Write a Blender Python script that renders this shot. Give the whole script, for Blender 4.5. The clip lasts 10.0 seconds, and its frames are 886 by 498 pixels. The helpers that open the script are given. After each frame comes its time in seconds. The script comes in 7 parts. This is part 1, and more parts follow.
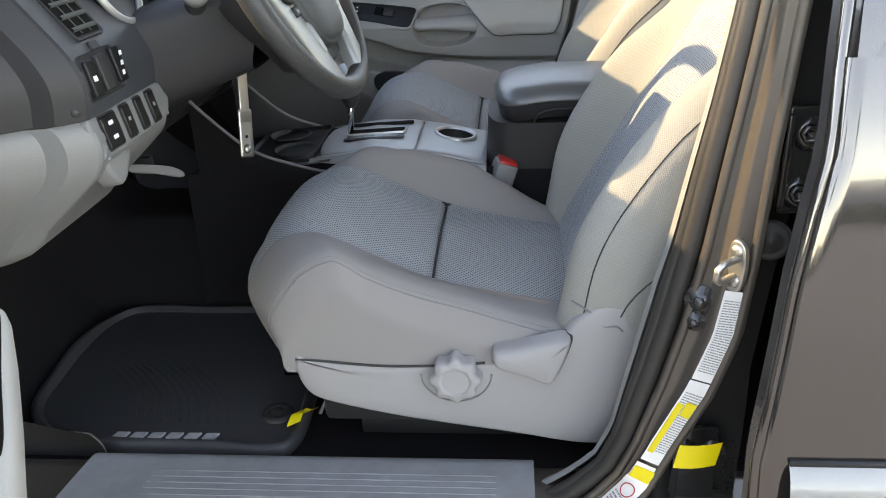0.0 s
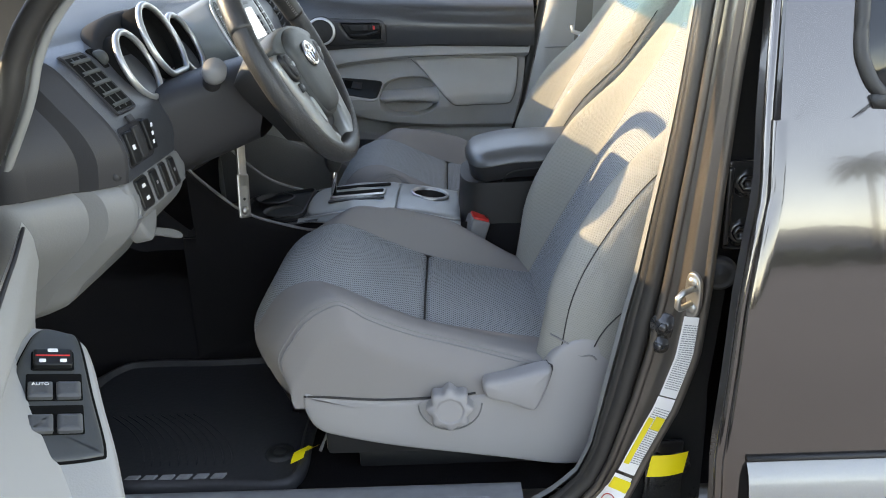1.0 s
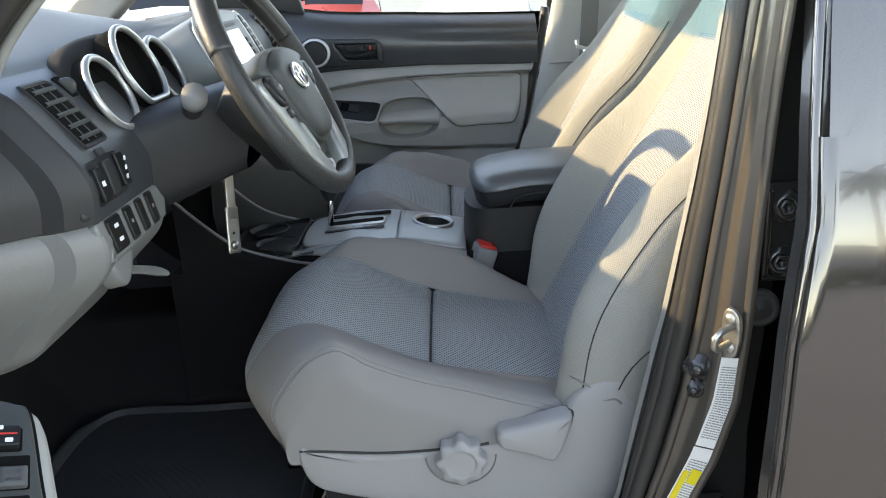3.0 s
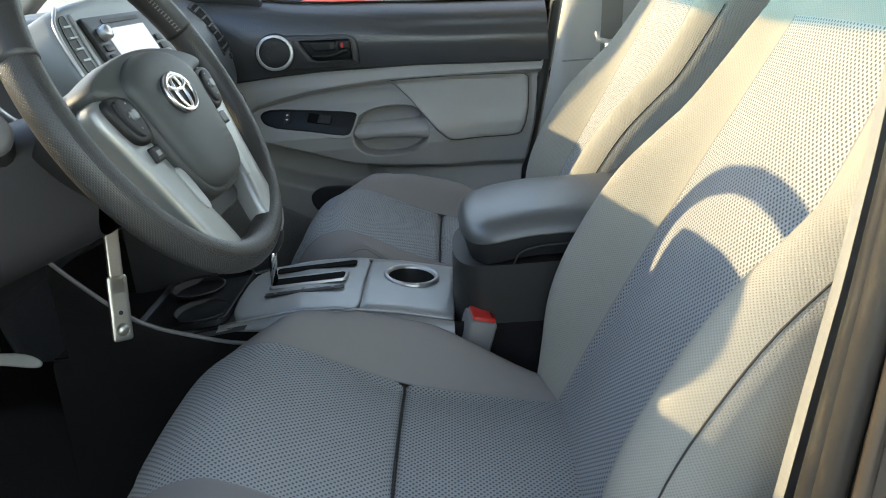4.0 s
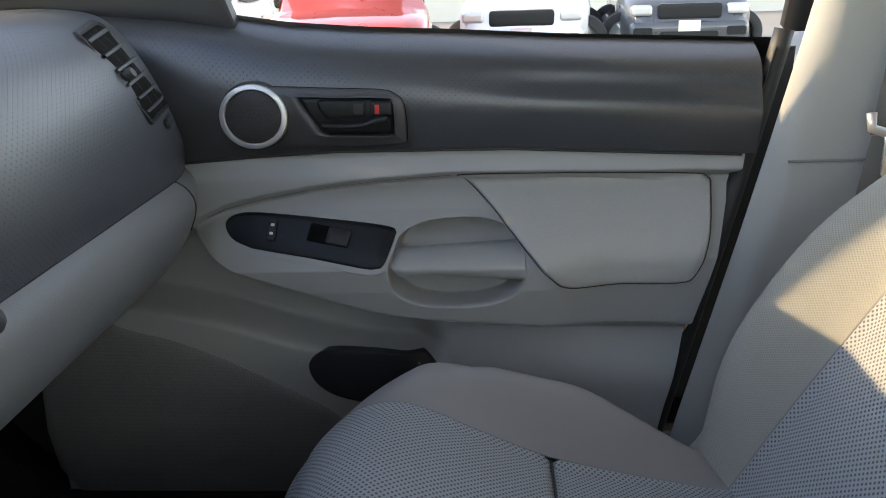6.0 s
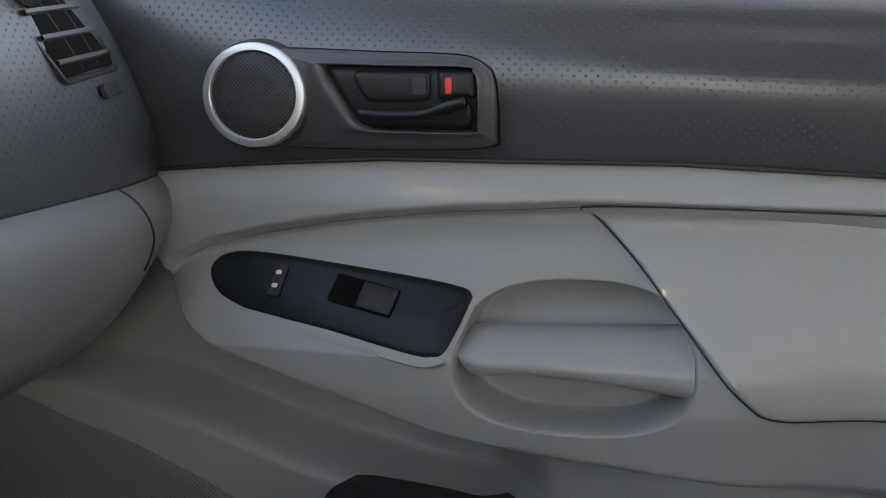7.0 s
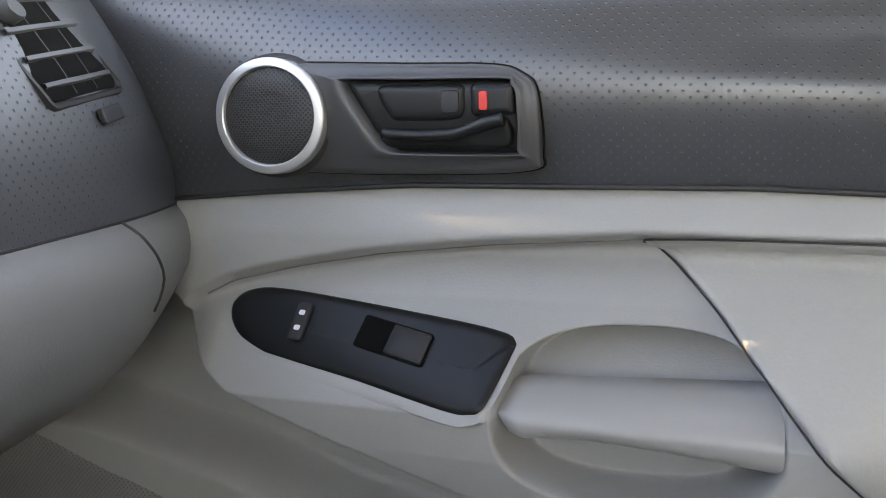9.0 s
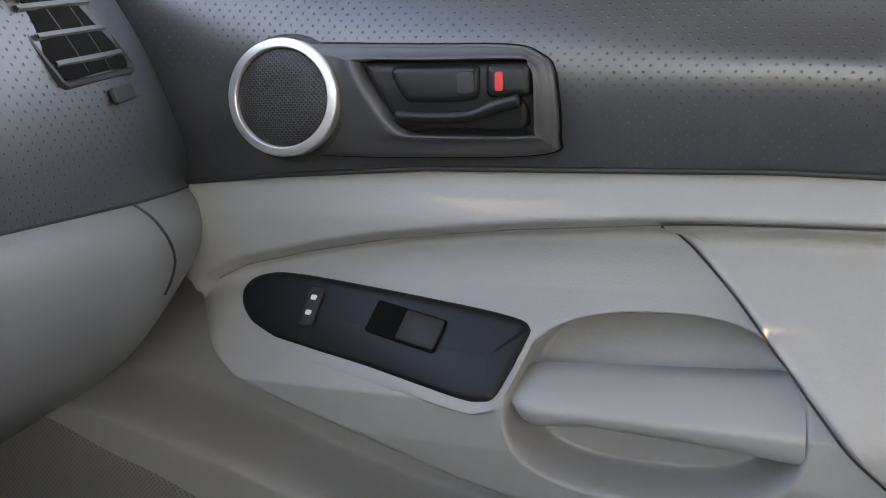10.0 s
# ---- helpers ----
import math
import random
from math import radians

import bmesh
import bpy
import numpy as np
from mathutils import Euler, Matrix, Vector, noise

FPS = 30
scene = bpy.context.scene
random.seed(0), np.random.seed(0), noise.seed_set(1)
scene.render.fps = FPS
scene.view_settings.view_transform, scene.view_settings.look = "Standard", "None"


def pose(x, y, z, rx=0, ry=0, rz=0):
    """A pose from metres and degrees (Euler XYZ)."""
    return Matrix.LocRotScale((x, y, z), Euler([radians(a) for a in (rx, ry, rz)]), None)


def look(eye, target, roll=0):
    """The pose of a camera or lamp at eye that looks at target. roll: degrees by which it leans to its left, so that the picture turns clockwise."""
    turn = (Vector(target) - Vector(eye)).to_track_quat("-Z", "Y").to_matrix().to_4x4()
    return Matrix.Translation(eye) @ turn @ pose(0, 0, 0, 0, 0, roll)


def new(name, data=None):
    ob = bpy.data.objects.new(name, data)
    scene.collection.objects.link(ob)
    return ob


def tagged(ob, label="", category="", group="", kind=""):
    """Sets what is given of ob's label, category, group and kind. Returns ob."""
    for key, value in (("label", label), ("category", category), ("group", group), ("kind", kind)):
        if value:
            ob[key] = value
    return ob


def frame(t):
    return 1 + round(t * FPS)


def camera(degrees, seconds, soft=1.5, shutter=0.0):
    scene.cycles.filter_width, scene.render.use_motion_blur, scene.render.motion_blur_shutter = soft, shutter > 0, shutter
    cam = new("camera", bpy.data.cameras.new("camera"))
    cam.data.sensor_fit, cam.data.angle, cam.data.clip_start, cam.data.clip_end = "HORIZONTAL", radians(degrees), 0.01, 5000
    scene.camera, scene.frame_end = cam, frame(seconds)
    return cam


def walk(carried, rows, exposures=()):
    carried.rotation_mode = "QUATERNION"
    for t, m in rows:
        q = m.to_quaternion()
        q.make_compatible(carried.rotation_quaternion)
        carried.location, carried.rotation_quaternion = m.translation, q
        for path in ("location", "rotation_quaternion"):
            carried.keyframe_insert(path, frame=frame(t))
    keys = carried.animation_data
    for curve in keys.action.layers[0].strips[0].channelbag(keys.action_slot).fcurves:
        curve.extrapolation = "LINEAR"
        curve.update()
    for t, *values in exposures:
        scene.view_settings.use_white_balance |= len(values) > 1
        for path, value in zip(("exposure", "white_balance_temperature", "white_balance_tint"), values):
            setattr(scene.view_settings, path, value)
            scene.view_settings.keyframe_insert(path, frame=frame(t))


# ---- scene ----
cam = camera(58.0, 10.0, 1.0)
PATH = [
    (0, (0.186, -1.588, 0.813), (0.01, 0.218, -0.028), -2.7),
    (0.5, (0.14, -1.667, 0.829), (0.065, 0.184, 0.075), -2.5),
    (1, (0.124, -1.737, 0.844), (0.089, 0.138, 0.15), -2.5),
    (1.5, (0.117, -1.756, 0.846), (0.083, 0.132, 0.186), -2.8),
    (2, (0.113, -1.756, 0.847), (0.079, 0.133, 0.192), -3.3),
    (2.2, (0.111, -1.754, 0.847), (0.08, 0.135, 0.193), -3.5),
    (3.3, (0.135, -1.508, 0.817), (0.094, 0.384, 0.172), -4.1),
    (3.5, (0.15, -1.412, 0.809), (0.119, 0.481, 0.166), -4.1),
    (4, (0.168, -1.18, 0.791), (0.095, 0.706, 0.132), -5.0),
    (4.5, (0.105, -0.861, 0.784), (0.023, 1.016, 0.1), -4.9),
    (5, (0.069, -0.674, 0.809), (0.01, 1.204, 0.123), -4.7),
    (5.5, (0.059, -0.509, 0.806), (0.005, 1.371, 0.126), -4.3),
    (6, (0.044, -0.263, 0.809), (-0.084, 1.62, 0.144), -2.3),
    (6.2, (0.038, -0.168, 0.787), (-0.164, 1.713, 0.136), -1.4),
    (7.3, (0.038, 0.222, 0.645), (-0.469, 2.117, 0.255), -1.3),
    (7.5, (0.035, 0.242, 0.645), (-0.485, 2.139, 0.282), -1.3),
    (8, (0.051, 0.224, 0.65), (-0.558, 2.099, 0.314), -1.6),
    (8.5, (0.067, 0.22, 0.66), (-0.586, 2.067, 0.258), -2.2),
    (9, (0.053, 0.246, 0.658), (-0.632, 2.077, 0.238), -2.8),
    (9.5, (0.053, 0.255, 0.653), (-0.644, 2.081, 0.227), -2.7),
    (10, (0.05, 0.252, 0.648), (-0.666, 2.07, 0.221), -2.5),
]
EXPOSE = [(0, 3.6, 11300, 19), (1.5, 3.2, 10000, 16), (3.5, 3.3, 10600, 13), (4.5, 3.13, 10600, 9), (5.2, 3.17, 10800, 9), (6.0, 3.22, 10900, 18), (7.3, 3.7, 11900, 23), (8.0, 4.07, 12200, 24), (8.5, 4.17, 12200, 24), (9.0, 4.33, 12200, 23), (9.5, 4.22, 12200, 24), (10, 4.17, 12200, 24)]
walk(cam, [(t, look(eye, target, roll)) for t, eye, target, roll in PATH], EXPOSE)

# ---- light ----
SUN_EL, SUN_AZ = 23.0, -5.5          # the sun stands ahead of the truck, a little to the passenger side
d_sun = Vector((math.cos(radians(SUN_EL)) * math.cos(radians(SUN_AZ)), math.cos(radians(SUN_EL)) * math.sin(radians(SUN_AZ)), -math.sin(radians(SUN_EL))))
world = bpy.data.worlds.new("sky")
scene.world = world
world.use_nodes = True
wn = world.node_tree
sky = wn.nodes.new("ShaderNodeTexSky")
sky.sky_type, sky.sun_disc = "NISHITA", False
sky.sun_elevation = radians(SUN_EL)
sky.air_density, sky.dust_density, sky.ozone_density = 0.85, 0.05, 1.0
sky.altitude = 1500
sky.sun_rotation = math.atan2(-d_sun.x, -d_sun.y)
wn.links.new(sky.outputs[0], wn.nodes["Background"].inputs[0])
wn.nodes["Background"].inputs[1].default_value = 0.15
sun = new("sun", bpy.data.lights.new("sun", "SUN"))
sun.data.energy, sun.data.angle, sun.data.color = 0.80, radians(0.55), (1.0, 0.94, 0.74)
sun.rotation_mode = "QUATERNION"
sun.rotation_quaternion = d_sun.to_track_quat("-Z", "Y")

# ---- materials ----
def nodes_of(name):
    m = bpy.data.materials.new(name)
    m.use_nodes = True
    return m, m.node_tree.nodes, m.node_tree.links, m.node_tree.nodes["Principled BSDF"]


def math_node(N, L, op, a, b=None):
    n = N.new("ShaderNodeMath")
    n.operation = op
    for i, v in enumerate((a, b)):
        if v is None:
            continue
        if isinstance(v, (int, float)):
            n.inputs[i].default_value = v
        else:
            L.new(v, n.inputs[i])
    return n.outputs[0]


def surface(name, col, rough=0.6, metal=0.0, grain=400.0, bump=0.15, vary=0.12, stain=4.0, coat=0.0, spec=0.5, dots=None, dot_dark=0.5, dot_bump=0.0, depth=0.0006, dot_edge=(0.25, 0.75)):
    """A plain material with fine grain, large stains and, where dots is given, a staggered grid of small holes at that pitch in metres (by UV)."""
    m, N, L, B = nodes_of(name)
    co = N.new("ShaderNodeTexCoord")
    big = N.new("ShaderNodeTexNoise")
    big.inputs["Scale"].default_value, big.inputs["Detail"].default_value = stain, 6.0
    fine = N.new("ShaderNodeTexNoise")
    fine.inputs["Scale"].default_value, fine.inputs["Detail"].default_value = grain, 3.0
    for n in (big, fine):
        L.new(co.outputs["Object"], n.inputs["Vector"])
    mix = N.new("ShaderNodeMix")
    mix.data_type = "RGBA"
    mix.inputs[6].default_value = (*[c * (1 - vary) for c in col], 1)
    mix.inputs[7].default_value = (*[min(1.0, c * (1 + vary)) for c in col], 1)
    fac = math_node(N, L, "ADD", math_node(N, L, "MULTIPLY", big.outputs[0], 0.6), math_node(N, L, "MULTIPLY", fine.outputs[0], 0.4))
    L.new(fac, mix.inputs[0])
    colour = mix.outputs[2]
    height = fine.outputs[0]
    if dots:
        uv = N.new("ShaderNodeSeparateXYZ")
        L.new(co.outputs["UV"], uv.inputs[0])
        cu = math_node(N, L, "COSINE", math_node(N, L, "MULTIPLY", uv.outputs[0], 2 * math.pi / dots))
        cv = math_node(N, L, "COSINE", math_node(N, L, "MULTIPLY", uv.outputs[1], 2 * math.pi / dots))
        prod = math_node(N, L, "MULTIPLY", cu, cv)
        ramp = N.new("ShaderNodeMapRange")
        ramp.interpolation_type = "SMOOTHSTEP"
        ramp.inputs[1].default_value, ramp.inputs[2].default_value = dot_edge
        L.new(prod, ramp.inputs[0])
        hole = ramp.outputs[0]
        dm = N.new("ShaderNodeMix")
        dm.data_type = "RGBA"
        dm.blend_type = "MULTIPLY"
        dm.inputs[7].default_value = (dot_dark, dot_dark, dot_dark, 1)
        L.new(hole, dm.inputs[0])
        L.new(colour, dm.inputs[6])
        colour = dm.outputs[2]
        height = math_node(N, L, "SUBTRACT", math_node(N, L, "MULTIPLY", height, bump), math_node(N, L, "MULTIPLY", hole, dot_bump))
    L.new(colour, B.inputs["Base Color"])
    rr = N.new("ShaderNodeMapRange")
    rr.inputs[3].default_value, rr.inputs[4].default_value = max(0.02, rough - 0.08), min(1.0, rough + 0.08)
    L.new(big.outputs[0], rr.inputs[0])
    L.new(rr.outputs[0], B.inputs["Roughness"])
    B.inputs["Metallic"].default_value = metal
    B.inputs["Specular IOR Level"].default_value = spec
    B.inputs["Coat Weight"].default_value = coat
    B.inputs["Coat Roughness"].default_value = 0.03
    bp = N.new("ShaderNodeBump")
    bp.inputs["Strength"].default_value = 1.0 if dots else bump
    bp.inputs["Distance"].default_value = depth
    L.new(height, bp.inputs["Height"])
    L.new(bp.outputs[0], B.inputs["Normal"])
    return m


def clear(name, col, rough=0.0):
    m, N, L, B = nodes_of(name)
    B.inputs["Base Color"].default_value = (*col, 1)
    B.inputs["Transmission Weight"].default_value = 1.0
    B.inputs["Roughness"].default_value = rough
    B.inputs["IOR"].default_value = 1.02
    return m


def tint(name, col):
    m, N, L, B = nodes_of(name)
    t = N.new("ShaderNodeBsdfTransparent")
    t.inputs[0].default_value = (*col, 1)
    L.new(t.outputs[0], N["Material Output"].inputs[0])
    return m


def glow(name, col, power):
    m, N, L, B = nodes_of(name)
    B.inputs["Base Color"].default_value = (0.05, 0.05, 0.06, 1)
    B.inputs["Roughness"].default_value = 0.08
    B.inputs["Emission Color"].default_value = (*col, 1)
    B.inputs["Emission Strength"].default_value = power
    return m


FABRIC = surface("grey seat cloth", (0.31, 0.305, 0.278), 0.92, grain=1100, bump=0.4, vary=0.12, spec=0.15, dots=0.0034, dot_dark=0.80, dot_bump=0.6, depth=0.0005, dot_edge=(0.0, 0.8))
FABRIC_SIDE = surface("smooth grey seat cloth", (0.245, 0.231, 0.226), 0.9, grain=1300, bump=0.4, vary=0.08, spec=0.15, depth=0.0004)
MESH = surface("perforated spacer cloth", (0.315, 0.335, 0.348), 0.9, grain=900, bump=0.2, vary=0.08, spec=0.15, dots=0.0070, dot_dark=0.36, dot_bump=0.9, depth=0.0012, dot_edge=(0.15, 0.65))
SEAT_BACK = surface("dark seat shell", (0.06, 0.06, 0.062), 0.6)
STITCH = surface("dark seam", (0.035, 0.035, 0.035), 0.9)
THREAD = surface("grey thread", (0.25, 0.245, 0.235), 0.9)
GREY = surface("light grey moulded plastic", (0.315, 0.315, 0.302), 0.42, grain=620, bump=0.45, vary=0.09, spec=0.5, depth=0.0005)
# Darker copy of the light grey plastic; the dash's shade is in its colour.
GREY_DASH_SHADED = surface("light grey dash plastic darkened for shade", (0.165, 0.168, 0.166), 0.46, grain=420, bump=0.5, vary=0.08, spec=0.5, depth=0.0005)
GREY_BAR = surface("smooth grey grip plastic", (0.33, 0.33, 0.318), 0.33, grain=900, bump=0.1, vary=0.05, spec=0.5, depth=0.0003)
GREY_SHIELD = surface("grey seat plastic", (0.30, 0.292, 0.292), 0.55, grain=900, bump=0.25, vary=0.06, spec=0.35, depth=0.0004)
GREY_LEATHER = surface("grey leatherette", (0.36, 0.36, 0.34), 0.40, grain=420, bump=0.7, vary=0.10, spec=0.5, depth=0.0006)
GREY_DARK = surface("mid grey plastic", (0.19, 0.19, 0.19), 0.55, grain=900, bump=0.25, vary=0.08)
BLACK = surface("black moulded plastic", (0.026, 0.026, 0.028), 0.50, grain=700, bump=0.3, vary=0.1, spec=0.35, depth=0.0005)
BEZEL = surface("black satin bezel plastic", (0.042, 0.042, 0.043), 0.40, grain=700, bump=0.3, vary=0.1, spec=0.6, depth=0.0004)
BLACK_DOT = surface("dimpled black trim", (0.034, 0.036, 0.039), 0.33, grain=1600, bump=0.05, vary=0.06, spec=0.9, dots=0.0088, dot_dark=0.55, dot_bump=1.3, depth=0.0010, dot_edge=(0.80, 0.95))
DASH_DOT = surface("dimpled black dash skin", (0.034, 0.038, 0.043), 0.42, grain=1600, bump=0.05, vary=0.06, spec=1.0, dots=0.0082, dot_dark=0.48, dot_bump=1.2, depth=0.0010, dot_edge=(0.80, 0.95))
DASH_TOP = surface("dark grained dash top", (0.050, 0.053, 0.050), 0.50, grain=700, bump=0.5, vary=0.1, spec=0.8)
SLAT = surface("dark grey louvre plastic", (0.070, 0.073, 0.076), 0.4, grain=900, bump=0.2, vary=0.08)
PLATE = surface("dark grey satin plastic", (0.045, 0.050, 0.050), 0.42, grain=900, bump=0.3, vary=0.08)
SWITCH = surface("worn dark grey switch plastic", (0.075, 0.078, 0.080), 0.4, grain=900, bump=0.1, vary=0.1)
HOOD = surface("matt black dash hood", (0.014, 0.0145, 0.0155), 0.8, grain=700, bump=0.3, vary=0.1, spec=0.25)
BLACK_GLOSS = surface("satin black plastic", (0.010, 0.0108, 0.0112), 0.38, spec=0.3, grain=900, bump=0.1, vary=0.1)
# Near black that paints the shade inside wells, slots, bowls and gaps.
DEEP = surface("near black for shaded wells and gaps", (0.006, 0.006, 0.006), 0.9, spec=0.1)
GRILLE_GREY = surface("grey speaker mesh", (0.205, 0.203, 0.198), 0.6, grain=900, bump=0.1, dots=0.0045, dot_dark=0.55, dot_bump=1.0, depth=0.0006)
GRILLE = surface("speaker mesh", (0.036, 0.036, 0.035), 0.45, grain=900, bump=0.1, dot_edge=(-0.1, 0.45), dots=0.0034, dot_dark=0.02, dot_bump=1.0, depth=0.0008)
SILVER = surface("silver painted plastic", (0.55, 0.55, 0.54), 0.34, metal=0.75, grain=2500, bump=0.1, vary=0.05)
SILVER_DARK = surface("satin metal grey trim", (0.36, 0.375, 0.37), 0.40, metal=0.45, grain=2500, bump=0.1, vary=0.05)
STACK = surface("grey centre stack paint", (0.18, 0.195, 0.192), 0.4, metal=0.3, grain=2500, bump=0.1, vary=0.05)
SPOKE = surface("satin silver spoke", (0.29, 0.298, 0.288), 0.34, metal=0.6, grain=2500, bump=0.1, vary=0.05)
LEAF = surface("dark green foliage", (0.035, 0.050, 0.022), 0.8, grain=3, bump=0.6, vary=0.5, stain=0.5, depth=0.05)
CHROME = surface("chrome", (0.8, 0.8, 0.8), 0.09, metal=1.0, grain=100, bump=0.02, vary=0.03)
STEEL = surface("zinc plated steel", (0.42, 0.41, 0.38), 0.35, metal=0.9, grain=300, bump=0.1, vary=0.15, stain=40)
LEATHER = surface("black grained leather", (0.028, 0.028, 0.028), 0.42, grain=500, bump=0.6, vary=0.15, depth=0.0006)
LEATHER_DOT = surface("perforated leather", (0.035, 0.035, 0.034), 0.42, grain=500, bump=0.3, vary=0.12, dots=0.0030, dot_dark=0.8, dot_bump=0.45, depth=0.0006)
ARM = surface("dark grained vinyl", (0.082, 0.088, 0.090), 0.36, grain=420, bump=0.5, vary=0.15, spec=0.8, depth=0.0005)
HUB = surface("dark grey hub plastic", (0.042, 0.047, 0.046), 0.5, grain=900, bump=0.3, vary=0.08)
RUBBER = surface("black rubber", (0.02, 0.02, 0.02), 0.55, grain=300, bump=0.2)
MAT = surface("black rubber mat", (0.038, 0.038, 0.041), 0.5, grain=120, bump=0.5, vary=0.5, stain=9, depth=0.001)
CARPET = surface("black carpet", (0.016, 0.015, 0.016), 0.98, grain=900, bump=1.0, vary=0.5, spec=0.1, depth=0.002)
PAINT = surface("grey brown metallic paint", (0.105, 0.094, 0.088), 0.09, metal=0.85, grain=3000, bump=0.02, vary=0.08, coat=1.0)
PAINT_DARK = surface("unpolished body colour", (0.100, 0.086, 0.074), 0.34, metal=0.5, grain=1500, bump=0.08, vary=0.15, coat=0.5)
BLACK_METAL = surface("black sealed metal", (0.028, 0.027, 0.026), 0.22, coat=0.6, grain=200, bump=0.2, vary=0.3)
MOULDING = surface("grey side moulding", (0.24, 0.24, 0.235), 0.35, metal=0.3, coat=0.5)
WHITE = surface("white paper label", (0.78, 0.77, 0.74), 0.45, vary=0.04)
INK = surface("grey print", (0.25, 0.25, 0.25), 0.6)
YELLOW = surface("yellow sticker", (0.80, 0.62, 0.02), 0.45, vary=0.05)
RED = surface("red plastic", (0.62, 0.03, 0.025), 0.35, vary=0.05)
WHITE_MARK = surface("white printed mark", (0.8, 0.8, 0.8), 0.5, vary=0.02)
WEBBING = surface("grey belt webbing", (0.15, 0.145, 0.13), 0.85, grain=700, bump=0.6)
SEAL = surface("dusty dark rubber seal", (0.026, 0.024, 0.022), 0.42, grain=200, bump=0.3, vary=0.3)
GREY_PILLAR = surface("grey trim edge", (0.22, 0.22, 0.21), 0.6, grain=700, bump=0.3)
HEADLINER = surface("light grey headliner", (0.5, 0.49, 0.46), 0.95, grain=700, bump=0.4)
ASPHALT = surface("worn grey asphalt", (0.24, 0.222, 0.205), 0.9, grain=60, bump=0.8, vary=0.35, stain=0.4, depth=0.004)
GLASS = clear("window glass", (0.96, 0.98, 0.97))
SHADE = tint("blue shade band glass", (0.10, 0.42, 0.75))
SCREEN = glow("lit display", (0.50, 0.64, 1.0), 0.10)
DARK_GLASS = surface("dark tinted glass", (0.012, 0.014, 0.016), 0.04, grain=10, bump=0.0, vary=0.05)


# ---- building blocks ----
def mesh_object(name, verts, faces, mat, parent=None, label="", uvs=None, smooth=True):
    me = bpy.data.meshes.new(name)
    me.from_pydata([tuple(v) for v in verts], [], faces)
    me.materials.append(mat)
    if uvs is not None:
        layer = me.uv_layers.new(name="UVMap")
        for loop in me.loops:
            layer.data[loop.index].uv = uvs[loop.vertex_index]
    if smooth:
        me.shade_smooth()
    ob = new(name, me)
    ob.parent = parent
    if label:
        tagged(ob, label)
    return ob


def part(name, bm, mat, parent=None, label="", smooth=True, sharp=35):
    bmesh.ops.recalc_face_normals(bm, faces=bm.faces)
    me = bpy.data.meshes.new(name)
    if smooth:
        for f in bm.faces:
            f.smooth = True
        for e in bm.edges:
            if len(e.link_faces) == 2 and e.calc_face_angle(0) > radians(sharp):
                e.smooth = False
    bm.to_mesh(me)
    bm.free()
    me.materials.append(mat)
    ob = new(name, me)
    ob.parent = parent
    if label:
        tagged(ob, label)
    return ob


def thing(name, label, category, at=(0, 0, 0), group="", kind=""):
    e = new(name)
    e.empty_display_size = 0.05
    e.location = at
    return tagged(e, label, category, group, kind)


def sheet(name, rows, mat, parent=None, label="", wrap=False, flip=False, crease=None):
    """A surface through rows of points, with UV in metres."""
    n, k = len(rows), len(rows[0])
    P = np.array([[tuple(p) for p in r] for r in rows], float)
    du = np.linalg.norm(np.diff(P, axis=1), axis=2).mean(axis=0)
    dv = np.linalg.norm(np.diff(P, axis=0), axis=2).mean(axis=1)
    U, V = np.r_[0, np.cumsum(du)], np.r_[0, np.cumsum(dv)]
    faces = []
    for i in range(n - 1):
        for j in range(k if wrap else k - 1):
            q = (i * k + j, i * k + (j + 1) % k, (i + 1) * k + (j + 1) % k, (i + 1) * k + j)
            faces.append(q[::-1] if flip else q)
    uvs = [(U[j], V[i]) for i in range(n) for j in range(k)]
    ob = mesh_object(name, P.reshape(-1, 3), faces, mat, parent, label, uvs)
    if crease:
        ob.data.set_sharp_from_angle(angle=radians(crease))
    return ob


def spline(pts, n=8, closed=True):
    """A smooth curve through a few points."""
    P = [np.array(p, float) for p in pts]
    out, m = [], len(P)
    for i in range(m if closed else m - 1):
        a, b, c, d = (P[(i + j) % m] if closed else P[min(max(i + j, 0), m - 1)] for j in (-1, 0, 1, 2))
        for s in range(n):
            t = s / n
            out.append(0.5 * (2 * b + (c - a) * t + (2 * a - 5 * b + 4 * c - d) * t * t + (3 * b - a - 3 * c + d) * t**3))
    if not closed:
        out.append(P[-1])
    return out


def rounded(w, h, r, n=5):
    """The outline of a rounded rectangle round the origin."""
    out = []
    for cx, cy, a0 in ((w / 2 - r, h / 2 - r, 0), (-w / 2 + r, h / 2 - r, 90), (-w / 2 + r, -h / 2 + r, 180), (w / 2 - r, -h / 2 + r, 270)):
        for i in range(n + 1):
            a = radians(a0 + 90 * i / n)
            out.append((cx + r * math.cos(a), cy + r * math.sin(a)))
    return out


def ring_pts(r, n=32, rz=None):
    return [(r * math.cos(2 * math.pi * i / n), (rz or r) * math.sin(2 * math.pi * i / n)) for i in range(n)]


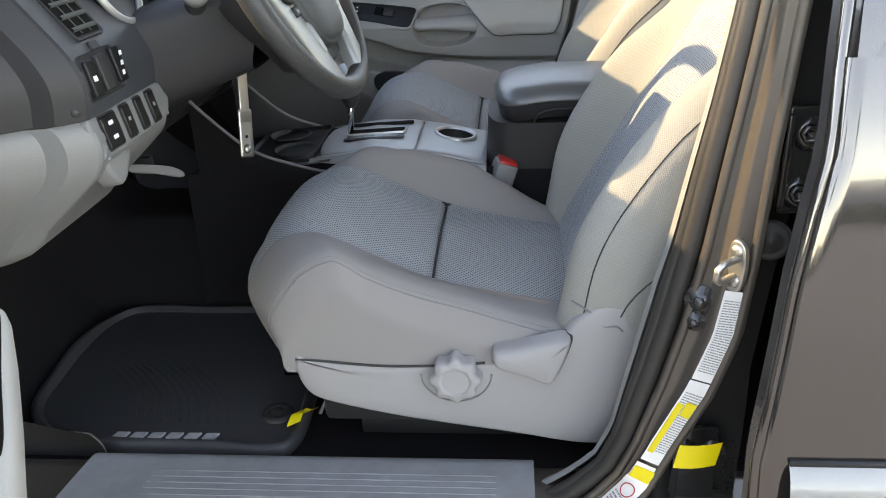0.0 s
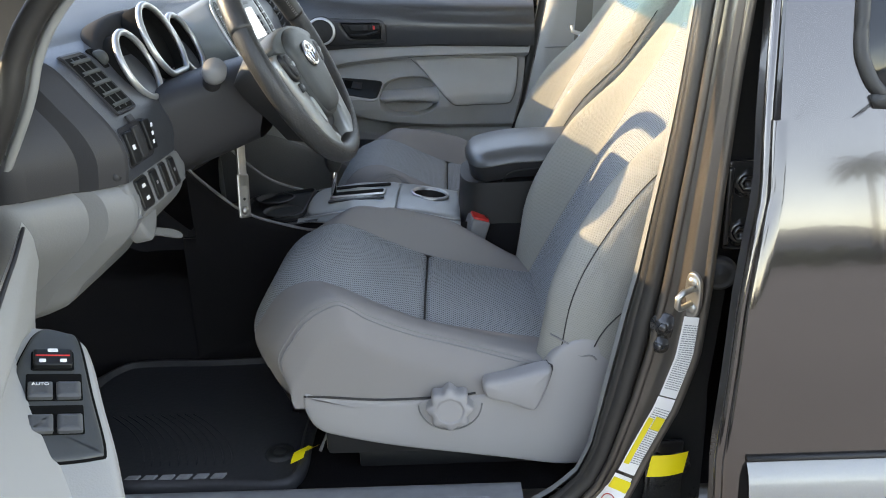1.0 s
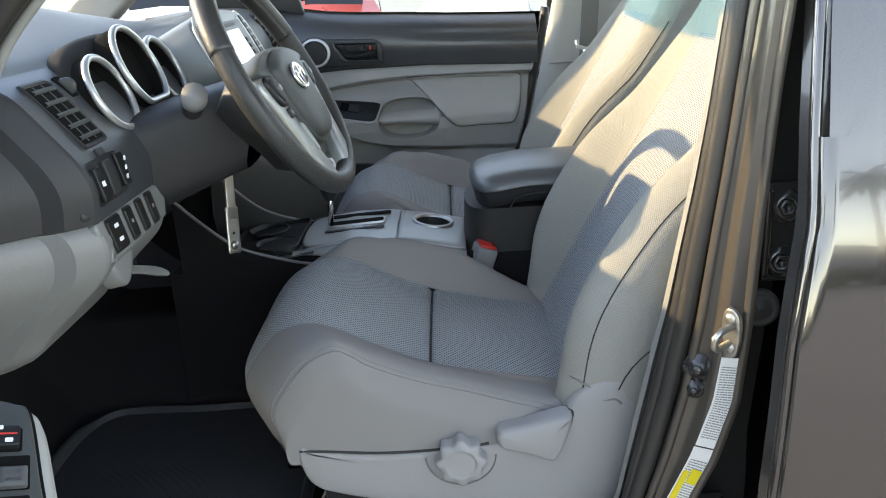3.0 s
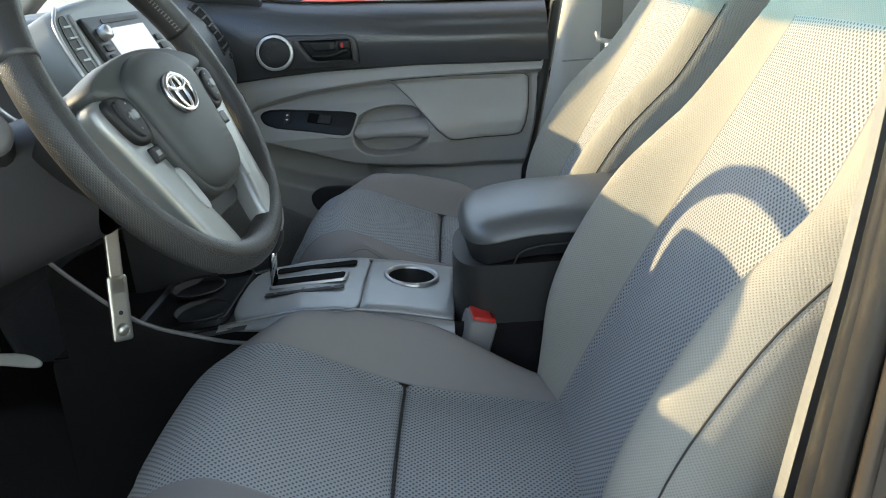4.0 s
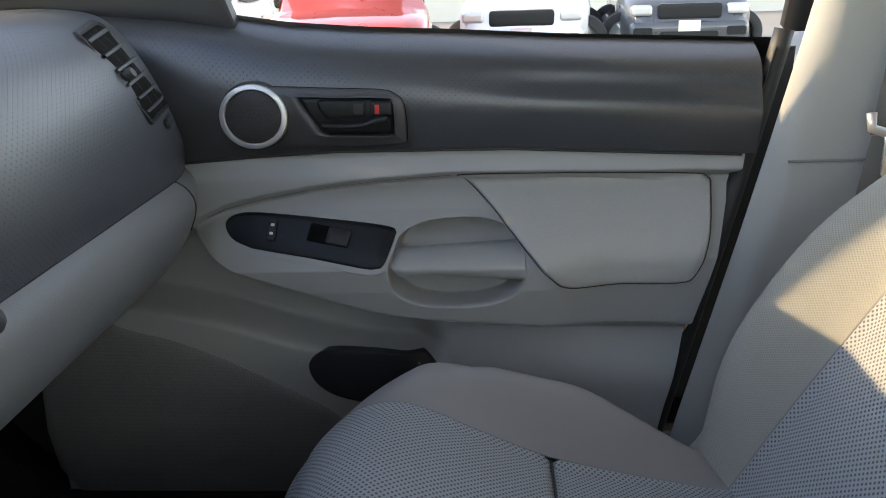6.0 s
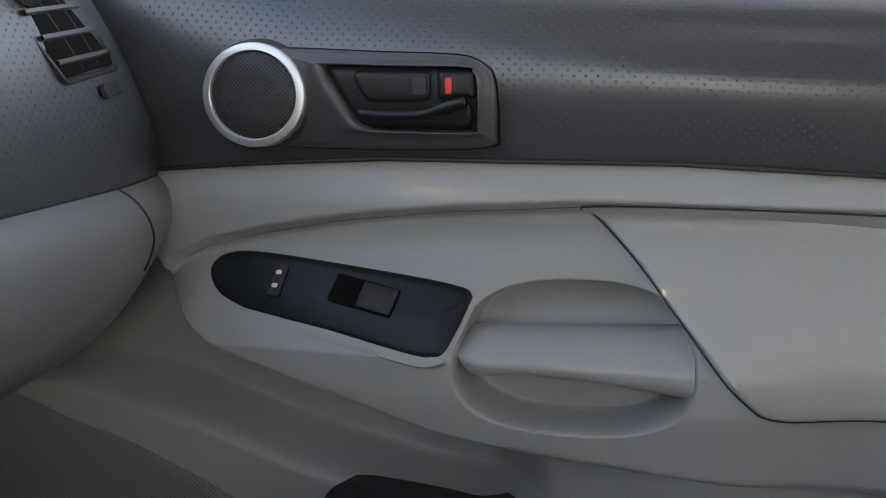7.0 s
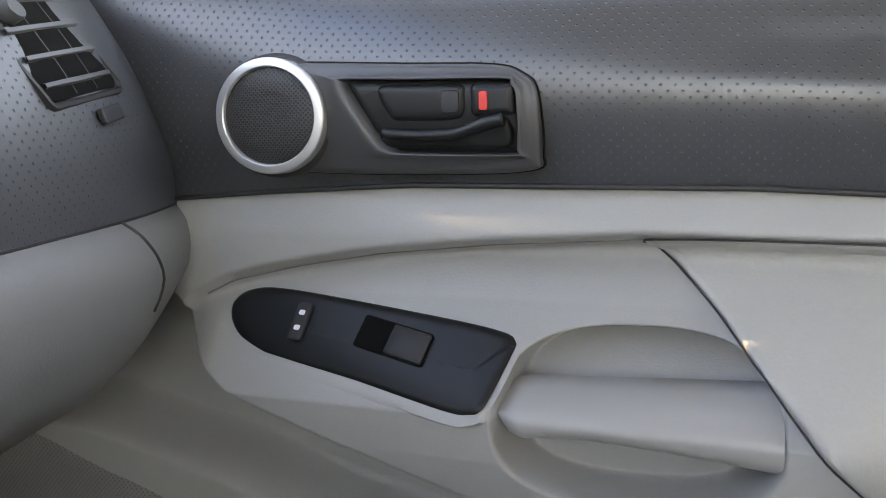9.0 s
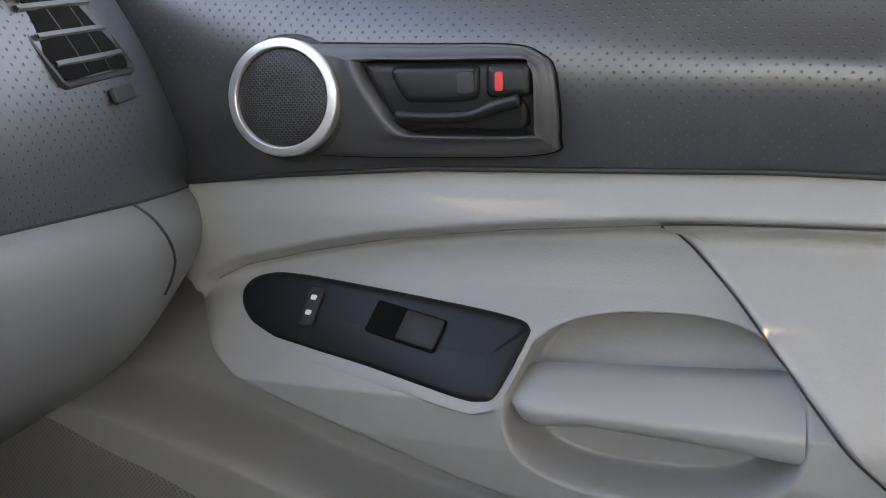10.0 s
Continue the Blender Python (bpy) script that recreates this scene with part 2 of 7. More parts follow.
def slab(name, outline, at, profile, mat, parent=None, label="", rings=3):
    """A piece with a free outline: profile gives (inset, height) from its foot inwards; at(a, b, h) lays it into the world."""
    O = np.array([tuple(p[:2]) for p in outline], float)
    m = len(O)
    tang = np.roll(O, -1, 0) - np.roll(O, 1, 0)
    tang /= np.linalg.norm(tang, axis=1)[:, None] + 1e-12
    area = 0.5 * np.sum(O[:, 0] * np.roll(O[:, 1], -1) - np.roll(O[:, 0], -1) * O[:, 1])
    inward = np.c_[-tang[:, 1], tang[:, 0]] * (1 if area > 0 else -1)
    verts, uvs, loops = [], [], []
    for inset, h in profile:
        loops.append((O + inward * inset, h))
    last, h = loops[-1]
    c = last.mean(axis=0)
    val, vec = np.linalg.eigh(np.cov((last - c).T))
    axis, cross = vec[:, 1], vec[:, 0]
    along = (last - c) @ axis
    thick = np.ptp((last - c) @ cross) / 2
    lo, hi = along.min() + thick, along.max() - thick
    if lo > hi:
        lo = hi = (lo + hi) / 2
    spine = c + np.clip(along, lo, hi)[:, None] * axis
    for i in range(1, rings + 1):
        loops.append((spine + (last - spine) * (1 - i / (rings + 0.02)), h))
    for L2, h in loops:
        for a, b in L2:
            verts.append(at(a, b, h))
            uvs.append((a, b))
    faces = []
    for i in range(len(loops) - 1):
        for j in range(m):
            faces.append((i * m + j, i * m + (j + 1) % m, (i + 1) * m + (j + 1) % m, (i + 1) * m + j))
    k = (len(loops) - 1) * m
    faces.append(tuple(range(k, k + m)))
    ob = mesh_object(name, verts, faces, mat, parent, label, uvs)
    me = ob.data
    bm = bmesh.new()
    bm.from_mesh(me)
    bmesh.ops.recalc_face_normals(bm, faces=bm.faces)
    for e in bm.edges:
        if len(e.link_faces) == 2 and e.calc_face_angle(0) > radians(50):
            e.smooth = False
    bm.to_mesh(me)
    bm.free()
    return ob


def tube(name, pts, r, mat, parent=None, label="", closed=False, n=8, caps=True, flat=1.0):
    """A round bar along points; r may be a list. flat squeezes it along the local normal."""
    P = [Vector(p) for p in pts]
    m = len(P)
    rs = r if isinstance(r, (list, tuple)) else [r] * m
    verts, uvs = [], []
    nrm = None
    s = 0.0
    for i, p in enumerate(P):
        a, b = (P[i - 1] if i or closed else p), (P[(i + 1) % m] if i < m - 1 or closed else p)
        t = (b - a).normalized()
        if nrm is None:
            nrm = t.orthogonal().normalized()
        nrm = (nrm - t * nrm.dot(t)).normalized()
        bi = t.cross(nrm)
        if i:
            s += (p - P[i - 1]).length
        for j in range(n):
            a2 = 2 * math.pi * j / n
            verts.append(p + rs[i] * (nrm * math.cos(a2) * flat + bi * math.sin(a2)))
            uvs.append((j / n * 2 * math.pi * rs[i], s))
    faces = [(i * n + j, i * n + (j + 1) % n, ((i + 1) % m) * n + (j + 1) % n, ((i + 1) % m) * n + j) for i in range(m if closed else m - 1) for j in range(n)]
    if caps and not closed:
        faces += [tuple(range(n))[::-1], tuple((m - 1) * n + j for j in range(n))]
    return mesh_object(name, verts, faces, mat, parent, label, uvs)


def box(name, size, m, mat, parent=None, label="", bevel=0.003, seg=2):
    bm = bmesh.new()
    bmesh.ops.create_cube(bm, size=1.0, matrix=Matrix.Diagonal((*size, 1)))
    if bevel:
        bmesh.ops.bevel(bm, geom=bm.edges[:], offset=min(bevel, min(size) * 0.45), segments=seg, affect="EDGES", profile=0.5)
    bmesh.ops.transform(bm, matrix=m, verts=bm.verts)
    return part(name, bm, mat, parent, label)


def lathe(name, prof, m, mat, parent=None, label="", n=32, squash=1.0):
    """Turns (radius, height) round the local z axis."""
    verts, faces = [], []
    for r, h in prof:
        for j in range(n):
            a = 2 * math.pi * j / n
            verts.append(m @ Vector((r * math.cos(a), squash * r * math.sin(a), h)))
    for i in range(len(prof) - 1):
        for j in range(n):
            faces.append((i * n + j, i * n + (j + 1) % n, (i + 1) * n + (j + 1) % n, (i + 1) * n + j))
    ob = mesh_object(name, verts, faces, mat, parent, label)
    return ob


def facing(at, normal, up=(0, 0, 1)):
    """A frame at a point: its z along normal, its y as near to up as can be."""
    z = Vector(normal).normalized()
    x = Vector(up).cross(z).normalized()
    y = z.cross(x)
    return Matrix.Translation(at) @ Matrix((x, y, z)).transposed().to_4x4()


def on(m):
    return lambda a, b, h: m @ Vector((a, b, h))


def lerp_table(x, table):
    xs, ys = zip(*table)
    return float(np.interp(x, xs, ys))


def smooth_step(a, b, x):
    t = min(1.0, max(0.0, (x - a) / (b - a)))
    return t * t * (3 - 2 * t)




def edge(h, r):
    """A foot-to-top profile: height h with an edge rounded by r."""
    return [(0, 0), (0, h - r), (r * 0.3, h - r * 0.3), (r, h)]


def text_bars(name, w, h, at, mat, parent, lines=6, seed=1):
    """Rows of small bars for print too fine to read."""
    rng = random.Random(seed)
    verts, faces = [], []
    for i in range(lines):
        y0 = h / 2 - (i + 0.25) * h / lines
        y1 = y0 - 0.45 * h / lines
        x = -w / 2
        while x < w / 2:
            ln = rng.uniform(0.08, 0.25) * w
            x1 = min(w / 2, x + ln)
            k = len(verts)
            verts += [at(x, y0, 0), at(x1, y0, 0), at(x1, y1, 0), at(x, y1, 0)]
            faces.append((k, k + 1, k + 2, k + 3))
            x = x1 + 0.04 * w
    return mesh_object(name, verts, faces, mat, parent)

# ---- ground and cab ----
ground = mesh_object("ground", [(-2500, -2500, -0.64), (2500, -2500, -0.64), (2500, 2500, -0.64), (-2500, 2500, -0.64)], [(0, 1, 2, 3)], ASPHALT)
tagged(ground, "dark grey asphalt of a parking lot", "ground", kind="structure")


def carpet_z(x, y):
    """The cab floor, with the tunnel and the toe board."""
    z = -0.005 + 0.20 * smooth_step(0.17, 0.09, abs(y - 0.0)) * smooth_step(-1.0, -0.6, x)
    return z + 0.62 * smooth_step(-0.62, -1.05, x) + 0.07 * smooth_step(0.69, 0.74, y)


rows = [[(x, y, carpet_z(x, y)) for y in np.linspace(-0.70, 0.84, 78)] for x in np.linspace(-1.05, 0.9, 80)]
floor = sheet("floor", rows, CARPET)
tagged(floor, "black carpet of the cab floor rising to the toe board", "floor", kind="structure")
fb = box("wall_front", (0.04, 1.6, 1.2), pose(-1.09, 0, 0.17), CARPET, bevel=0)
tagged(fb, "dark bulkhead behind the dashboard", "wall", kind="structure")
rb = box("wall_back", (0.05, 1.62, 1.25), pose(1.28, 0, 0.2), HEADLINER, bevel=0)
tagged(rb, "grey trimmed back wall of the cab", "wall", kind="structure")
rf = box("floor_rear", (0.5, 1.5, 0.04), pose(1.05, 0, -0.03), CARPET, bevel=0)
tagged(rf, "black carpet in the rear footwell", "floor", kind="structure")

# roof with headliner
rows = [[(x, y, 1.215 - 0.035 * (y / 0.66) ** 4 - 0.03 * max(0, (-x - 0.05) / 0.3) ** 2) for y in np.linspace(-0.66, 0.66, 18)] for x in np.linspace(-0.34, 1.28, 24)]
ceiling = sheet("ceiling", rows, HEADLINER)
tagged(ceiling, "light grey cloth headliner", "ceiling", kind="structure")
rows = [[(x, y, 1.255 - 0.05 * (y / 0.70) ** 4 - 0.03 * max(0, (-x - 0.05) / 0.3) ** 2) for y in np.linspace(-0.72, 0.72, 18)] for x in np.linspace(-0.36, 1.31, 24)]
roof = sheet("roof", rows, PAINT)
tagged(roof, "grey brown metallic truck roof", "roof", kind="structure")


def pillar_bar(name, a, b, w, d, mat, label):
    a, b = Vector(a), Vector(b)
    ob = box(name, (w, d, (b - a).length), facing((a + b) / 2, b - a, (0, 1, 0.01)), mat, bevel=0.015, seg=3)
    tagged(ob, label, "pillar", kind="structure")
    return ob


pillar_bar("trim_front_far", (-1.02, 0.765, 0.68), (-0.34, 0.645, 1.19), 0.11, 0.07, GREY_DARK, "grey windshield pillar trim by the passenger side")
pillar_bar("trim_front_near", (-1.02, -0.77, 0.70), (-0.34, -0.66, 1.20), 0.07, 0.06, GREY, "grey windshield pillar trim by the driver side")
OPEN = spline([(-0.52, -0.79, 0.46), (-0.47, -0.79, 0.55), (-0.390, -0.79, 0.685), (-0.366, -0.785, 0.745), (-0.338, -0.78, 0.79), (-0.292, -0.775, 0.838), (-0.20, -0.76, 0.93), (-0.06, -0.735, 1.07), (0.06, -0.715, 1.16)], 6, closed=False)
fpn = thing("pillar_front_near", "dark sealed front pillar at the driver door opening", "pillar", (0, 0, 0), kind="structure")
tube("trim_edge", [p + np.array((0.0, 0.018, 0)) for p in OPEN], 0.006, GREY_PILLAR, fpn, "grey trim edge", n=8)
tube("rubber_seal", [p + np.array((-0.018, 0.0, 0.004)) for p in OPEN], 0.015, SEAL, fpn, "black rubber seal", n=12)
sheet("jamb", [[Vector(p) + Vector((-0.025 - 0.07 * k, -0.012 - 0.03 * k, 0.012 + 0.03 * k)) for k in (0, 0.15, 0.4, 0.7, 1)] for p in OPEN], PAINT_DARK, fpn, "body coloured front jamb")
sheet("inner_cover", [[Vector(p) + Vector((-0.004 - 0.08 * k, 0.018 + 0.01 * k, 0.004 + 0.02 * k)) for k in (0, 0.3, 0.6, 1)] for p in OPEN], GREY_PILLAR, fpn, "grey inner pillar cover", flip=True)
pillar_bar("trim_rail_far", (-0.40, 0.675, 1.19), (1.28, 0.675, 1.20), 0.06, 0.06, HEADLINER, "grey roof rail trim above the passenger doors")
pillar_bar("trim_rail_near", (-0.40, -0.675, 1.19), (1.28, -0.675, 1.20), 0.06, 0.06, HEADLINER, "grey roof rail trim above the driver doors")

# windshield: clear pane and blue shade band
W0, W1 = Vector((-1.04, 0, 0.745)), Vector((-0.36, 0, 1.205))


def shield_row(s):
    c = W0.lerp(W1, s)
    return [(c.x - 0.09 * (1 - (y / 0.74) ** 2) * (1 - 0.4 * s), y * (1 - 0.10 * s), c.z + 0.05 * math.sin(math.pi * s) * 0.4) for y in np.linspace(-0.74, 0.74, 20)]


SHADE_FROM = 0.86
windshield = thing("window_1", "clear curved windshield with a blue shade band along its top", "windshield", kind="structure")
pane = sheet("pane", [shield_row(s) for s in np.linspace(0, SHADE_FROM, 10)], GLASS, windshield)
pane.visible_shadow = False
sheet("shade_band", [shield_row(s) for s in np.linspace(SHADE_FROM, 1, 5)], SHADE, windshield, "blue tinted band of the glass")


# ---- seats ----
CUSHION = [(-0.175, 0.10), (-0.205, 0.17), (-0.232, 0.25), (-0.208, 0.300), (-0.172, 0.338), (-0.12, 0.350), (-0.07, 0.335), (-0.025, 0.313), (0.065, 0.272), (0.16, 0.25), (0.27, 0.232), (0.33, 0.225)]
BOLSTER = [(-0.24, 0.0), (-0.17, 0.004), (-0.12, 0.018), (-0.046, 0.042), (0.011, 0.066), (0.094, 0.076), (0.16, 0.052), (0.232, 0.018), (0.29, 0.0)]
INSERT = 0.146
BOLSTER = [tuple(p) for p in spline(BOLSTER, 6, closed=False)]


def seat(name, label, yc, dx, out, dz=0.0):
    """out: +1 or -1, the side of the seat that faces its door."""
    s = thing(name, label, "car seat", (dx, yc, 0.0), "front seats")
    prof = spline(CUSHION, 6, closed=False)
    cols = sorted({*[round(v, 4) for v in np.linspace(-INSERT, INSERT, 22)], *[round(sg * v, 4) for sg in (-1, 1) for v in (0.15, 0.157, 0.165, 0.175, 0.185, 0.195, 0.205, 0.215, 0.224, 0.232, 0.239, 0.245, 0.249, 0.251)]})

    def top(x, z, v):
        a = abs(v)
        if v < 0:
            up, fall = (0.32 if out < 0 else 0.10) * lerp_table(x, BOLSTER) * smooth_step(0.135, 0.205, a), 0.052 * max(0.0, (a - 0.222) / 0.029) ** 2.2
        else:
            up, fall = lerp_table(x, BOLSTER) * smooth_step(0.135, 0.20, a), 0.055 * max(0.0, (a - 0.19) / 0.061) ** 2.4
        crown = 0.010 * (1 - min(1, a / INSERT) ** 2) * (1 if x > -0.2 else 0.4)
        nose = 0.085 * max(0, (a - 0.08) / 0.17) ** 2.0 * smooth_step(0.02, -0.18, x)
        return Vector((x + nose, v, z + up - fall + crown + dz))

    def strip(pname, cond, sel, mat, plabel=""):
        rows = [[top(x, z, v) for v in sel] for x, z in prof if cond(x, z)]
        return sheet(pname, rows, mat, s, plabel, flip=True)

    ins = [v for v in cols if abs(v) <= INSERT + 1e-6]
    front = [(x, z) for x, z in prof if x <= 0.0655]
    rear = [(x, z) for x, z in prof if x >= 0.06]

    def groove(x):
        return -0.007 * math.exp(-(((x - 0.065) / 0.006) ** 2))

    dense = [(x, lerp_table(x, [(p[0], p[1]) for p in prof if p[0] > -0.17 or p[1] > 0.32])) for x in np.linspace(0.03, 0.10, 24)]
    front = [p for p in front if p[0] < 0.03] + [p for p in dense if p[0] <= 0.065]
    rear = [p for p in dense if p[0] >= 0.0645] + [p for p in rear if p[0] > 0.10]
    for pname, prow in (("front_insert", front), ("rear_insert", rear)):
        sheet(pname, [[top(x, z + groove(x), v) for v in ins] for x, z in prow], MESH, s, "grey perforated mesh cloth insert", flip=True)
    tube("cross_seam", [top(0.065, lerp_table(0.065, [(p[0], p[1]) for p in prof[30:]]) - 0.004, v) for v in ins], 0.0016, STITCH, s, n=6)
    for sg in (-1, 1):
        sel = [v for v in cols if sg * v >= INSERT - 1e-6]
        rows = []
        for x, z in [p for p in prof if p[1] > 0.168]:
            r = [top(x, z, v) for v in sel]
            r = [Vector((p.x, p.y, max(p.z, 0.176 + dz))) for p in r]
            e = r[-1 if sg > 0 else 0]
            wall = [Vector((e.x, sg * 0.2515, e.z - (e.z - min(e.z - 0.002, 0.17 + dz)) * k)) for k in (0.15, 0.4, 0.7, 1.0)]
            rows.append(r + wall if sg > 0 else wall[::-1] + r)
        sheet("cushion_bolster", rows, FABRIC_SIDE, s, "smooth grey cloth side bolster", flip=True)
        sv = 0.236 * sg
        tube("seam", [top(x, z, sv) + Vector((0, 0, 0.0002)) for x, z in prof[10:-4]], 0.0012, GREY_DARK, s, n=5)
        tube("seam", [top(x, z, sv - 0.004 * sg) + Vector((0, 0, 0.0002)) for x, z in prof[10:-4]], 0.0009, THREAD, s, n=5)
        tube("seam", [top(x, z, (INSERT + 0.001) * sg) - Vector((0, 0, 0.0008)) for x, z in prof[8:-4]], 0.0014, GREY_DARK, s, n=5)
    # under-structure
    box("seat_base", (0.40, 0.40, 0.13), pose(0.09, 0, 0.115), BLACK, s, bevel=0.01)
    for sg in (-1, 1):
        box("seat_rail", (0.40, 0.035, 0.04), pose(0.14, sg * 0.15, 0.022), RUBBER, s, bevel=0.004)

    # backrest
    def back_pt(z):
        x = lerp_table(z, [(0.20, 0.25), (0.235, 0.272), (0.543, 0.446), (0.707, 0.541), (0.80, 0.588), (0.90, 0.635)])
        return x
    bol = [(0.20, 0.015), (0.26, 0.040), (0.33, 0.068), (0.40, 0.076), (0.49, 0.068), (0.56, 0.044), (0.60, 0.030), (0.68, 0.018), (0.74, 0.012), (0.90, 0.008)]
    bol = [tuple(p) for p in spline(bol, 5, closed=False)]
    half = [(0.20, 0.248), (0.45, 0.255), (0.58, 0.248), (0.68, 0.230), (0.75, 0.212), (0.80, 0.195), (0.84, 0.165), (0.86, 0.13)]
    half = [tuple(p) for p in spline(half, 5, closed=False)]
    fwd = Vector((-0.87, 0, 0.49))
    zs = list(np.linspace(0.215, 0.60, 24)) + list(np.linspace(0.61, 0.80, 18)) + [0.815, 0.83, 0.842, 0.85, 0.856, 0.86]

    def back(z, f, lift=0.0):
        """f runs over the width: 0 middle, 1 the front edge of the side, up to 2 round to the rear."""
        w = lerp_table(z, half)
        sg, a = (1 if f >= 0 else -1), abs(f)
        e = smooth_step(0.80, 0.86, z)
        if a <= 1:
            v = a * w
            b = lerp_table(z, bol) * smooth_step(INSERT - 0.012, w * 0.86, v)
            b -= 0.040 * max(0.0, (v - w * 0.80) / (w * 0.20)) ** 2.6
            b += 0.008 * (1 - min(1, v / INSERT) ** 2)
            q = Vector((back_pt(z), sg * v, z)) + fwd * (b - 0.05 * e + lift)
            return q
        b = lerp_table(z, bol) - 0.040
        d = (a - 1)
        q = Vector((back_pt(z), sg * (w + 0.004 * math.sin(math.pi * d)), z)) + fwd * (b - 0.05 * e - d * (0.13 + b))
        return q

    zi = [z for z in zs if z <= 0.715]
    lower = [z for z in zi if z <= 0.57]
    upper = [z for z in zi if z >= 0.565]

    def fr(z, v):
        return v / lerp_table(z, half)
    iw = [(0.2, 0.150), (0.45, 0.146), (0.58, 0.140), (0.715, 0.118)]
    for pname, zz in (("lower_back_insert", lower), ("upper_back_insert", upper)):
        sheet(pname, [[back(z, fr(z, lerp_table(z, iw) * u)) + Vector((0, 0, dz)) for u in np.linspace(-1, 1, 24)] for z in zz], MESH, s, "grey perforated mesh cloth insert")
    for sg in (-1, 1):
        rows = []
        for z in zi:
            f0 = fr(z, lerp_table(z, iw))
            fs = [sg * (f0 + (1 - f0) * t) for t in np.linspace(0, 1, 16)] + [sg * (1 + t) for t in np.linspace(0.06, 1, 9)]
            rows.append([back(z, f) + Vector((0, 0, dz)) for f in (fs if sg > 0 else fs[::-1])])
        sheet("back_bolster", rows, FABRIC, s, "smooth grey cloth bolster of the backrest")
        tube("seam", [back(z, sg * 0.985, 0.0006) + Vector((0, 0, dz)) for z in zi if z > 0.24], 0.0010, STITCH, s, n=5)
        tube("seam", [back(z, sg * (1.30 + 0.55 * smooth_step(0.27, 0.50, z)), 0.0) + Vector((0, sg * 0.0012, dz)) for z in np.linspace(0.285, 0.50, 14)], 0.0011, STITCH, s, n=5)
        tube("hem", [back(0.268 + 0.004 * math.sin(9 * t), sg * (0.93 + 0.45 * t), 0.0) + Vector((0, sg * 0.001, dz)) for t in np.linspace(0, 1, 14)], 0.0016, GREY_DARK, s, "folded hem", n=6)
        tube("seam", [back(z, sg * fr(z, lerp_table(z, iw) + 0.001), -0.0008) + Vector((0, 0, dz)) for z in zi], 0.0016, FABRIC_SIDE, s, n=5)
    ztop = [z for z in zs if z >= 0.70]
    fs = list(np.linspace(-2, -1.06, 7)) + list(np.linspace(-1, 1, 36)) + list(np.linspace(1.06, 2, 7))
    sheet("back_top", [[back(z, f) + Vector((0, 0, dz)) for f in fs] for z in ztop], FABRIC, s, "grey cloth upper back")
    sheet("back_shell", [[back(z, f) + Vector((0, 0, dz)) for f in (-2, -1.97)] + [Vector((back(z, 2).x + 0.01, v, back(z, 2).z + dz)) for v in np.linspace(-0.9, 0.9, 8) * lerp_table(z, half)] + [back(z, f) + Vector((0, 0, dz)) for f in (1.97, 2)] for z in zs], SEAT_BACK, s, flip=True)
    e = [back(0.86, f) + Vector((0, 0, dz)) for f in fs]
    c = sum(e, Vector()) / len(e)
    sheet("back_top_cap", [e, [p.lerp(c, 0.5) + Vector((0, 0, 0.006)) for p in e], [p.lerp(c, 0.98) + Vector((0, 0, 0.008)) for p in e]], FABRIC, s)
    # head restraint
    hm = facing((0.67, 0, 1.0 + dz), (-0.93, 0, 0.36))
    slab("head_restraint", rounded(0.25, 0.17, 0.06, 6), on(hm), [(0.03, -0.05), (0.005, -0.035), (0, 0), (0.012, 0.03), (0.05, 0.045)], FABRIC, s, "grey cloth head restraint")
    for sg in (-1, 1):
        tube("head_restraint_post", [(0.69, sg * 0.06, 0.83 + dz), (0.685, sg * 0.06, 0.96 + dz)], 0.006, CHROME, s, "chrome post")
    return s, top, back


driver_seat, d_top, d_back = seat("driver_seat", "grey cloth bucket seat with mesh inserts, behind the steering wheel", -0.385, 0.0, -1)
passenger_seat, p_top, p_back = seat("passenger_seat", "grey cloth bucket seat with mesh inserts, by the closed passenger door", 0.375, 0.04, 1)


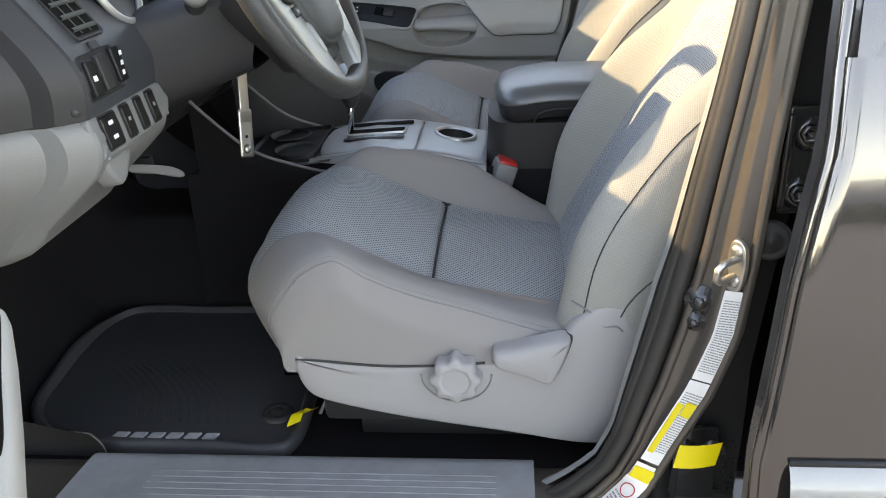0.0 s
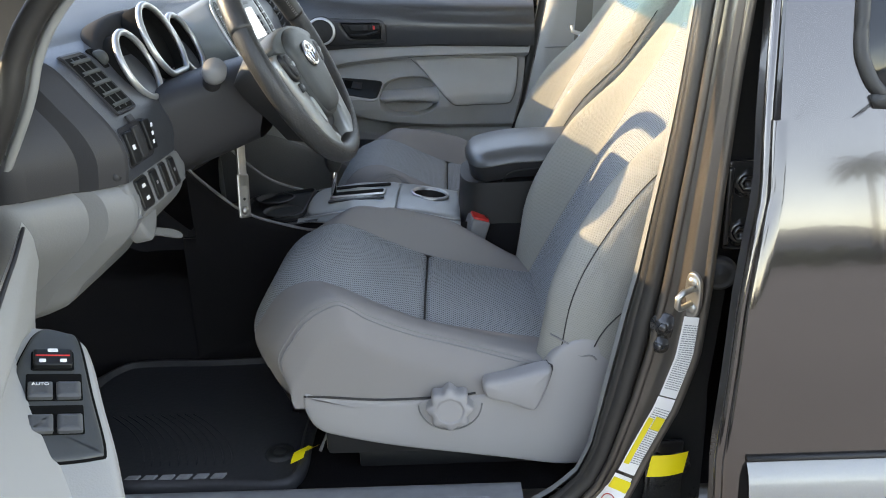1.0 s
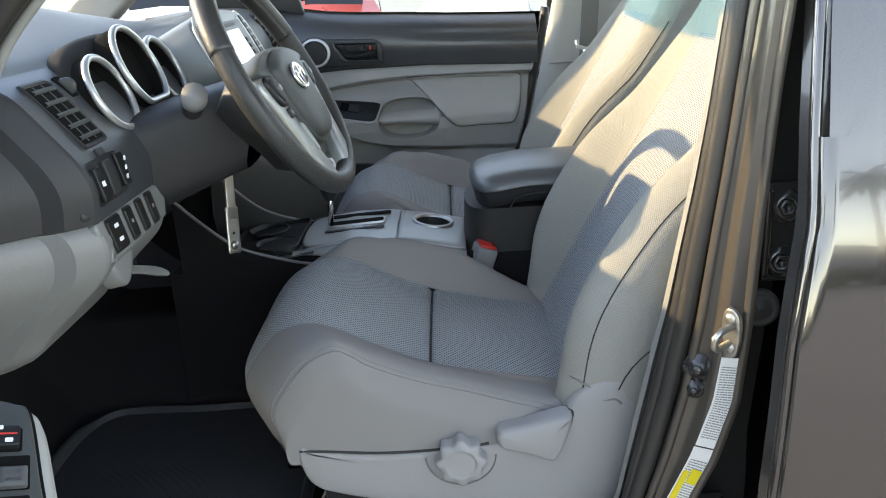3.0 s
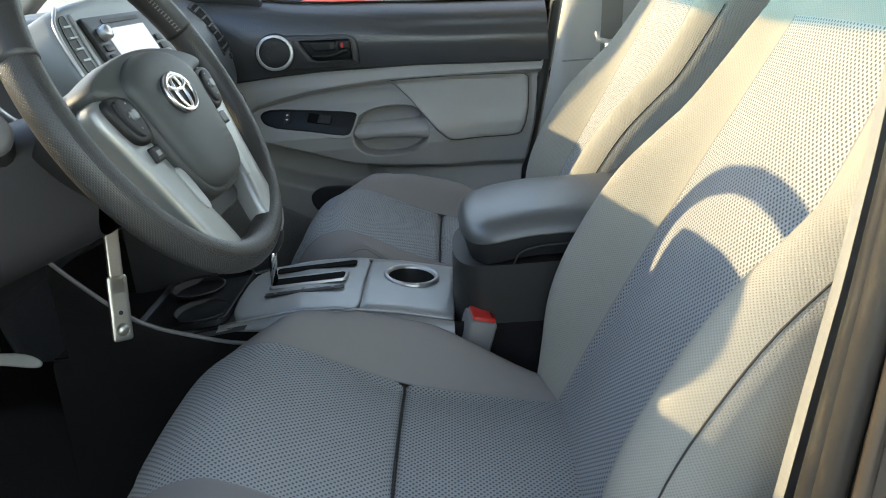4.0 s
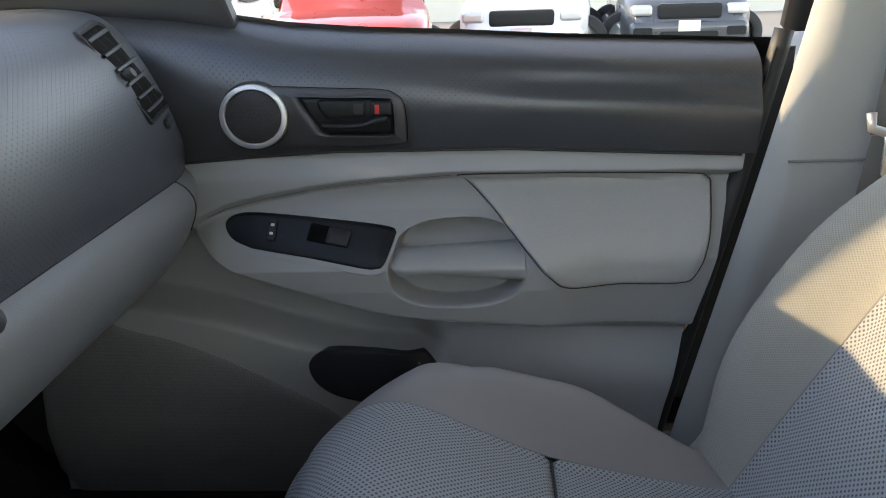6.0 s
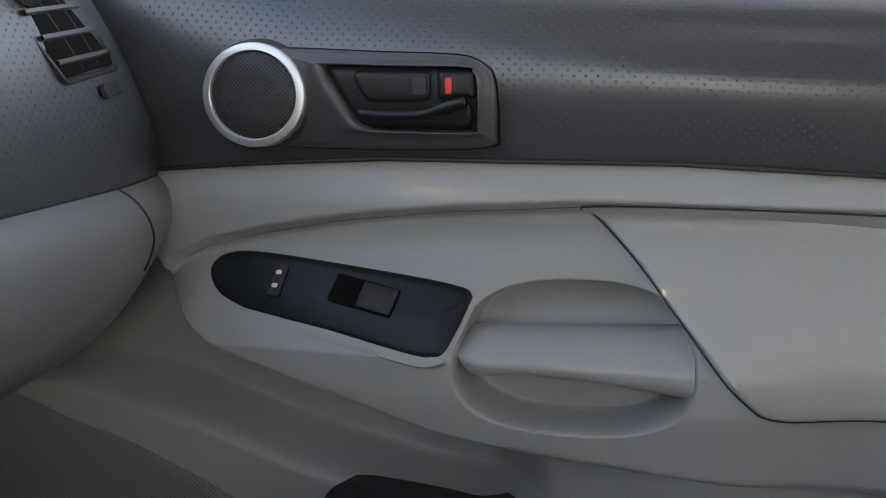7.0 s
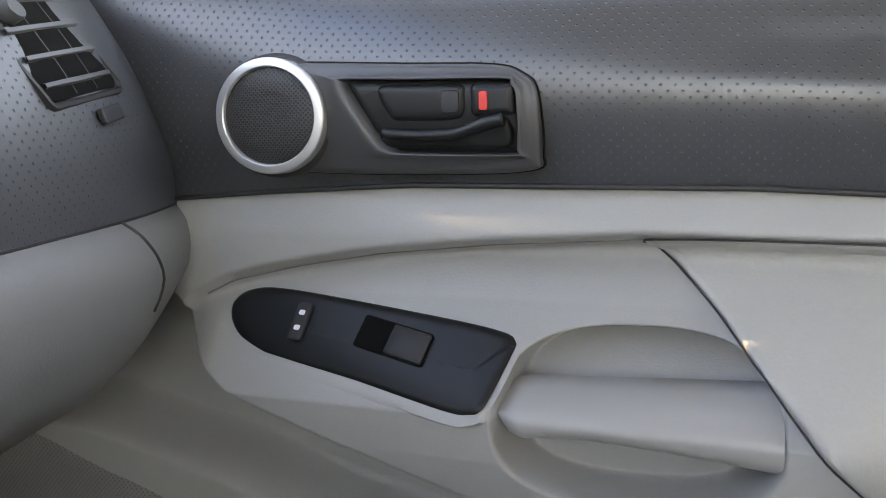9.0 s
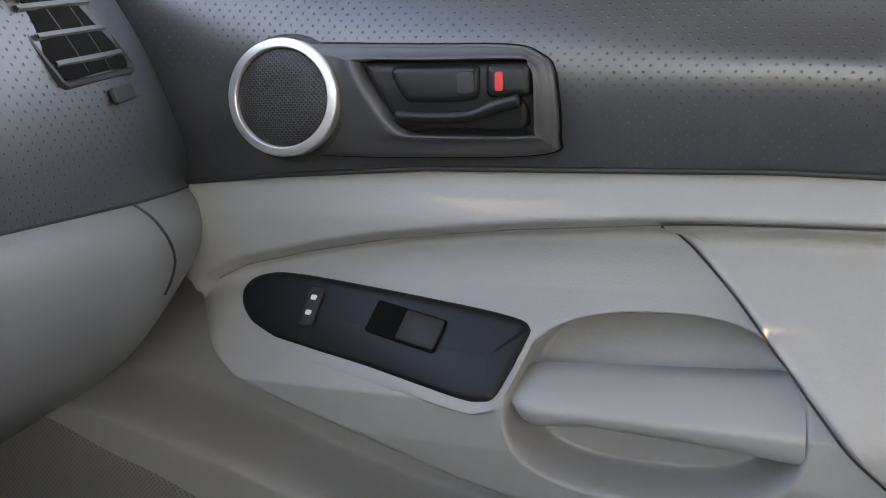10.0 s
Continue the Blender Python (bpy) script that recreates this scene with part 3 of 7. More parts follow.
def seat_shield(s, out, full):
    """The plastic side cover with its controls on the door side."""
    y = 0.2305 * out
    m = facing((0, y, 0), (0, out, 0))
    sx = 1 if out < 0 else -1
    at = on(m)
    outline = spline([(-0.122, 0.205), (-0.130, 0.190), (-0.126, 0.165), (-0.112, 0.138), (-0.08, 0.122), (0.02, 0.098), (0.177, 0.072), (0.29, 0.054), (0.345, 0.07), (0.375, 0.16), (0.372, 0.255), (0.345, 0.285), (0.300, 0.283), (0.268, 0.26), (0.245, 0.225), (0.20, 0.200), (0.10, 0.189), (0.0, 0.187), (-0.09, 0.195)], 5)
    body = slab("side_shield", [(sx * a, b) for a, b in outline], at, [(0, -0.03), (0, 0.012), (0.0012, 0.019), (0.004, 0.0225), (0.008, 0.024)], GREY_SHIELD, s, "light grey plastic side cover")
    if not full:
        return
    km = m @ Matrix.Translation((sx * 0.104, 0.178, 0.0235))
    slab("knob_recess", [(x * 1.0, z) for x, z in [(0.050 * math.cos(t), (0.046 if math.sin(t) < 0 else 0.012) * math.sin(t) - 0.0) for t in np.linspace(0, 2 * math.pi, 40, endpoint=False)]], on(km), [(0, -0.002), (0.001, 0.0004), (0.003, 0.0008)], GREY_SHIELD, body)
    tube("shield_gap", [at(sx * a, b, 0.0222) for a, b in spline([(-0.126, 0.198), (-0.09, 0.1955), (0.0, 0.1875), (0.10, 0.1895), (0.145, 0.194)], 6, closed=False)], 0.0019, STITCH, s, n=6)
    rows = []
    for r, h, amp in ((0.034, 0.0, 0.10), (0.034, 0.018, 0.10), (0.033, 0.022, 0.10), (0.030, 0.0245, 0.09), (0.024, 0.026, 0.04), (0.0215, 0.0262, 0.0), (0.0205, 0.0245, 0.0), (0.018, 0.0243, 0.0), (0.0003, 0.0246, 0.0)):
        rows.append([km @ Vector((r * (1 + amp * math.cos(8 * q)) * math.cos(q), r * (1 + amp * math.cos(8 * q)) * math.sin(q), h)) for q in np.linspace(0, 2 * math.pi, 96, endpoint=False)])
    sheet("height_knob", rows, GREY_SHIELD, body, "grey scalloped plastic knob", wrap=True)
    tube("recess_line", [km @ Vector((0.050 * math.cos(q), 0.046 * math.sin(q) - 0.002, 0.0012)) for q in np.linspace(math.pi, 2 * math.pi, 30)], 0.0013, GREY_DARK, body, n=6)
    lev = spline([(0.158, 0.222), (0.162, 0.196), (0.20, 0.183), (0.232, 0.170), (0.246, 0.185), (0.262, 0.232), (0.255, 0.243), (0.225, 0.237), (0.19, 0.228)], 5)
    slab("lever_recess", [(sx * (0.208 + (a - 0.208) * 1.04 + 0.002), 0.202 + (b - 0.204) * 1.05) for a, b in lev], at, [(0, 0.012), (0.0006, 0.0248)], BLACK, body)
    slab("recline_lever", [(sx * a, b) for a, b in lev], at, [(0, 0.014), (0, 0.034), (0.001, 0.039), (0.004, 0.044), (0.007, 0.046)], GREY_SHIELD, body, "light grey recline lever", rings=1)


seat_shield(driver_seat, -1, True)
seat_shield(passenger_seat, 1, False)


# ---- doors ----
def door_y(z):
    return 0.800 + (z - 0.57) * 0.0


ARM_LOW = [tuple(p) for p in spline([(-0.62, 0.52), (-0.40, 0.50), (-0.365, 0.467), (-0.31, 0.430), (-0.2, 0.392), (-0.1, 0.360), (0.06, 0.342), (0.26, 0.332), (0.45, 0.33)], 6, closed=False)]
ARM_TOP = [(-0.62, 0.47), (-0.377, 0.475), (-0.36, 0.492), (-0.325, 0.508), (-0.266, 0.521), (-0.198, 0.532), (-0.109, 0.541), (-0.007, 0.547), (0.30, 0.543), (0.45, 0.54)]


def pull_in(x, z):
    """1 inside the recess of the door pull."""
    a = abs((x + 0.006) / 0.090)
    b = (z - (0.432 + 0.02 * (x + 0.006))) / 0.056
    return smooth_step(1.035, 0.90, (a**2.6 + abs(b) ** 2.6) ** (1 / 2.6))


def door_in(x, z, pull=1.0):
    """How far the door's inner trim stands into the cab at (x, z)."""
    zt, zl = lerp_table(x, ARM_TOP), lerp_table(x, ARM_LOW)
    rail = 0.024 + 0.011 * smooth_step(0.582, 0.545, z)
    inset = lerp_table(z, [(0.30, 0.060), (0.36, 0.068), (0.40, 0.077), (0.432, 0.078), (0.46, 0.056), (0.50, 0.022), (0.53, 0.003), (0.56, 0.0)])
    inset *= 0.35 + 0.65 * smooth_step(-0.40, -0.33, x) * (1 - 0.55 * smooth_step(0.10, 0.22, x))
    k = smooth_step(zt - 0.010, zt + 0.008, z)
    o = inset * (1 - k) + rail * k
    zs = lerp_table(x, [(-0.62, 0.395), (-0.471, 0.379), (-0.349, 0.352), (-0.237, 0.316), (-0.12, 0.290), (0.0, 0.285)])
    low = -0.010 + 0.058 * smooth_step(zs + 0.016, zs - 0.014, z)
    plain = 0.012 + 0.030 * smooth_step(0.40, 0.30, z + 0.065) + 0.01 * smooth_step(0.2, 0.1, z)
    low += (plain - low) * smooth_step(-0.085, -0.03, x + 0.25 * (z - 0.33))
    j = smooth_step(zl - 0.016, zl + 0.004, z)
    o = low * (1 - j) + o * j
    o -= 0.044 * pull * pull_in(x, z)
    return o


def belt(x):
    return lerp_table(x, [(-0.62, 0.80), (-0.34, 0.762), (-0.22, 0.742), (-0.12, 0.733), (0.0, 0.726), (0.135, 0.716), (0.385, 0.703), (0.45, 0.70)])


UPPER = [tuple(p) for p in spline([(0, 0.027), (0.1, 0.031), (0.28, 0.037), (0.42, 0.039), (0.58, 0.036), (0.73, 0.027), (0.85, 0.014), (0.93, -0.003), (1.0, -0.026)], 8, closed=False)]


def upper_in(x, z):
    u = (z - 0.575) / (belt(x) - 0.575)
    o = lerp_table(u, UPPER)
    return o - 0.006 * math.exp(-(((u - 0.62) / 0.12) ** 2)) * smooth_step(-0.1, 0.15, x)


def edge_x(z):
    return lerp_table(z, [(0.0, 0.24), (0.2, 0.285), (0.45, 0.345), (0.57, 0.372), (0.70, 0.40), (0.80, 0.42)])


def bound(x):
    return lerp_table(x, [(-0.62, 0.568), (-0.372, 0.573), (-0.279, 0.579), (-0.164, 0.584), (-0.064, 0.583), (0.065, 0.582), (0.366, 0.567)])


def driver_switches(d):
    """The driver's flat armrest top with lock and window switches."""
    def top(x, w, h):
        return Vector((x, -0.778 + w, 0.508 - 0.232 * (x + 0.328) - 0.25 * w + h))

    arm = spline([(-0.352, 0.004), (-0.350, 0.032), (-0.338, 0.052), (-0.318, 0.063), (-0.243, 0.071), (-0.165, 0.079), (-0.05, 0.082), (0.04, 0.066), (0.06, -0.03), (-0.10, -0.036), (-0.25, -0.036), (-0.33, -0.024)], 6)
    slab("armrest", arm, top, [(0.014, -0.11), (0.004, -0.05), (0.0, -0.016), (0.001, -0.008), (0.004, -0.003), (0.008, -0.001)], GREY, d, "light grey armrest", rings=4)
    out = spline([(-0.342, 0.026), (-0.336, 0.044), (-0.323, 0.055), (-0.243, 0.063), (-0.172, 0.070), (-0.161, 0.062), (-0.157, 0.020), (-0.160, 0.004), (-0.175, 0.0), (-0.219, -0.002), (-0.278, 0.001), (-0.313, 0.009), (-0.333, 0.016)], 6)
    slab("plate_gap", out, top, [(-0.0015, -0.003), (-0.0012, 0.0002), (0.001, 0.0006)], DEEP, d, rings=3)
    sp = slab("switch_plate", out, top, [(0.0006, -0.002), (0.0008, 0.0015), (0.002, 0.0028), (0.005, 0.0034)], PLATE, d, "dark grey switch plate", rings=4)
    o = top(-0.25, 0.033, 0.0036)
    ax, ay = (top(-0.24, 0.033, 0.0036) - o).normalized(), (top(-0.25, 0.043, 0.0036) - o).normalized()
    fm = Matrix((ax, ay, ax.cross(ay))).transposed().to_4x4()

    def spot(x, w):
        return Matrix.Translation(top(x, w, 0.0036)) @ fm
    m = spot(-0.288, 0.032)
    slab("lock_well", rounded(0.030, 0.038, 0.003), on(m), [(0, -0.001), (0.0005, 0.0006)], DEEP, sp)
    lk = slab("lock_switch", rounded(0.025, 0.034, 0.003), on(m), edge(0.006, 0.0015), BLACK_GLOSS, sp, "black door lock switches with a red line")
    slab("mark", rounded(0.002, 0.030, 0.0005, 2), on(m @ Matrix.Translation((-0.001, 0, 0.006))), edge(0.0005, 0.0002), RED, lk)
    for px, py, w in ((-0.009, 0.0, 0.009), (0.007, -0.009, 0.006), (0.007, 0.009, 0.006)):
        slab("mark", rounded(0.005, w, 0.001, 2), on(m @ Matrix.Translation((px, py, 0.006))), edge(0.0005, 0.0002), WHITE_MARK, lk)
    for i, x in enumerate((-0.2495, -0.2055)):
        m = spot(x, 0.033)
        slab("switch_well", rounded(0.039, 0.048, 0.002, 2), on(m), [(0, -0.001), (0.0005, 0.0006)], DEEP, sp)
        for py in (-0.0118, 0.0118):
            key = slab("window_switch", rounded(0.022, 0.0205, 0.002, 3), on(m @ Matrix.Translation((0.0075, py, 0))), [(0, 0), (0, 0.004), (0.002, 0.0055), (0.005, 0.005)], SWITCH, sp, "dark grey window switch")
            if i == 0 and py < 0:
                cu = bpy.data.curves.new("auto_word", "FONT")
                cu.body, cu.size, cu.extrude, cu.align_x, cu.align_y = "AUTO", 0.0052, 0.0002, "CENTER", "CENTER"
                tmp = bpy.data.objects.new("auto_word", cu)
                scene.collection.objects.link(tmp)
                me = bpy.data.meshes.new_from_object(tmp.evaluated_get(bpy.context.evaluated_depsgraph_get()))
                bpy.data.objects.remove(tmp)
                me.transform(m @ Matrix.Translation((0.002, py, 0.0058)) @ pose(0, 0, 0, 0, 0, 90))
                me.materials.append(WHITE_MARK)
                new("auto_word", me).parent = key


def door(name, label, side, number=2):
    """side: +1 passenger, -1 driver. The door is built closed, with its hinge line at x = HX."""
    d = thing(name, label, "car door", (0, 0, 0), kind="structure")

    def at(x, z, o):
        return Vector((x, side * (door_y(z) - o), z))

    drop = 0.028 if side < 0 else 0.0

    def xs(z, n):
        return np.linspace(-0.62 if side > 0 else -0.53, edge_x(z) - 0.004, n)
    fl = side > 0
    # lower trim
    rows = []
    for q in np.concatenate([np.linspace(0, 0.30, 20, endpoint=False), np.linspace(0.30, 0.60, 40, endpoint=False), np.linspace(0.60, 0.87, 110, endpoint=False), np.linspace(0.87, 1.0, 34)]):
        z0 = 0.02 + q * (0.58 - 0.02)
        row = []
        for x in (xs(z0, 120) if side < 0 else np.concatenate([np.linspace(-0.62, -0.41, 24, endpoint=False), np.linspace(-0.41, -0.30, 60, endpoint=False), np.linspace(-0.30, -0.115, 40, endpoint=False), np.linspace(-0.115, 0.10, 160, endpoint=False), np.linspace(0.10, edge_x(z0) - 0.004, 60)])):
            z = 0.02 + q * (bound(x) - 0.02)
            row.append(at(x, z, door_in(x, min(z, 0.574)) - (0.085 * smooth_step(0.44, 0.30, z) if side < 0 else 0.0)))
        rows.append(row)
    sheet("lower_trim", rows, GREY, d, "grey moulded door trim with armrest", flip=not fl)
    rows = []
    for u in np.linspace(0, 1, 44):
        row = []
        for x in xs(0.64, 130):
            z = bound(x) + 0.001 + u * (belt(x) - bound(x))
            row.append(at(x, z, upper_in(x, 0.575 + u * (belt(x) - 0.575)) + 0.002 - drop))
        rows.append(row)
    sheet("upper_trim", rows, BLACK_DOT, d, "black dimpled upper door trim", flip=not fl)
    tube("trim_gap", [at(x, bound(x), 0.0305) for x in np.linspace(-0.5, 0.365, 60)], 0.0022, RUBBER, d, n=6)

    # upholstered pad with its rounded border
    pad = spline([(-0.004, 0.545), (0.006, 0.5475), (0.06, 0.549), (0.18, 0.547), (0.30, 0.540), (0.330, 0.532), (0.334, 0.515), (0.325, 0.45), (0.312, 0.412), (0.292, 0.399), (0.22, 0.399), (0.145, 0.401), (0.117, 0.418), (0.085, 0.455), (0.049, 0.496), (0.018, 0.526), (0.001, 0.541)], 6)

    def pad_at(a, b, h):
        w = 0.004 + 0.010 * smooth_step(0.42, 0.47, b) - 0.012 * smooth_step(0.47, 0.53, b)
        return at(a, b, door_in(max(a, 0.03), b) + h + w)
    tube("pad_gap", [pad_at(a, b, 0.0012) for a, b in pad], 0.0007, STITCH, d, closed=True, n=6)
    slab("armrest_pad", pad, pad_at, [(0.0008, -0.004), (0.0012, 0.0025), (0.0025, 0.005), (0.0045, 0.0065)], GREY_LEATHER, d, "grey padded leatherette panel", rings=8)
    # top crease of the armrest moulding, its shade drawn as a thin dark line
    tube("crease_shade", [at(x, lerp_table(x, ARM_TOP) - 0.002, door_in(x, lerp_table(x, ARM_TOP) - 0.002) + 0.0005) for x in np.linspace(-0.35, -0.006, 50)], 0.0006, GREY_DARK, d, n=5)

    # switch plate
    plate = spline([(-0.322, 0.478), (-0.325, 0.491), (-0.310, 0.500), (-0.273, 0.501), (-0.156, 0.490), (-0.100, 0.483), (-0.087, 0.477), (-0.088, 0.468), (-0.102, 0.438), (-0.113, 0.4315), (-0.132, 0.4315), (-0.204, 0.4435), (-0.284, 0.4545), (-0.308, 0.463)], 6)

    def plane_in(a, b):
        return 0.012 + (0.506 - b) * 0.86

    def plate_at(a, b, h):
        return at(a, b, plane_in(a, b) + h)
    if number == 2:
        slab("plate_border", [(a, b) for a, b in plate], lambda a, b, h: at(a, b, door_in(a, b) + h) if h < 0 else plate_at(a, b, h), [(-0.007, -0.001), (-0.003, 0.0035), (0.002, 0.0045), (0.004, 0.002)], GREY, d)

        def fold_at(a, b, h):
            """The plate's face, folded down along its lower edge."""
            low = lerp_table(a, [(-0.325, 0.472), (-0.308, 0.465), (-0.284, 0.457), (-0.204, 0.446), (-0.132, 0.434), (-0.085, 0.428)])
            return plate_at(a, b, h - 0.55 * max(0.0, 0.0085 - (b - low)) if h > 0 else h)
        sp = slab("switch_plate", plate, fold_at, [(0.001, -0.003), (0.0013, 0.0045), (0.002, 0.0066), (0.004, 0.0078), (0.0060, 0.008), (0.0075, 0.008)], BLACK_GLOSS, d, "satin black switch plate", rings=1)
        pm_o = plate_at(-0.2, 0.47, 0.0085)
        px = (plate_at(-0.15, 0.47 - 0.0085, 0.0085) - pm_o).normalized()
        pn = px.cross((plate_at(-0.2, 0.50, 0.0085) - pm_o).normalized()).normalized()
        if pn.y * side > 0:
            pn = -pn
        py = pn.cross(px)
        if py.z < 0:
            py = -py

        def spot(a, b):
            """A frame on the plate."""
            o = plate_at(a, b, 0.0086)
            return Matrix.Translation(o) @ Matrix((px, py, pn)).transposed().to_4x4()
        m = spot(-0.257, 0.480) @ pose(0, 0, 0, 0, 0, 8)
        k = slab("lock_switch", rounded(0.012, 0.031, 0.003), on(m), edge(0.003, 0.001), BLACK, sp, "black door lock rocker")
        for dy in (-0.0055, 0.007):
            slab("mark", rounded(0.005, 0.004, 0.001, 2), on(m @ Matrix.Translation((0, dy, 0.003))), edge(0.0004, 0.0001), WHITE_MARK, k)
        m = spot(-0.178, 0.473)
        # The well's shade is a near black sheet laid on the plate.
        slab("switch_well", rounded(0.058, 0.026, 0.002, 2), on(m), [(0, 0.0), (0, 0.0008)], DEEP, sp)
        slab("window_switch", rounded(0.031, 0.023, 0.002, 3), on(m @ Matrix.Translation((0.013, 0, 0))), [(0, 0), (0, 0.0030), (0.0015, 0.0038)], BLACK, sp, "black window switch", rings=1)
    else:
        driver_switches(d)

    # door pull: bar across the recess
    def bar_row(u):
        x = -0.0955 + 0.1800 * u
        lo = lerp_table(u, [(0, 0.428), (0.04, 0.419), (0.1, 0.4155), (0.3, 0.4195), (0.6, 0.4165), (0.85, 0.412), (1, 0.409)])
        hi = lerp_table(u, [(0, 0.441), (0.04, 0.446), (0.1, 0.4475), (0.5, 0.4505), (0.9, 0.4535), (1, 0.454)])
        out = []
        for k in range(13):
            t = k / 12
            z = lo + (hi - lo) * t
            o = door_in(x, z, 0.0) - 0.004 - 0.012 * max(0.0, 2 * t - 1) ** 2.2 - 0.010 * max(0.0, 1 - 2 * t) ** 5 + 0.003 * math.sin(math.pi * t) - 0.010 * max(0, 1 - u / 0.10) ** 2
            out.append(at(x, z, o))
        deep = door_in(x, lo, 0.0) - 0.045
        return [at(x, lo + 0.010, deep)] + out + [at(x, hi + 0.004, door_in(x, hi, 0.0) - 0.028), at(x, hi + 0.002, deep)]
    sheet("door_pull", [bar_row(u) for u in np.linspace(0, 1, 40)], GREY_BAR, d, "smooth grey door pull bar", flip=fl)
    # speaker ring and mesh
    rm = facing(at(-0.2625, 0.6365, 0.0512 - drop), (0, -side, 0.06))
    ring = lathe("tweeter_ring", [(0.0445, -0.016), (0.0445, 0.0010), (0.0445, 0.0012), (0.0442, 0.0024), (0.0437, 0.0028), (0.0435, 0.0029), (0.0382, 0.0036), (0.0380, 0.0036), (0.0374, 0.0030), (0.0370, 0.0020), (0.0366, -0.002)], rm, SILVER, d, "silver ring round a small speaker", n=64, squash=0.93)
    slab("speaker_mesh", ring_pts(0.0378, 48, 0.0352), on(rm), [(0, 0), (0.003, 0.0015), (0.012, 0.0034)], GRILLE, ring, "black perforated speaker mesh", rings=4)
    lathe("ring_gap", [(0.0490, -0.014), (0.0475, -0.006), (0.045, -0.005)], rm, RUBBER, ring, n=64, squash=0.93)
    # handle bezel
    bez = spline([(-0.262, 0.668), (-0.250, 0.673), (-0.16, 0.668), (-0.098, 0.6645), (-0.078, 0.658), (-0.0685, 0.646), (-0.067, 0.607), (-0.077, 0.5945), (-0.16, 0.5925), (-0.247, 0.595), (-0.262, 0.601), (-0.266, 0.635)], 6)

    def bez_at(a, b, h):
        return at(a, b, upper_in(a, b) + 0.002 - drop + h)
    slab("bezel_gap", bez, bez_at, [(-0.0012, -0.002), (-0.0009, 0.0012), (0.002, 0.0016)], DEEP, d)
    rec = spline([(-0.202, 0.656), (-0.197, 0.659), (-0.15, 0.657), (-0.090, 0.655), (-0.084, 0.651), (-0.081, 0.642), (-0.082, 0.611), (-0.087, 0.607), (-0.156, 0.6085), (-0.171, 0.611), (-0.181, 0.620), (-0.194, 0.641)], 6)
    ro, ri = np.array(bez), np.array(rec)
    cen = ri.mean(axis=0)
    rows = []
    for k, h, q in ((0.0, 0.0, 1.0), (0.012, 0.005, 1.0), (0.06, 0.0075, 1.0), (0.35, 0.0085, 1.0), (0.70, 0.0080, 1.0), (0.80, 0.0100, 1.0), (0.88, 0.0116, 1.0), (0.94, 0.0114, 1.0), (1.0, 0.0085, 1.0), (1.0, 0.0, 0.985)):
        ring_ = ro + (ri - ro) * k
        if q < 1:
            ring_ = cen + (ring_ - cen) * q
        rows.append([bez_at(a, b, h) for a, b in ring_])
    bz = sheet("handle_bezel", rows, BEZEL, d, "black handle bezel", wrap=True, flip=side > 0)
    slab("handle_recess", rec, bez_at, [(0.0, 0.002), (0.002, 0.0042)], BLACK_GLOSS, bz, "black recess behind the inner handle")
    plate2 = spline([(-0.179, 0.653), (-0.150, 0.654), (-0.120, 0.653), (-0.117, 0.645), (-0.118, 0.634), (-0.126, 0.630), (-0.160, 0.630), (-0.171, 0.633)], 5)
    slab("recess_plate", plate2, bez_at, [(0, 0.004), (0.0015, 0.0060), (0.004, 0.0064)], BLACK_GLOSS, bz)
    slab("key_cover", [(a - 0.1265, b + 0.642) for a, b in rounded(0.013, 0.015, 0.003)], bez_at, [(0, 0.006), (0.0006, 0.0072), (0.002, 0.0074)], BLACK, bz, "small black screw cover")
    lev = [(-0.175, 0.622), (-0.150, 0.6205), (-0.126, 0.6208), (-0.112, 0.624), (-0.100, 0.628), (-0.089, 0.630)]
    tube("door_handle", [bez_at(a, b, 0.0115) for a, b in spline(lev, 5, closed=False)], [0.0038] * 16 + [0.0046] * 10, BLACK_GLOSS, d, "black inner door handle", n=10)
    slab("handle_blade", spline([(-0.176, 0.622), (-0.13, 0.620), (-0.108, 0.626), (-0.088, 0.630), (-0.088, 0.611), (-0.13, 0.611), (-0.172, 0.612)], 5), bez_at, [(0, 0.004), (0.001, 0.0075), (0.003, 0.0088)], BLACK_GLOSS, bz)
    lk = slab("lock_knob", [(a - 0.0965, b + 0.6425) for a, b in rounded(0.029, 0.021, 0.004)], bez_at, [(0, 0.005), (0, 0.010), (0.003, 0.013)], BLACK_GLOSS, d, "black lock knob with a red mark")
    slab("red_mark", [(a - 0.1015, b + 0.6420) for a, b in rounded(0.0062, 0.0125, 0.0015, 3)], bez_at, [(0, 0.012), (0.0005, 0.0145)], RED, lk, "red lock mark")

    # lower dark speaker panel, recess, and a black slab for the map pocket's shade
    sg_ = spline([(-0.60, 0.345), (-0.46, 0.330), (-0.36, 0.294), (-0.28, 0.252), (-0.200, 0.205), (-0.18, 0.17), (-0.20, 0.06), (-0.60, 0.06)], 5)
    if side > 0:
        slab("speaker_panel", sg_, lambda a, b, h: at(a, b, door_in(a, b) + h), [(0, -0.002), (0, 0.001), (0.004, 0.003), (0.012, 0.004)], GRILLE_GREY, d, "grey perforated lower speaker panel", rings=6)
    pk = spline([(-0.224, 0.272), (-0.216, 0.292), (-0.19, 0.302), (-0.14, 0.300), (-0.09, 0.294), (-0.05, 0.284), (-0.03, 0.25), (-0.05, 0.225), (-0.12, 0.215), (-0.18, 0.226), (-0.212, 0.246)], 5)
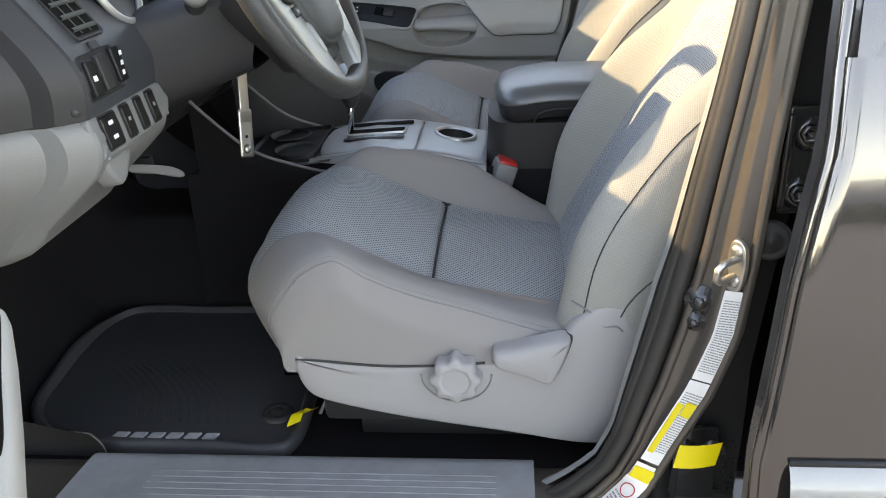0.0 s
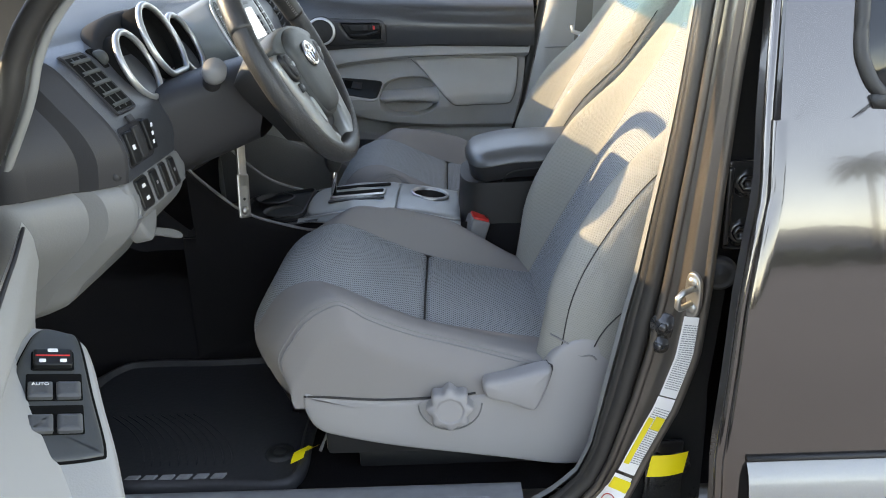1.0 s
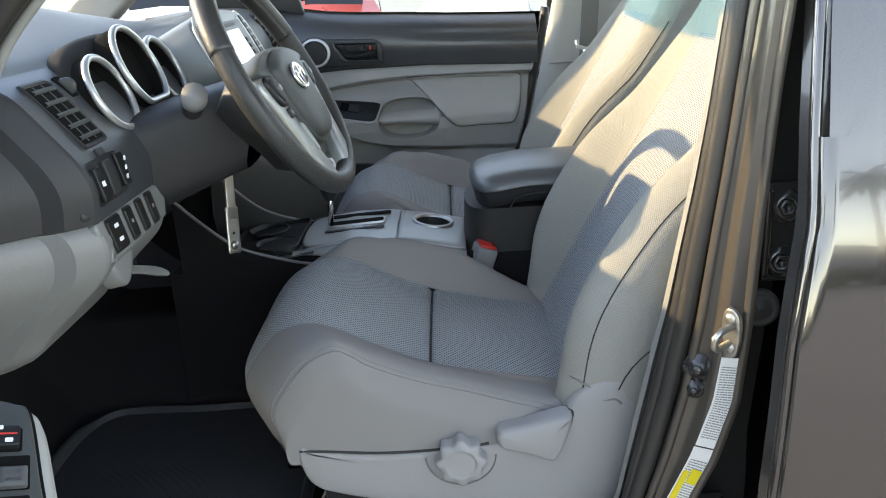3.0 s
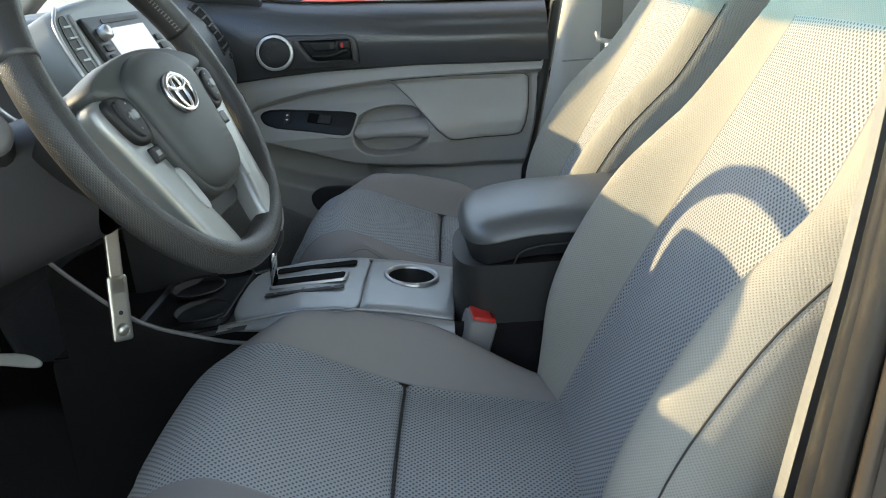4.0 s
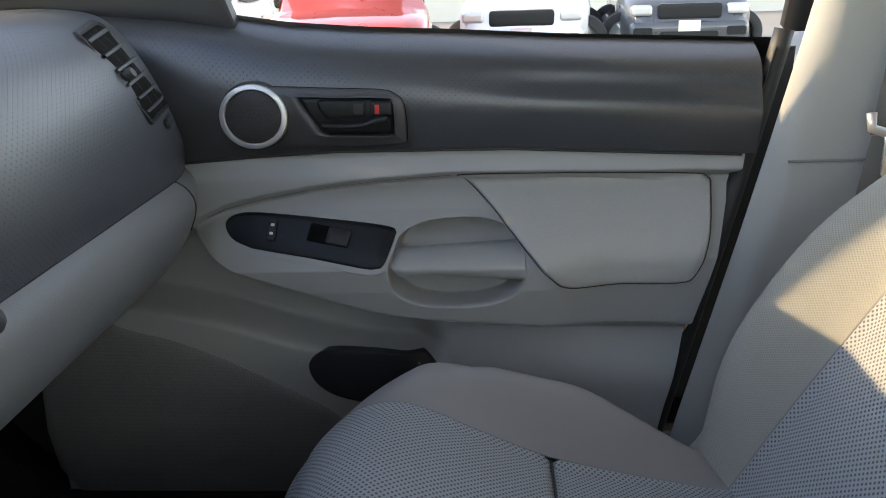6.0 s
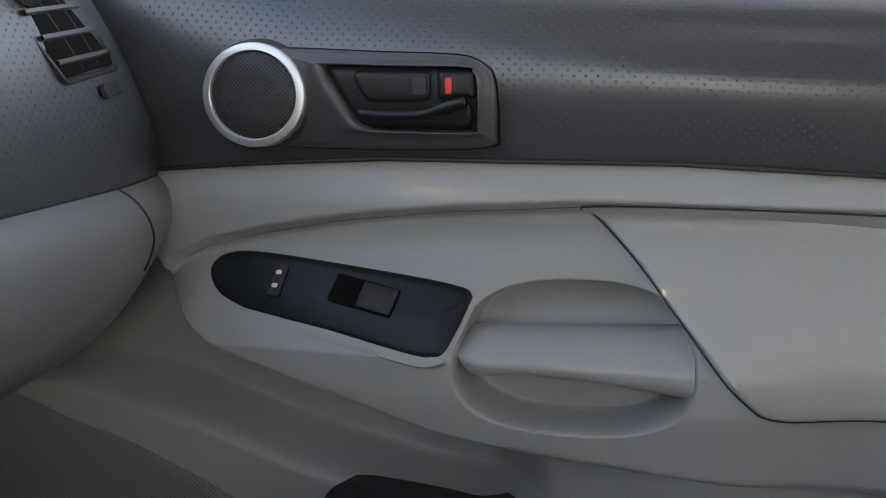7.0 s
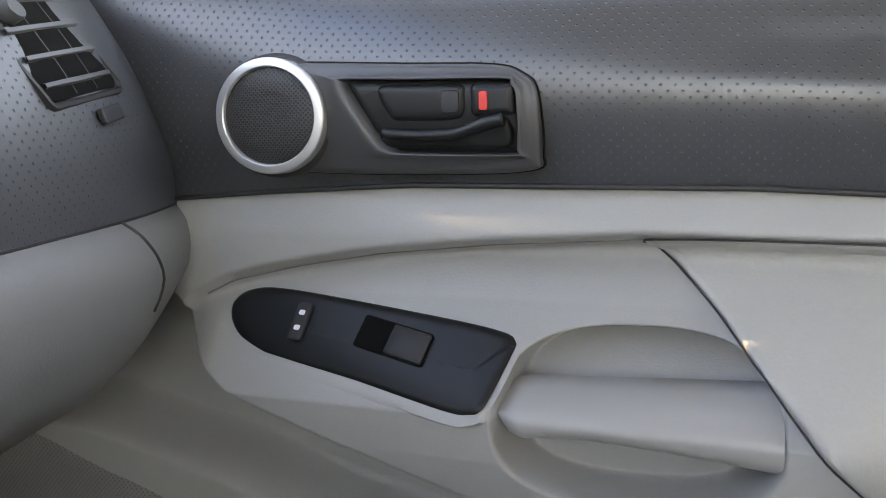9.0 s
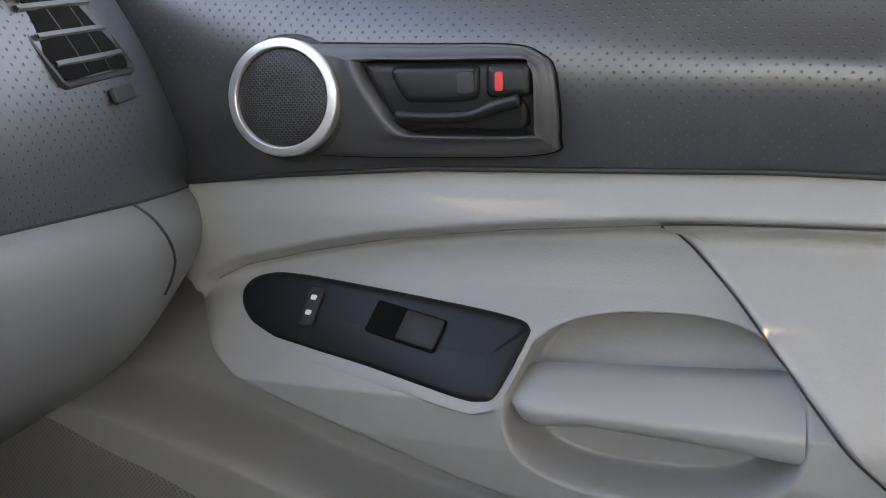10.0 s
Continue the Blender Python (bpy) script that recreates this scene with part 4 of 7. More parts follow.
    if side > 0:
        slab("pocket_shade", pk, lambda a, b, h: at(a, b, max(door_in(a, b), 0.049 * smooth_step(-0.02, -0.09, a)) + h), [(0, -0.012), (0.0, 0.002), (0.003, 0.003), (0.01, 0.002)], BLACK, d, "black slab standing in for the shaded pocket opening", rings=3)
    # outer skin, glass, frame, edge
    rows = [[Vector((x, side * (0.90 + 0.02 * math.sin(math.pi * min(1, max(0, (z + 0.12) / 0.85))) - 0.02), z)) for x in np.linspace(-0.64, 0.46, 12)] for z in np.linspace(-0.10, 0.69, 24)]
    sheet("outer_skin", rows, PAINT, d, "grey brown metallic outer skin", flip=fl)
    ledge = [[Vector((x, side * (door_y(belt(x)) + 0.022 + k * (0.895 - door_y(belt(x)) - 0.022)), belt(x) - 0.03 * k + (0.006 if k < 0.5 else 0))) for x in np.linspace(-0.62, 0.42, 30)] for k in (0, 0.4, 0.6, 1)]
    sheet("window_ledge", ledge, RUBBER, d, "black window seal strip", flip=not fl)
    g = [[Vector((x, side * (0.832 - 0.15 * k), 0.69 + 0.53 * k)) for x in np.linspace(-0.30 + 0.10 * k, 0.44, 4)] for k in (0, 0.5, 1)]
    gl = sheet("pane", g, GLASS, d)
    gl.visible_shadow = False
    tube("window_frame", [(-0.36, side * 0.84, 0.70), (-0.62 + 0.26, side * 0.835, 0.76), (-0.27, side * 0.80, 0.90), (-0.10, side * 0.73, 1.09), (0.02, side * 0.70, 1.175), (0.2, side * 0.69, 1.195), (0.42, side * 0.69, 1.19), (0.445, side * 0.75, 1.0), (0.44, side * 0.835, 0.72)], 0.02, BLACK, d, "black window frame")
    sail = [(-0.62, 0.78), (-0.36, 0.752), (-0.285, 0.735), (-0.30, 0.80), (-0.35, 0.86), (-0.62, 0.98)]
    slab("mirror_sail", sail, lambda a, b, h: Vector((a, side * (0.815 - (b - 0.74) * 0.2 - h), b)), [(0, -0.01), (0.002, 0.008), (0.01, 0.012)], BLACK, d, "black triangular mirror cover")
    tube("door_seal", [Vector((edge_x(z) + 0.008, side * (door_y(z) - 0.005), z)) for z in np.linspace(0.0, 0.72, 30)], 0.013, RUBBER, d, "black rubber door seal")
    rows = [[Vector((edge_x(z) - 0.004 + 0.05 * k, side * (door_y(z) - door_in(edge_x(z) - 0.004, min(z, 0.57)) + 0.13 * k), z)) for k in (0, 0.5, 1)] for z in np.linspace(0.02, 0.70, 20)]
    sheet("door_end", rows, GREY_DARK, d, flip=not fl)
    # side mirror
    mm = facing((-0.42, side * 1.06, 0.83), (1, -side * 0.25, 0))
    mir = slab("side_mirror", rounded(0.20, 0.17, 0.05, 6), on(mm), [(0.05, -0.09), (0.015, -0.07), (0, -0.02), (0.0, 0.0), (0.008, 0.004)], BLACK, d, "black outside mirror housing")
    slab("mirror_glass", rounded(0.175, 0.145, 0.04, 6), on(mm), [(0, 0.003), (0.001, 0.006)], CHROME, mir, "mirror glass")
    tube("mirror_arm", [(-0.46, side * 0.88, 0.77), (-0.43, side * 0.97, 0.79)], 0.025, BLACK, mir)
    return d


door("door_1", "closed passenger door with black dimpled upper and grey lower trim", 1)
driver_door = door("door_2", "driver door standing wide open with grey armrest and window switches", -1, 4)
driver_door.matrix_basis = pose(-0.459, -0.848, -0.004, 0, 0, -67.0) @ Matrix.Translation((0.55, 0.84, 0))


# ---- dashboard ----
DASH = [(-1.03, 0.815), (-0.80, 0.826), (-0.62, 0.812), (-0.52, 0.787), (-0.445, 0.762), (-0.418, 0.745), (-0.400, 0.735), (-0.381, 0.720), (-0.350, 0.680), (-0.325, 0.645), (-0.312, 0.61), (-0.316, 0.570)]
DASH_FAR = [(-1.03, 0.735), (-0.80, 0.752), (-0.70, 0.762), (-0.60, 0.772), (-0.53, 0.777), (-0.47, 0.778), (-0.42, 0.770), (-0.390, 0.745), (-0.370, 0.71), (-0.355, 0.665), (-0.348, 0.615), (-0.352, 0.570)]
LOWER = [(-0.354, 0.569), (-0.340, 0.555), (-0.336, 0.53), (-0.350, 0.49), (-0.386, 0.445), (-0.45, 0.405), (-0.54, 0.36), (-0.70, 0.32), (-1.0, 0.31)]
LOWER_NEAR = [(-0.328, 0.569), (-0.315, 0.555), (-0.311, 0.53), (-0.322, 0.50), (-0.362, 0.462), (-0.402, 0.428), (-0.462, 0.382), (-0.70, 0.33), (-1.0, 0.31)]


def dash_back(y):
    """The dash curves forward towards the doors; by the driver door it ends in a stepped panel."""
    if y < 0:
        return -lerp_table(-y, [(0.694, 0), (0.699, 0.0025), (0.702, 0.0065), (0.7205, 0.0300), (0.7260, 0.0540), (0.78, 0.122)])
    return -0.03 * max(0.0, (abs(y) - 0.67) / 0.09) ** 2


def far_k(y, z):
    """Beside the passenger door the end rounds off more towards the top."""
    return 1.0 if y < 0 else lerp_table(z, [(0.36, 2.4), (0.42, 2.0), (0.47, 1.3), (0.52, 0.7), (0.57, 0.5), (0.60, 0.5), (0.66, 0.9), (0.74, 1.5)])


dash = thing("dashboard", "black and grey truck dashboard with silver trimmed gauges", "dashboard", (-0.4, 0, 0.5))
dinv = Matrix.Translation((0.4, 0, -0.5))


def dpt(x, y, z):
    return Vector((x + 0.4, y, z - 0.5))


ys = np.concatenate([np.array([-0.765, -0.75, -0.735, -0.7265, -0.7260, -0.7255, -0.7232, -0.7210, -0.7205, -0.7200, -0.714, -0.708, -0.7025, -0.702, -0.700, -0.6985, -0.696, -0.694, -0.690]), np.linspace(-0.68, -0.55, 8), np.linspace(-0.53, 0.53, 30), np.linspace(0.55, 0.780, 18)])
dp = spline(DASH, 5, closed=False)
df = spline(DASH_FAR, 5, closed=False)
lp, ln = spline(LOWER, 5, closed=False), spline(LOWER_NEAR, 5, closed=False)


def dash_pt(a, b, y):
    """Between the driver's profile a and the passenger's profile b; ends bent forward."""
    x, z = a + (b - a) * smooth_step(-0.25, 0.25, y)
    z += 0.018 * smooth_step(-0.55, -0.15, y) * smooth_step(0.15, -0.10, y) * smooth_step(-0.40, -0.43, x)
    return dpt(x + dash_back(y) * far_k(y, z) * (1 if x > -0.7 else 0), y, z)


LIP = 26
sheet("top_pad", [[dash_pt(a, b, y) for y in ys] for a, b in zip(dp[:LIP], df[:LIP])], DASH_TOP, dash, "dark matt top pad of the dashboard", flip=True)
sheet("upper_pad", [[dash_pt(a, b, y) for y in ys if y > -0.6945] for a, b in zip(dp[LIP - 1:], df[LIP - 1:])], DASH_DOT, dash, "black dimpled upper dashboard", flip=True, crease=16)
sheet("side_panel", [[dash_pt(a, b, y) for y in ys if y < -0.6935] for a, b in zip(dp[LIP - 1:], df[LIP - 1:])], BLACK, dash, "charcoal stepped end of the dashboard", flip=True, crease=16)
ends = [y for y in ys if y < -0.485], [y for y in ys if y > 0.16]
for some in ends:
    sheet("lower_panel", [[dash_pt(a, b, y) for y in some] for a, b in zip(ln, lp)], GREY_DASH_SHADED, dash, "light grey lower dashboard", flip=True, crease=16)
sheet("knee_panel", [[dpt(x - 0.05 * smooth_step(0.57, 0.52, z), y, z) for y in np.linspace(-0.485, 0.16, 20)] for x, z in ln], BLACK, dash, "black knee panel under the column", flip=True)
for sg, y in ((1, 0.780), (-1, -0.765)):
    prof = [(x + dash_back(y) * far_k(y, z) * (1 if x > -0.7 else 0), z) for x, z in (df + lp if sg > 0 else dp + ln)]
    cut = len(df)
    for loop, c, mt, lb in ((prof[:cut], (-0.80, 0.5700), BLACK, "black dashboard end cap"), (prof[cut:], (-0.80, 0.5690), GREY_DASH_SHADED, "light grey dashboard end cap")):
        rows = [[dpt(x + (c[0] - x) * k, y + sg * o, z + (c[1] - z) * k) for x, z in loop] for k, o in ((0, 0), (0.035, 0.012), (0.075, 0.017), (0.15, 0.017), (0.18, 0.010), (0.24, 0.008), (1, 0.008))]
        sheet("end_cap", rows, mt, dash, lb, flip=sg > 0)
for some in ends:
    tube("trim_gap", [dash_pt(ln[0], lp[0], y) for y in some], 0.002, RUBBER, dash, n=6)


def dash_face(y, z):
    """The x of the dash face at a height."""
    t = smooth_step(-0.25, 0.25, y)
    a = lerp_table(z, sorted((p[1], p[0]) for p in dp if p[0] > -0.43))
    b = lerp_table(z, sorted((p[1], p[0]) for p in df if p[0] > -0.44))
    return a + (b - a) * t + dash_back(y) * far_k(y, z)


def far_vent(a, b, h):
    """a across (0 to 1), b up (0 to 1) over the slanting passenger vent."""
    y = 0.640 + 0.066 * a - 0.042 * b
    z = 0.653 + 0.009 * a + 0.100 * b
    n = Vector((0.92, 0.08, 0.38))
    return dpt(dash_face(y, z), y, z) + n * h


fv = slab("air_vent", [(0.5 + p, 0.5 + q) for p, q in rounded(1.12, 1.10, 0.08)], far_vent, [(0, 0.0), (0.005, 0.004), (0.03, 0.0045), (0.05, 0.001), (0.055, 0.0005)], BLACK, dash, "black louvred air vent", rings=8)
# No hollow behind the slats; a near black sheet gives its shade.
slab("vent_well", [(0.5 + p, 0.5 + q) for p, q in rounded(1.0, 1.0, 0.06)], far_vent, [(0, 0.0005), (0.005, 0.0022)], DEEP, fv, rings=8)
for i in range(6):
    b = (i + 0.6) / 6
    sheet("slat", [[far_vent(a, b + 0.020, h - 0.0030), far_vent(a, b + 0.012, h), far_vent(a, b - 0.012, h), far_vent(a, b - 0.020, h - 0.0030)] for a, h in ((0.03, 0.0038), (0.25, 0.0042), (0.5, 0.0042), (0.75, 0.0042), (0.97, 0.0038))], SLAT, fv, crease=25)
for a in (0.36, 0.66):
    sheet("fin", [[far_vent(a - 0.006, b, 0.0023), far_vent(a + 0.006, b, 0.0024)] for b in np.linspace(0.02, 0.98, 8)], BLACK, fv)
slab("tab", [(0.18 + 0.09 * p, 0.52 + 0.06 * q) for p, q in ring_pts(1.0, 14)], far_vent, [(0, 0.002), (0, 0.010), (0.01, 0.012)], HUB, fv)


def near_vent(a, b, h):
    """The same over the driver's own vent."""
    y = -0.656 + 0.062 * a
    z = 0.658 + 0.072 * b
    return dpt(dash_face(y, z), y, z) + Vector((0.82, 0, 0.57)) * h


nv = slab("air_vent", [(0.5 + p, 0.5 + q) for p, q in rounded(1.10, 1.12, 0.08)], near_vent, [(0, 0.0), (0.005, 0.004), (0.03, 0.0045), (0.05, 0.002)], BLACK, dash, "black louvred air vent", rings=8)
slab("vent_well", [(0.5 + p, 0.5 + q) for p, q in rounded(0.98, 1.0, 0.06)], near_vent, [(0, 0.0005), (0.005, 0.0030)], DEEP, nv, rings=8)
for i in range(5):
    b = (i + 0.5) / 5
    sheet("slat", [[near_vent(a, b + 0.030, h), near_vent(a, b - 0.020, h + 0.001), near_vent(a, b - 0.032, h - 0.004)] for a, h in ((0.04, 0.005), (0.25, 0.0055), (0.5, 0.0055), (0.75, 0.0055), (0.96, 0.005))], HUB, nv)
for a in (0.25, 0.60):
    sheet("fin", [[near_vent(a - 0.020, b, 0.0045), near_vent(a + 0.020, b, 0.0050)] for b in np.linspace(0.02, 0.98, 8)], HUB, nv)
def button(y, z, w, h, mat=BLACK_GLOSS, lab="black switch", mark=True, x=None):
    xx = (x if x is not None else lerp_table(z, sorted((p[1], p[0]) for p in dp + ln if p[0] > -0.43))) + dash_back(y)
    m = dinv @ facing((xx + 0.001, y, z), (0.95, 0.10 * (1 if y > 0 else -1) * (1 if abs(y) > 0.6 else 0.3), 0.2))
    b = slab("switch", rounded(w, h, 0.003), on(m), edge(0.005, 0.0015), mat, dash, lab)
    if mark:
        slab("mark", rounded(w * 0.4, h * 0.15, 0.0008, 2), on(m @ Matrix.Translation((0, 0, 0.005))), edge(0.0004, 0.0001), WHITE_MARK, b)
    return b


slab("button", rounded(0.024, 0.011, 0.002), on(dinv @ facing((dash_face(0.688, 0.644) + 0.001, 0.688, 0.644), (0.95, 0.15, 0.25)) @ pose(0, 0, 0, 0, 0, 8)), edge(0.004, 0.001), BLACK, dash, "small black cover")
tube("panel_seam", [dpt(x + dash_back(q) * far_k(q, z) + 0.0002, q, z) for x, z, q in [(x, z, 0.711 - 0.5 * max(0.0, z - 0.525) - 0.5 * max(0.0, 0.510 - z)) for x, z in lp if z > 0.497]], 0.0013, RUBBER, dash, n=6)


# ---- steering wheel ----
WC = Vector((-0.138, -0.381, 0.693))
WN = Vector((math.cos(radians(26.7)) * math.cos(radians(-3)), math.cos(radians(26.7)) * math.sin(radians(-3)), math.sin(radians(26.7))))
wheel = thing("steering_wheel", "black leather steering wheel with silver spokes", "steering wheel", WC)
wm = Matrix.Translation(-WC) @ facing(WC, WN)


def wpt(a, b, h=0.0):
    return wm @ Vector((a, b, h))


def rim_arc(a0, a1, n, r=0.179, dh=0.0):
    return [wpt(r * math.cos(radians(a)), r * math.sin(radians(a)), dh) for a in np.linspace(a0, a1, n)]


tube("rim", rim_arc(0, 360, 97)[:-1], 0.0165, LEATHER_DOT, wheel, "black perforated leather rim", closed=True, n=16)
for a0, a1 in ((20, 62), (118, 160)):
    tube("grip", rim_arc(a0, a1, 24), 0.0176, LEATHER, wheel, "black stitched leather grip", n=14)
for a0, a1 in ((21, 61), (119, 159)):
    verts, faces = [], []
    for i in range(26):
        for s_ in (-1, 1):
            a = radians(a0 + (a1 - a0) * (i + 0.5) / 26)
            da = radians(0.22)
            for q, w in ((-1, -1), (1, -1), (1, 1), (-1, 1)):
                ang, tilt = a + da * q * 0.5 + s_ * w * radians(0.35), radians(158 + 8 * w)
                rr = 0.179 + 0.0182 * math.cos(tilt)
                verts.append(wpt(rr * math.cos(ang), rr * math.sin(ang), 0.0182 * math.sin(tilt)))
            k = len(verts) - 4
            faces.append((k, k + 1, k + 2, k + 3))
    mesh_object("stitching", verts, faces, THREAD, wheel, "grey cross stitching", smooth=False)
hub = spline([(-0.128, 0.024), (-0.10, 0.036), (-0.055, 0.045), (0, 0.049), (0.055, 0.045), (0.10, 0.036), (0.128, 0.024), (0.124, 0.012), (0.088, 0.004), (0.075, -0.02), (0.066, -0.065), (0.050, -0.100), (0.03, -0.112), (0, -0.115), (-0.03, -0.112), (-0.050, -0.100), (-0.066, -0.065), (-0.075, -0.02), (-0.088, 0.004), (-0.124, 0.012)], 6)
hb = slab("hub_pad", hub, on(wm), [(0.004, -0.03), (0.0, -0.004), (0.0008, 0.008), (0.0025, 0.014), (0.004, 0.0155)], HUB, wheel, "dark grey padded hub", rings=0)
crown = spline([(-0.075, 0.016), (-0.045, 0.036), (0, 0.042), (0.045, 0.036), (0.075, 0.016), (0.070, -0.02), (0.061, -0.065), (0.042, -0.100), (0, -0.108), (-0.042, -0.100), (-0.061, -0.065), (-0.070, -0.02)], 6)
sheet("hub_crown", [[wpt(p * k, -0.03 + (q + 0.03) * k, h) for p, q in crown] for k, h in ((1, 0.008), (1, 0.0155), (0.985, 0.0195), (0.95, 0.0232), (0.88, 0.0264), (0.76, 0.0286), (0.5, 0.0299), (0.02, 0.0304))], HUB, hb, wrap=True)
slab("back_cover", spline([(-0.135, 0.02), (-0.06, 0.04), (0, 0.045), (0.06, 0.04), (0.135, 0.02), (0.13, -0.03), (0.08, -0.09), (0.05, -0.13), (0, -0.135), (-0.05, -0.13), (-0.08, -0.09), (-0.13, -0.03)], 6), on(wm), [(0.02, -0.07), (0, -0.04), (0.0, -0.012), (0.004, -0.006)], RUBBER, wheel, "black cover behind the spokes")
em = wm @ Matrix.Translation((-0.011, -0.010, 0.0305)) @ Matrix.Diagonal((0.82, 0.82, 1, 1))
slab("badge_well", [(x * 1.12, y * 1.15) for x, y in ring_pts(0.034, 40, 0.024)], on(em), [(0, -0.002), (0.002, 0.0008)], BLACK_GLOSS, hb)
tube("badge", [em @ Vector((x, y, 0.002)) for x, y in ring_pts(0.034, 40, 0.024)], 0.0028, CHROME, hb, "chrome oval badge", closed=True)
tube("badge_bar", [em @ Vector((x * 0.36, y * 0.92, 0.0022)) for x, y in ring_pts(0.033, 32, 0.0235)], 0.0022, CHROME, hb, "chrome upright oval", closed=True)
tube("badge_bar", [em @ Vector((x * 0.72, y * 0.36 + 0.0125, 0.0024)) for x, y in ring_pts(0.033, 32, 0.0235)], 0.0022, CHROME, hb, "chrome flat oval", closed=True)
text_bars("small_print", 0.02, 0.016, on(wm @ Matrix.Translation((0.030, -0.066, 0.0305))), HUB, hb, 2, 5)
for sg in (-1, 1):
    arm = [(0.112, 0.014), (0.134, 0.010), (0.137, -0.010), (0.126, -0.046), (0.112, -0.090), (0.101, -0.132), (0.096, -0.156), (0.086, -0.172), (0.058, -0.174), (0.045, -0.165), (0.048, -0.140), (0.062, -0.098), (0.074, -0.060), (0.082, -0.034), (0.105, -0.026)]
    arm = [(sg * p, q) for p, q in arm]
    sk = slab("lower_spoke", spline(arm if sg > 0 else arm[::-1], 6), on(wm), [(0.0, -0.010), (0.0, 0.004), (0.0015, 0.0095), (0.005, 0.012)], SPOKE, wheel, "satin silver spoke", rings=2)
    ins_ = [(0.066, -0.075), (0.080, -0.070), (0.072, -0.112), (0.060, -0.112)]
    ins_ = [(sg * p, q) for p, q in ins_]
    slab("spoke_inlay", spline(ins_ if sg > 0 else ins_[::-1], 5), on(wm), [(0, 0.008), (0.0006, 0.0135), (0.002, 0.0142)], SILVER_DARK, sk)
    arm = [(0.084, 0.006), (0.116, 0.011), (0.127, 0.004), (0.124, -0.012), (0.113, -0.033), (0.088, -0.037), (0.078, -0.018)]
    arm = [(sg * p, q) for p, q in arm]
    pd = slab("switch_pad", spline(arm if sg > 0 else arm[::-1], 6), on(wm), [(0, 0.004), (0, 0.0150), (0.002, 0.0175), (0.006, 0.018)], BLACK_GLOSS, wheel, "black audio switch pad", rings=2)
    rk_ = [(0.094, 0.003), (0.114, 0.006), (0.116, -0.010), (0.105, -0.030), (0.091, -0.029), (0.088, -0.012)]
    rk_ = [(sg * p, q) for p, q in rk_]
    rk = slab("rocker", spline(rk_ if sg > 0 else rk_[::-1], 6), on(wm), [(0, 0.016), (0.0008, 0.0205), (0.003, 0.0215)], BLACK, pd, "black four way rocker", rings=2)
    slab("rocker_centre", [(p + sg * 0.101, q - 0.011) for p, q in rounded(0.011, 0.010, 0.003)], on(wm), [(0, 0.021), (0.0008, 0.0240)], STACK, rk)
    for p, q in ((0, 0.012), (0, -0.013), (0.009, 0), (-0.008, 0)):
        slab("mark", [(a + sg * 0.101 + p, b - 0.011 + q) for a, b in rounded(0.0022, 0.0022, 0.0005, 2)], on(wm), [(0, 0.021), (0.0003, 0.0219)], INK, rk)
    ss = slab("spoke_switch", rounded(0.019, 0.015, 0.002), on(wm @ Matrix.Translation((sg * 0.092, -0.049, 0.009))), edge(0.007, 0.002), BLACK_GLOSS, wheel, "small black switch")
    if sg < 0:
        slab("mark", rounded(0.008, 0.005, 0.0008, 2), on(wm @ Matrix.Translation((sg * 0.092, -0.049, 0.016))), edge(0.0004, 0.0001), INK, ss)

# column
col = thing("steering_column", "black steering column cover with wiper stalk", "steering column", (-0.3, -0.381, 0.6))


def cpt(x, y, z):
    return Vector((x + 0.3, y + 0.381, z - 0.6))


rows = []
for t in np.linspace(0, 1, 10):
    c = Vector((-0.172, -0.383, 0.640)).lerp(Vector((-0.36, -0.388, 0.583)), t)
    w, h = 0.070 + 0.062 * t, 0.078 + 0.014 * t
    rows.append([cpt(c.x + 0.30 * b * h, c.y + a * w, c.z + 0.95 * b * h) for a, b in [(math.copysign(abs(math.cos(q)) ** 0.5, math.cos(q)), math.copysign(abs(math.sin(q)) ** 0.5, math.sin(q))) for q in np.linspace(0, 2 * math.pi, 36, endpoint=False)]])
sheet("column_cover", rows, BLACK, col, "black column shroud", wrap=True)
tube("stalk_boot", [cpt(-0.268, -0.425, 0.648), cpt(-0.262, -0.452, 0.655), cpt(-0.258, -0.466, 0.658)], [0.030, 0.029, 0.025], RUBBER, col, "black rubber stalk boot", n=20)
tube("stalk", [cpt(-0.258, -0.45, 0.657), cpt(-0.250, -0.475, 0.668), cpt(-0.238, -0.503, 0.684)], [0.018, 0.015, 0.013], BLACK, col, "black wiper stalk", n=12)
tube("stalk_knob", [cpt(-0.238, -0.503, 0.684), cpt(-0.234, -0.510, 0.688), cpt(-0.227, -0.526, 0.696)], [0.0165, 0.0185, 0.0175], GREY_DARK, col, "satin grey stalk knob", n=18)

# ---- centre console ----
console = thing("center_console", "dark console with silver shifter plate and cup holders", "console", (0, 0, 0.0))
TOPZ = [(-0.42, 0.300), (-0.36, 0.308), (-0.20, 0.325), (-0.10, 0.338), (-0.03, 0.337), (0.05, 0.325), (0.14, 0.305)]
xs_c = np.linspace(-0.46, 0.30, 30)
for sg in (-1, 1):
    rows = []
    for x in xs_c:
        z = lerp_table(x, TOPZ) - 0.004
        w = lerp_table(x, [(-0.46, 0.135), (-0.2, 0.118), (0.14, 0.118), (0.3, 0.115)])
        rows.append([(x, sg * (w - 0.012), z), (x, sg * (w - 0.002), z - 0.010), (x, sg * w, z - 0.03), (x, sg * (w + 0.004), 0.16), (x, sg * (w + 0.02), 0.0)])
    sheet("side_panel", rows, CARPET, console, "black carpeted console side", flip=sg < 0)
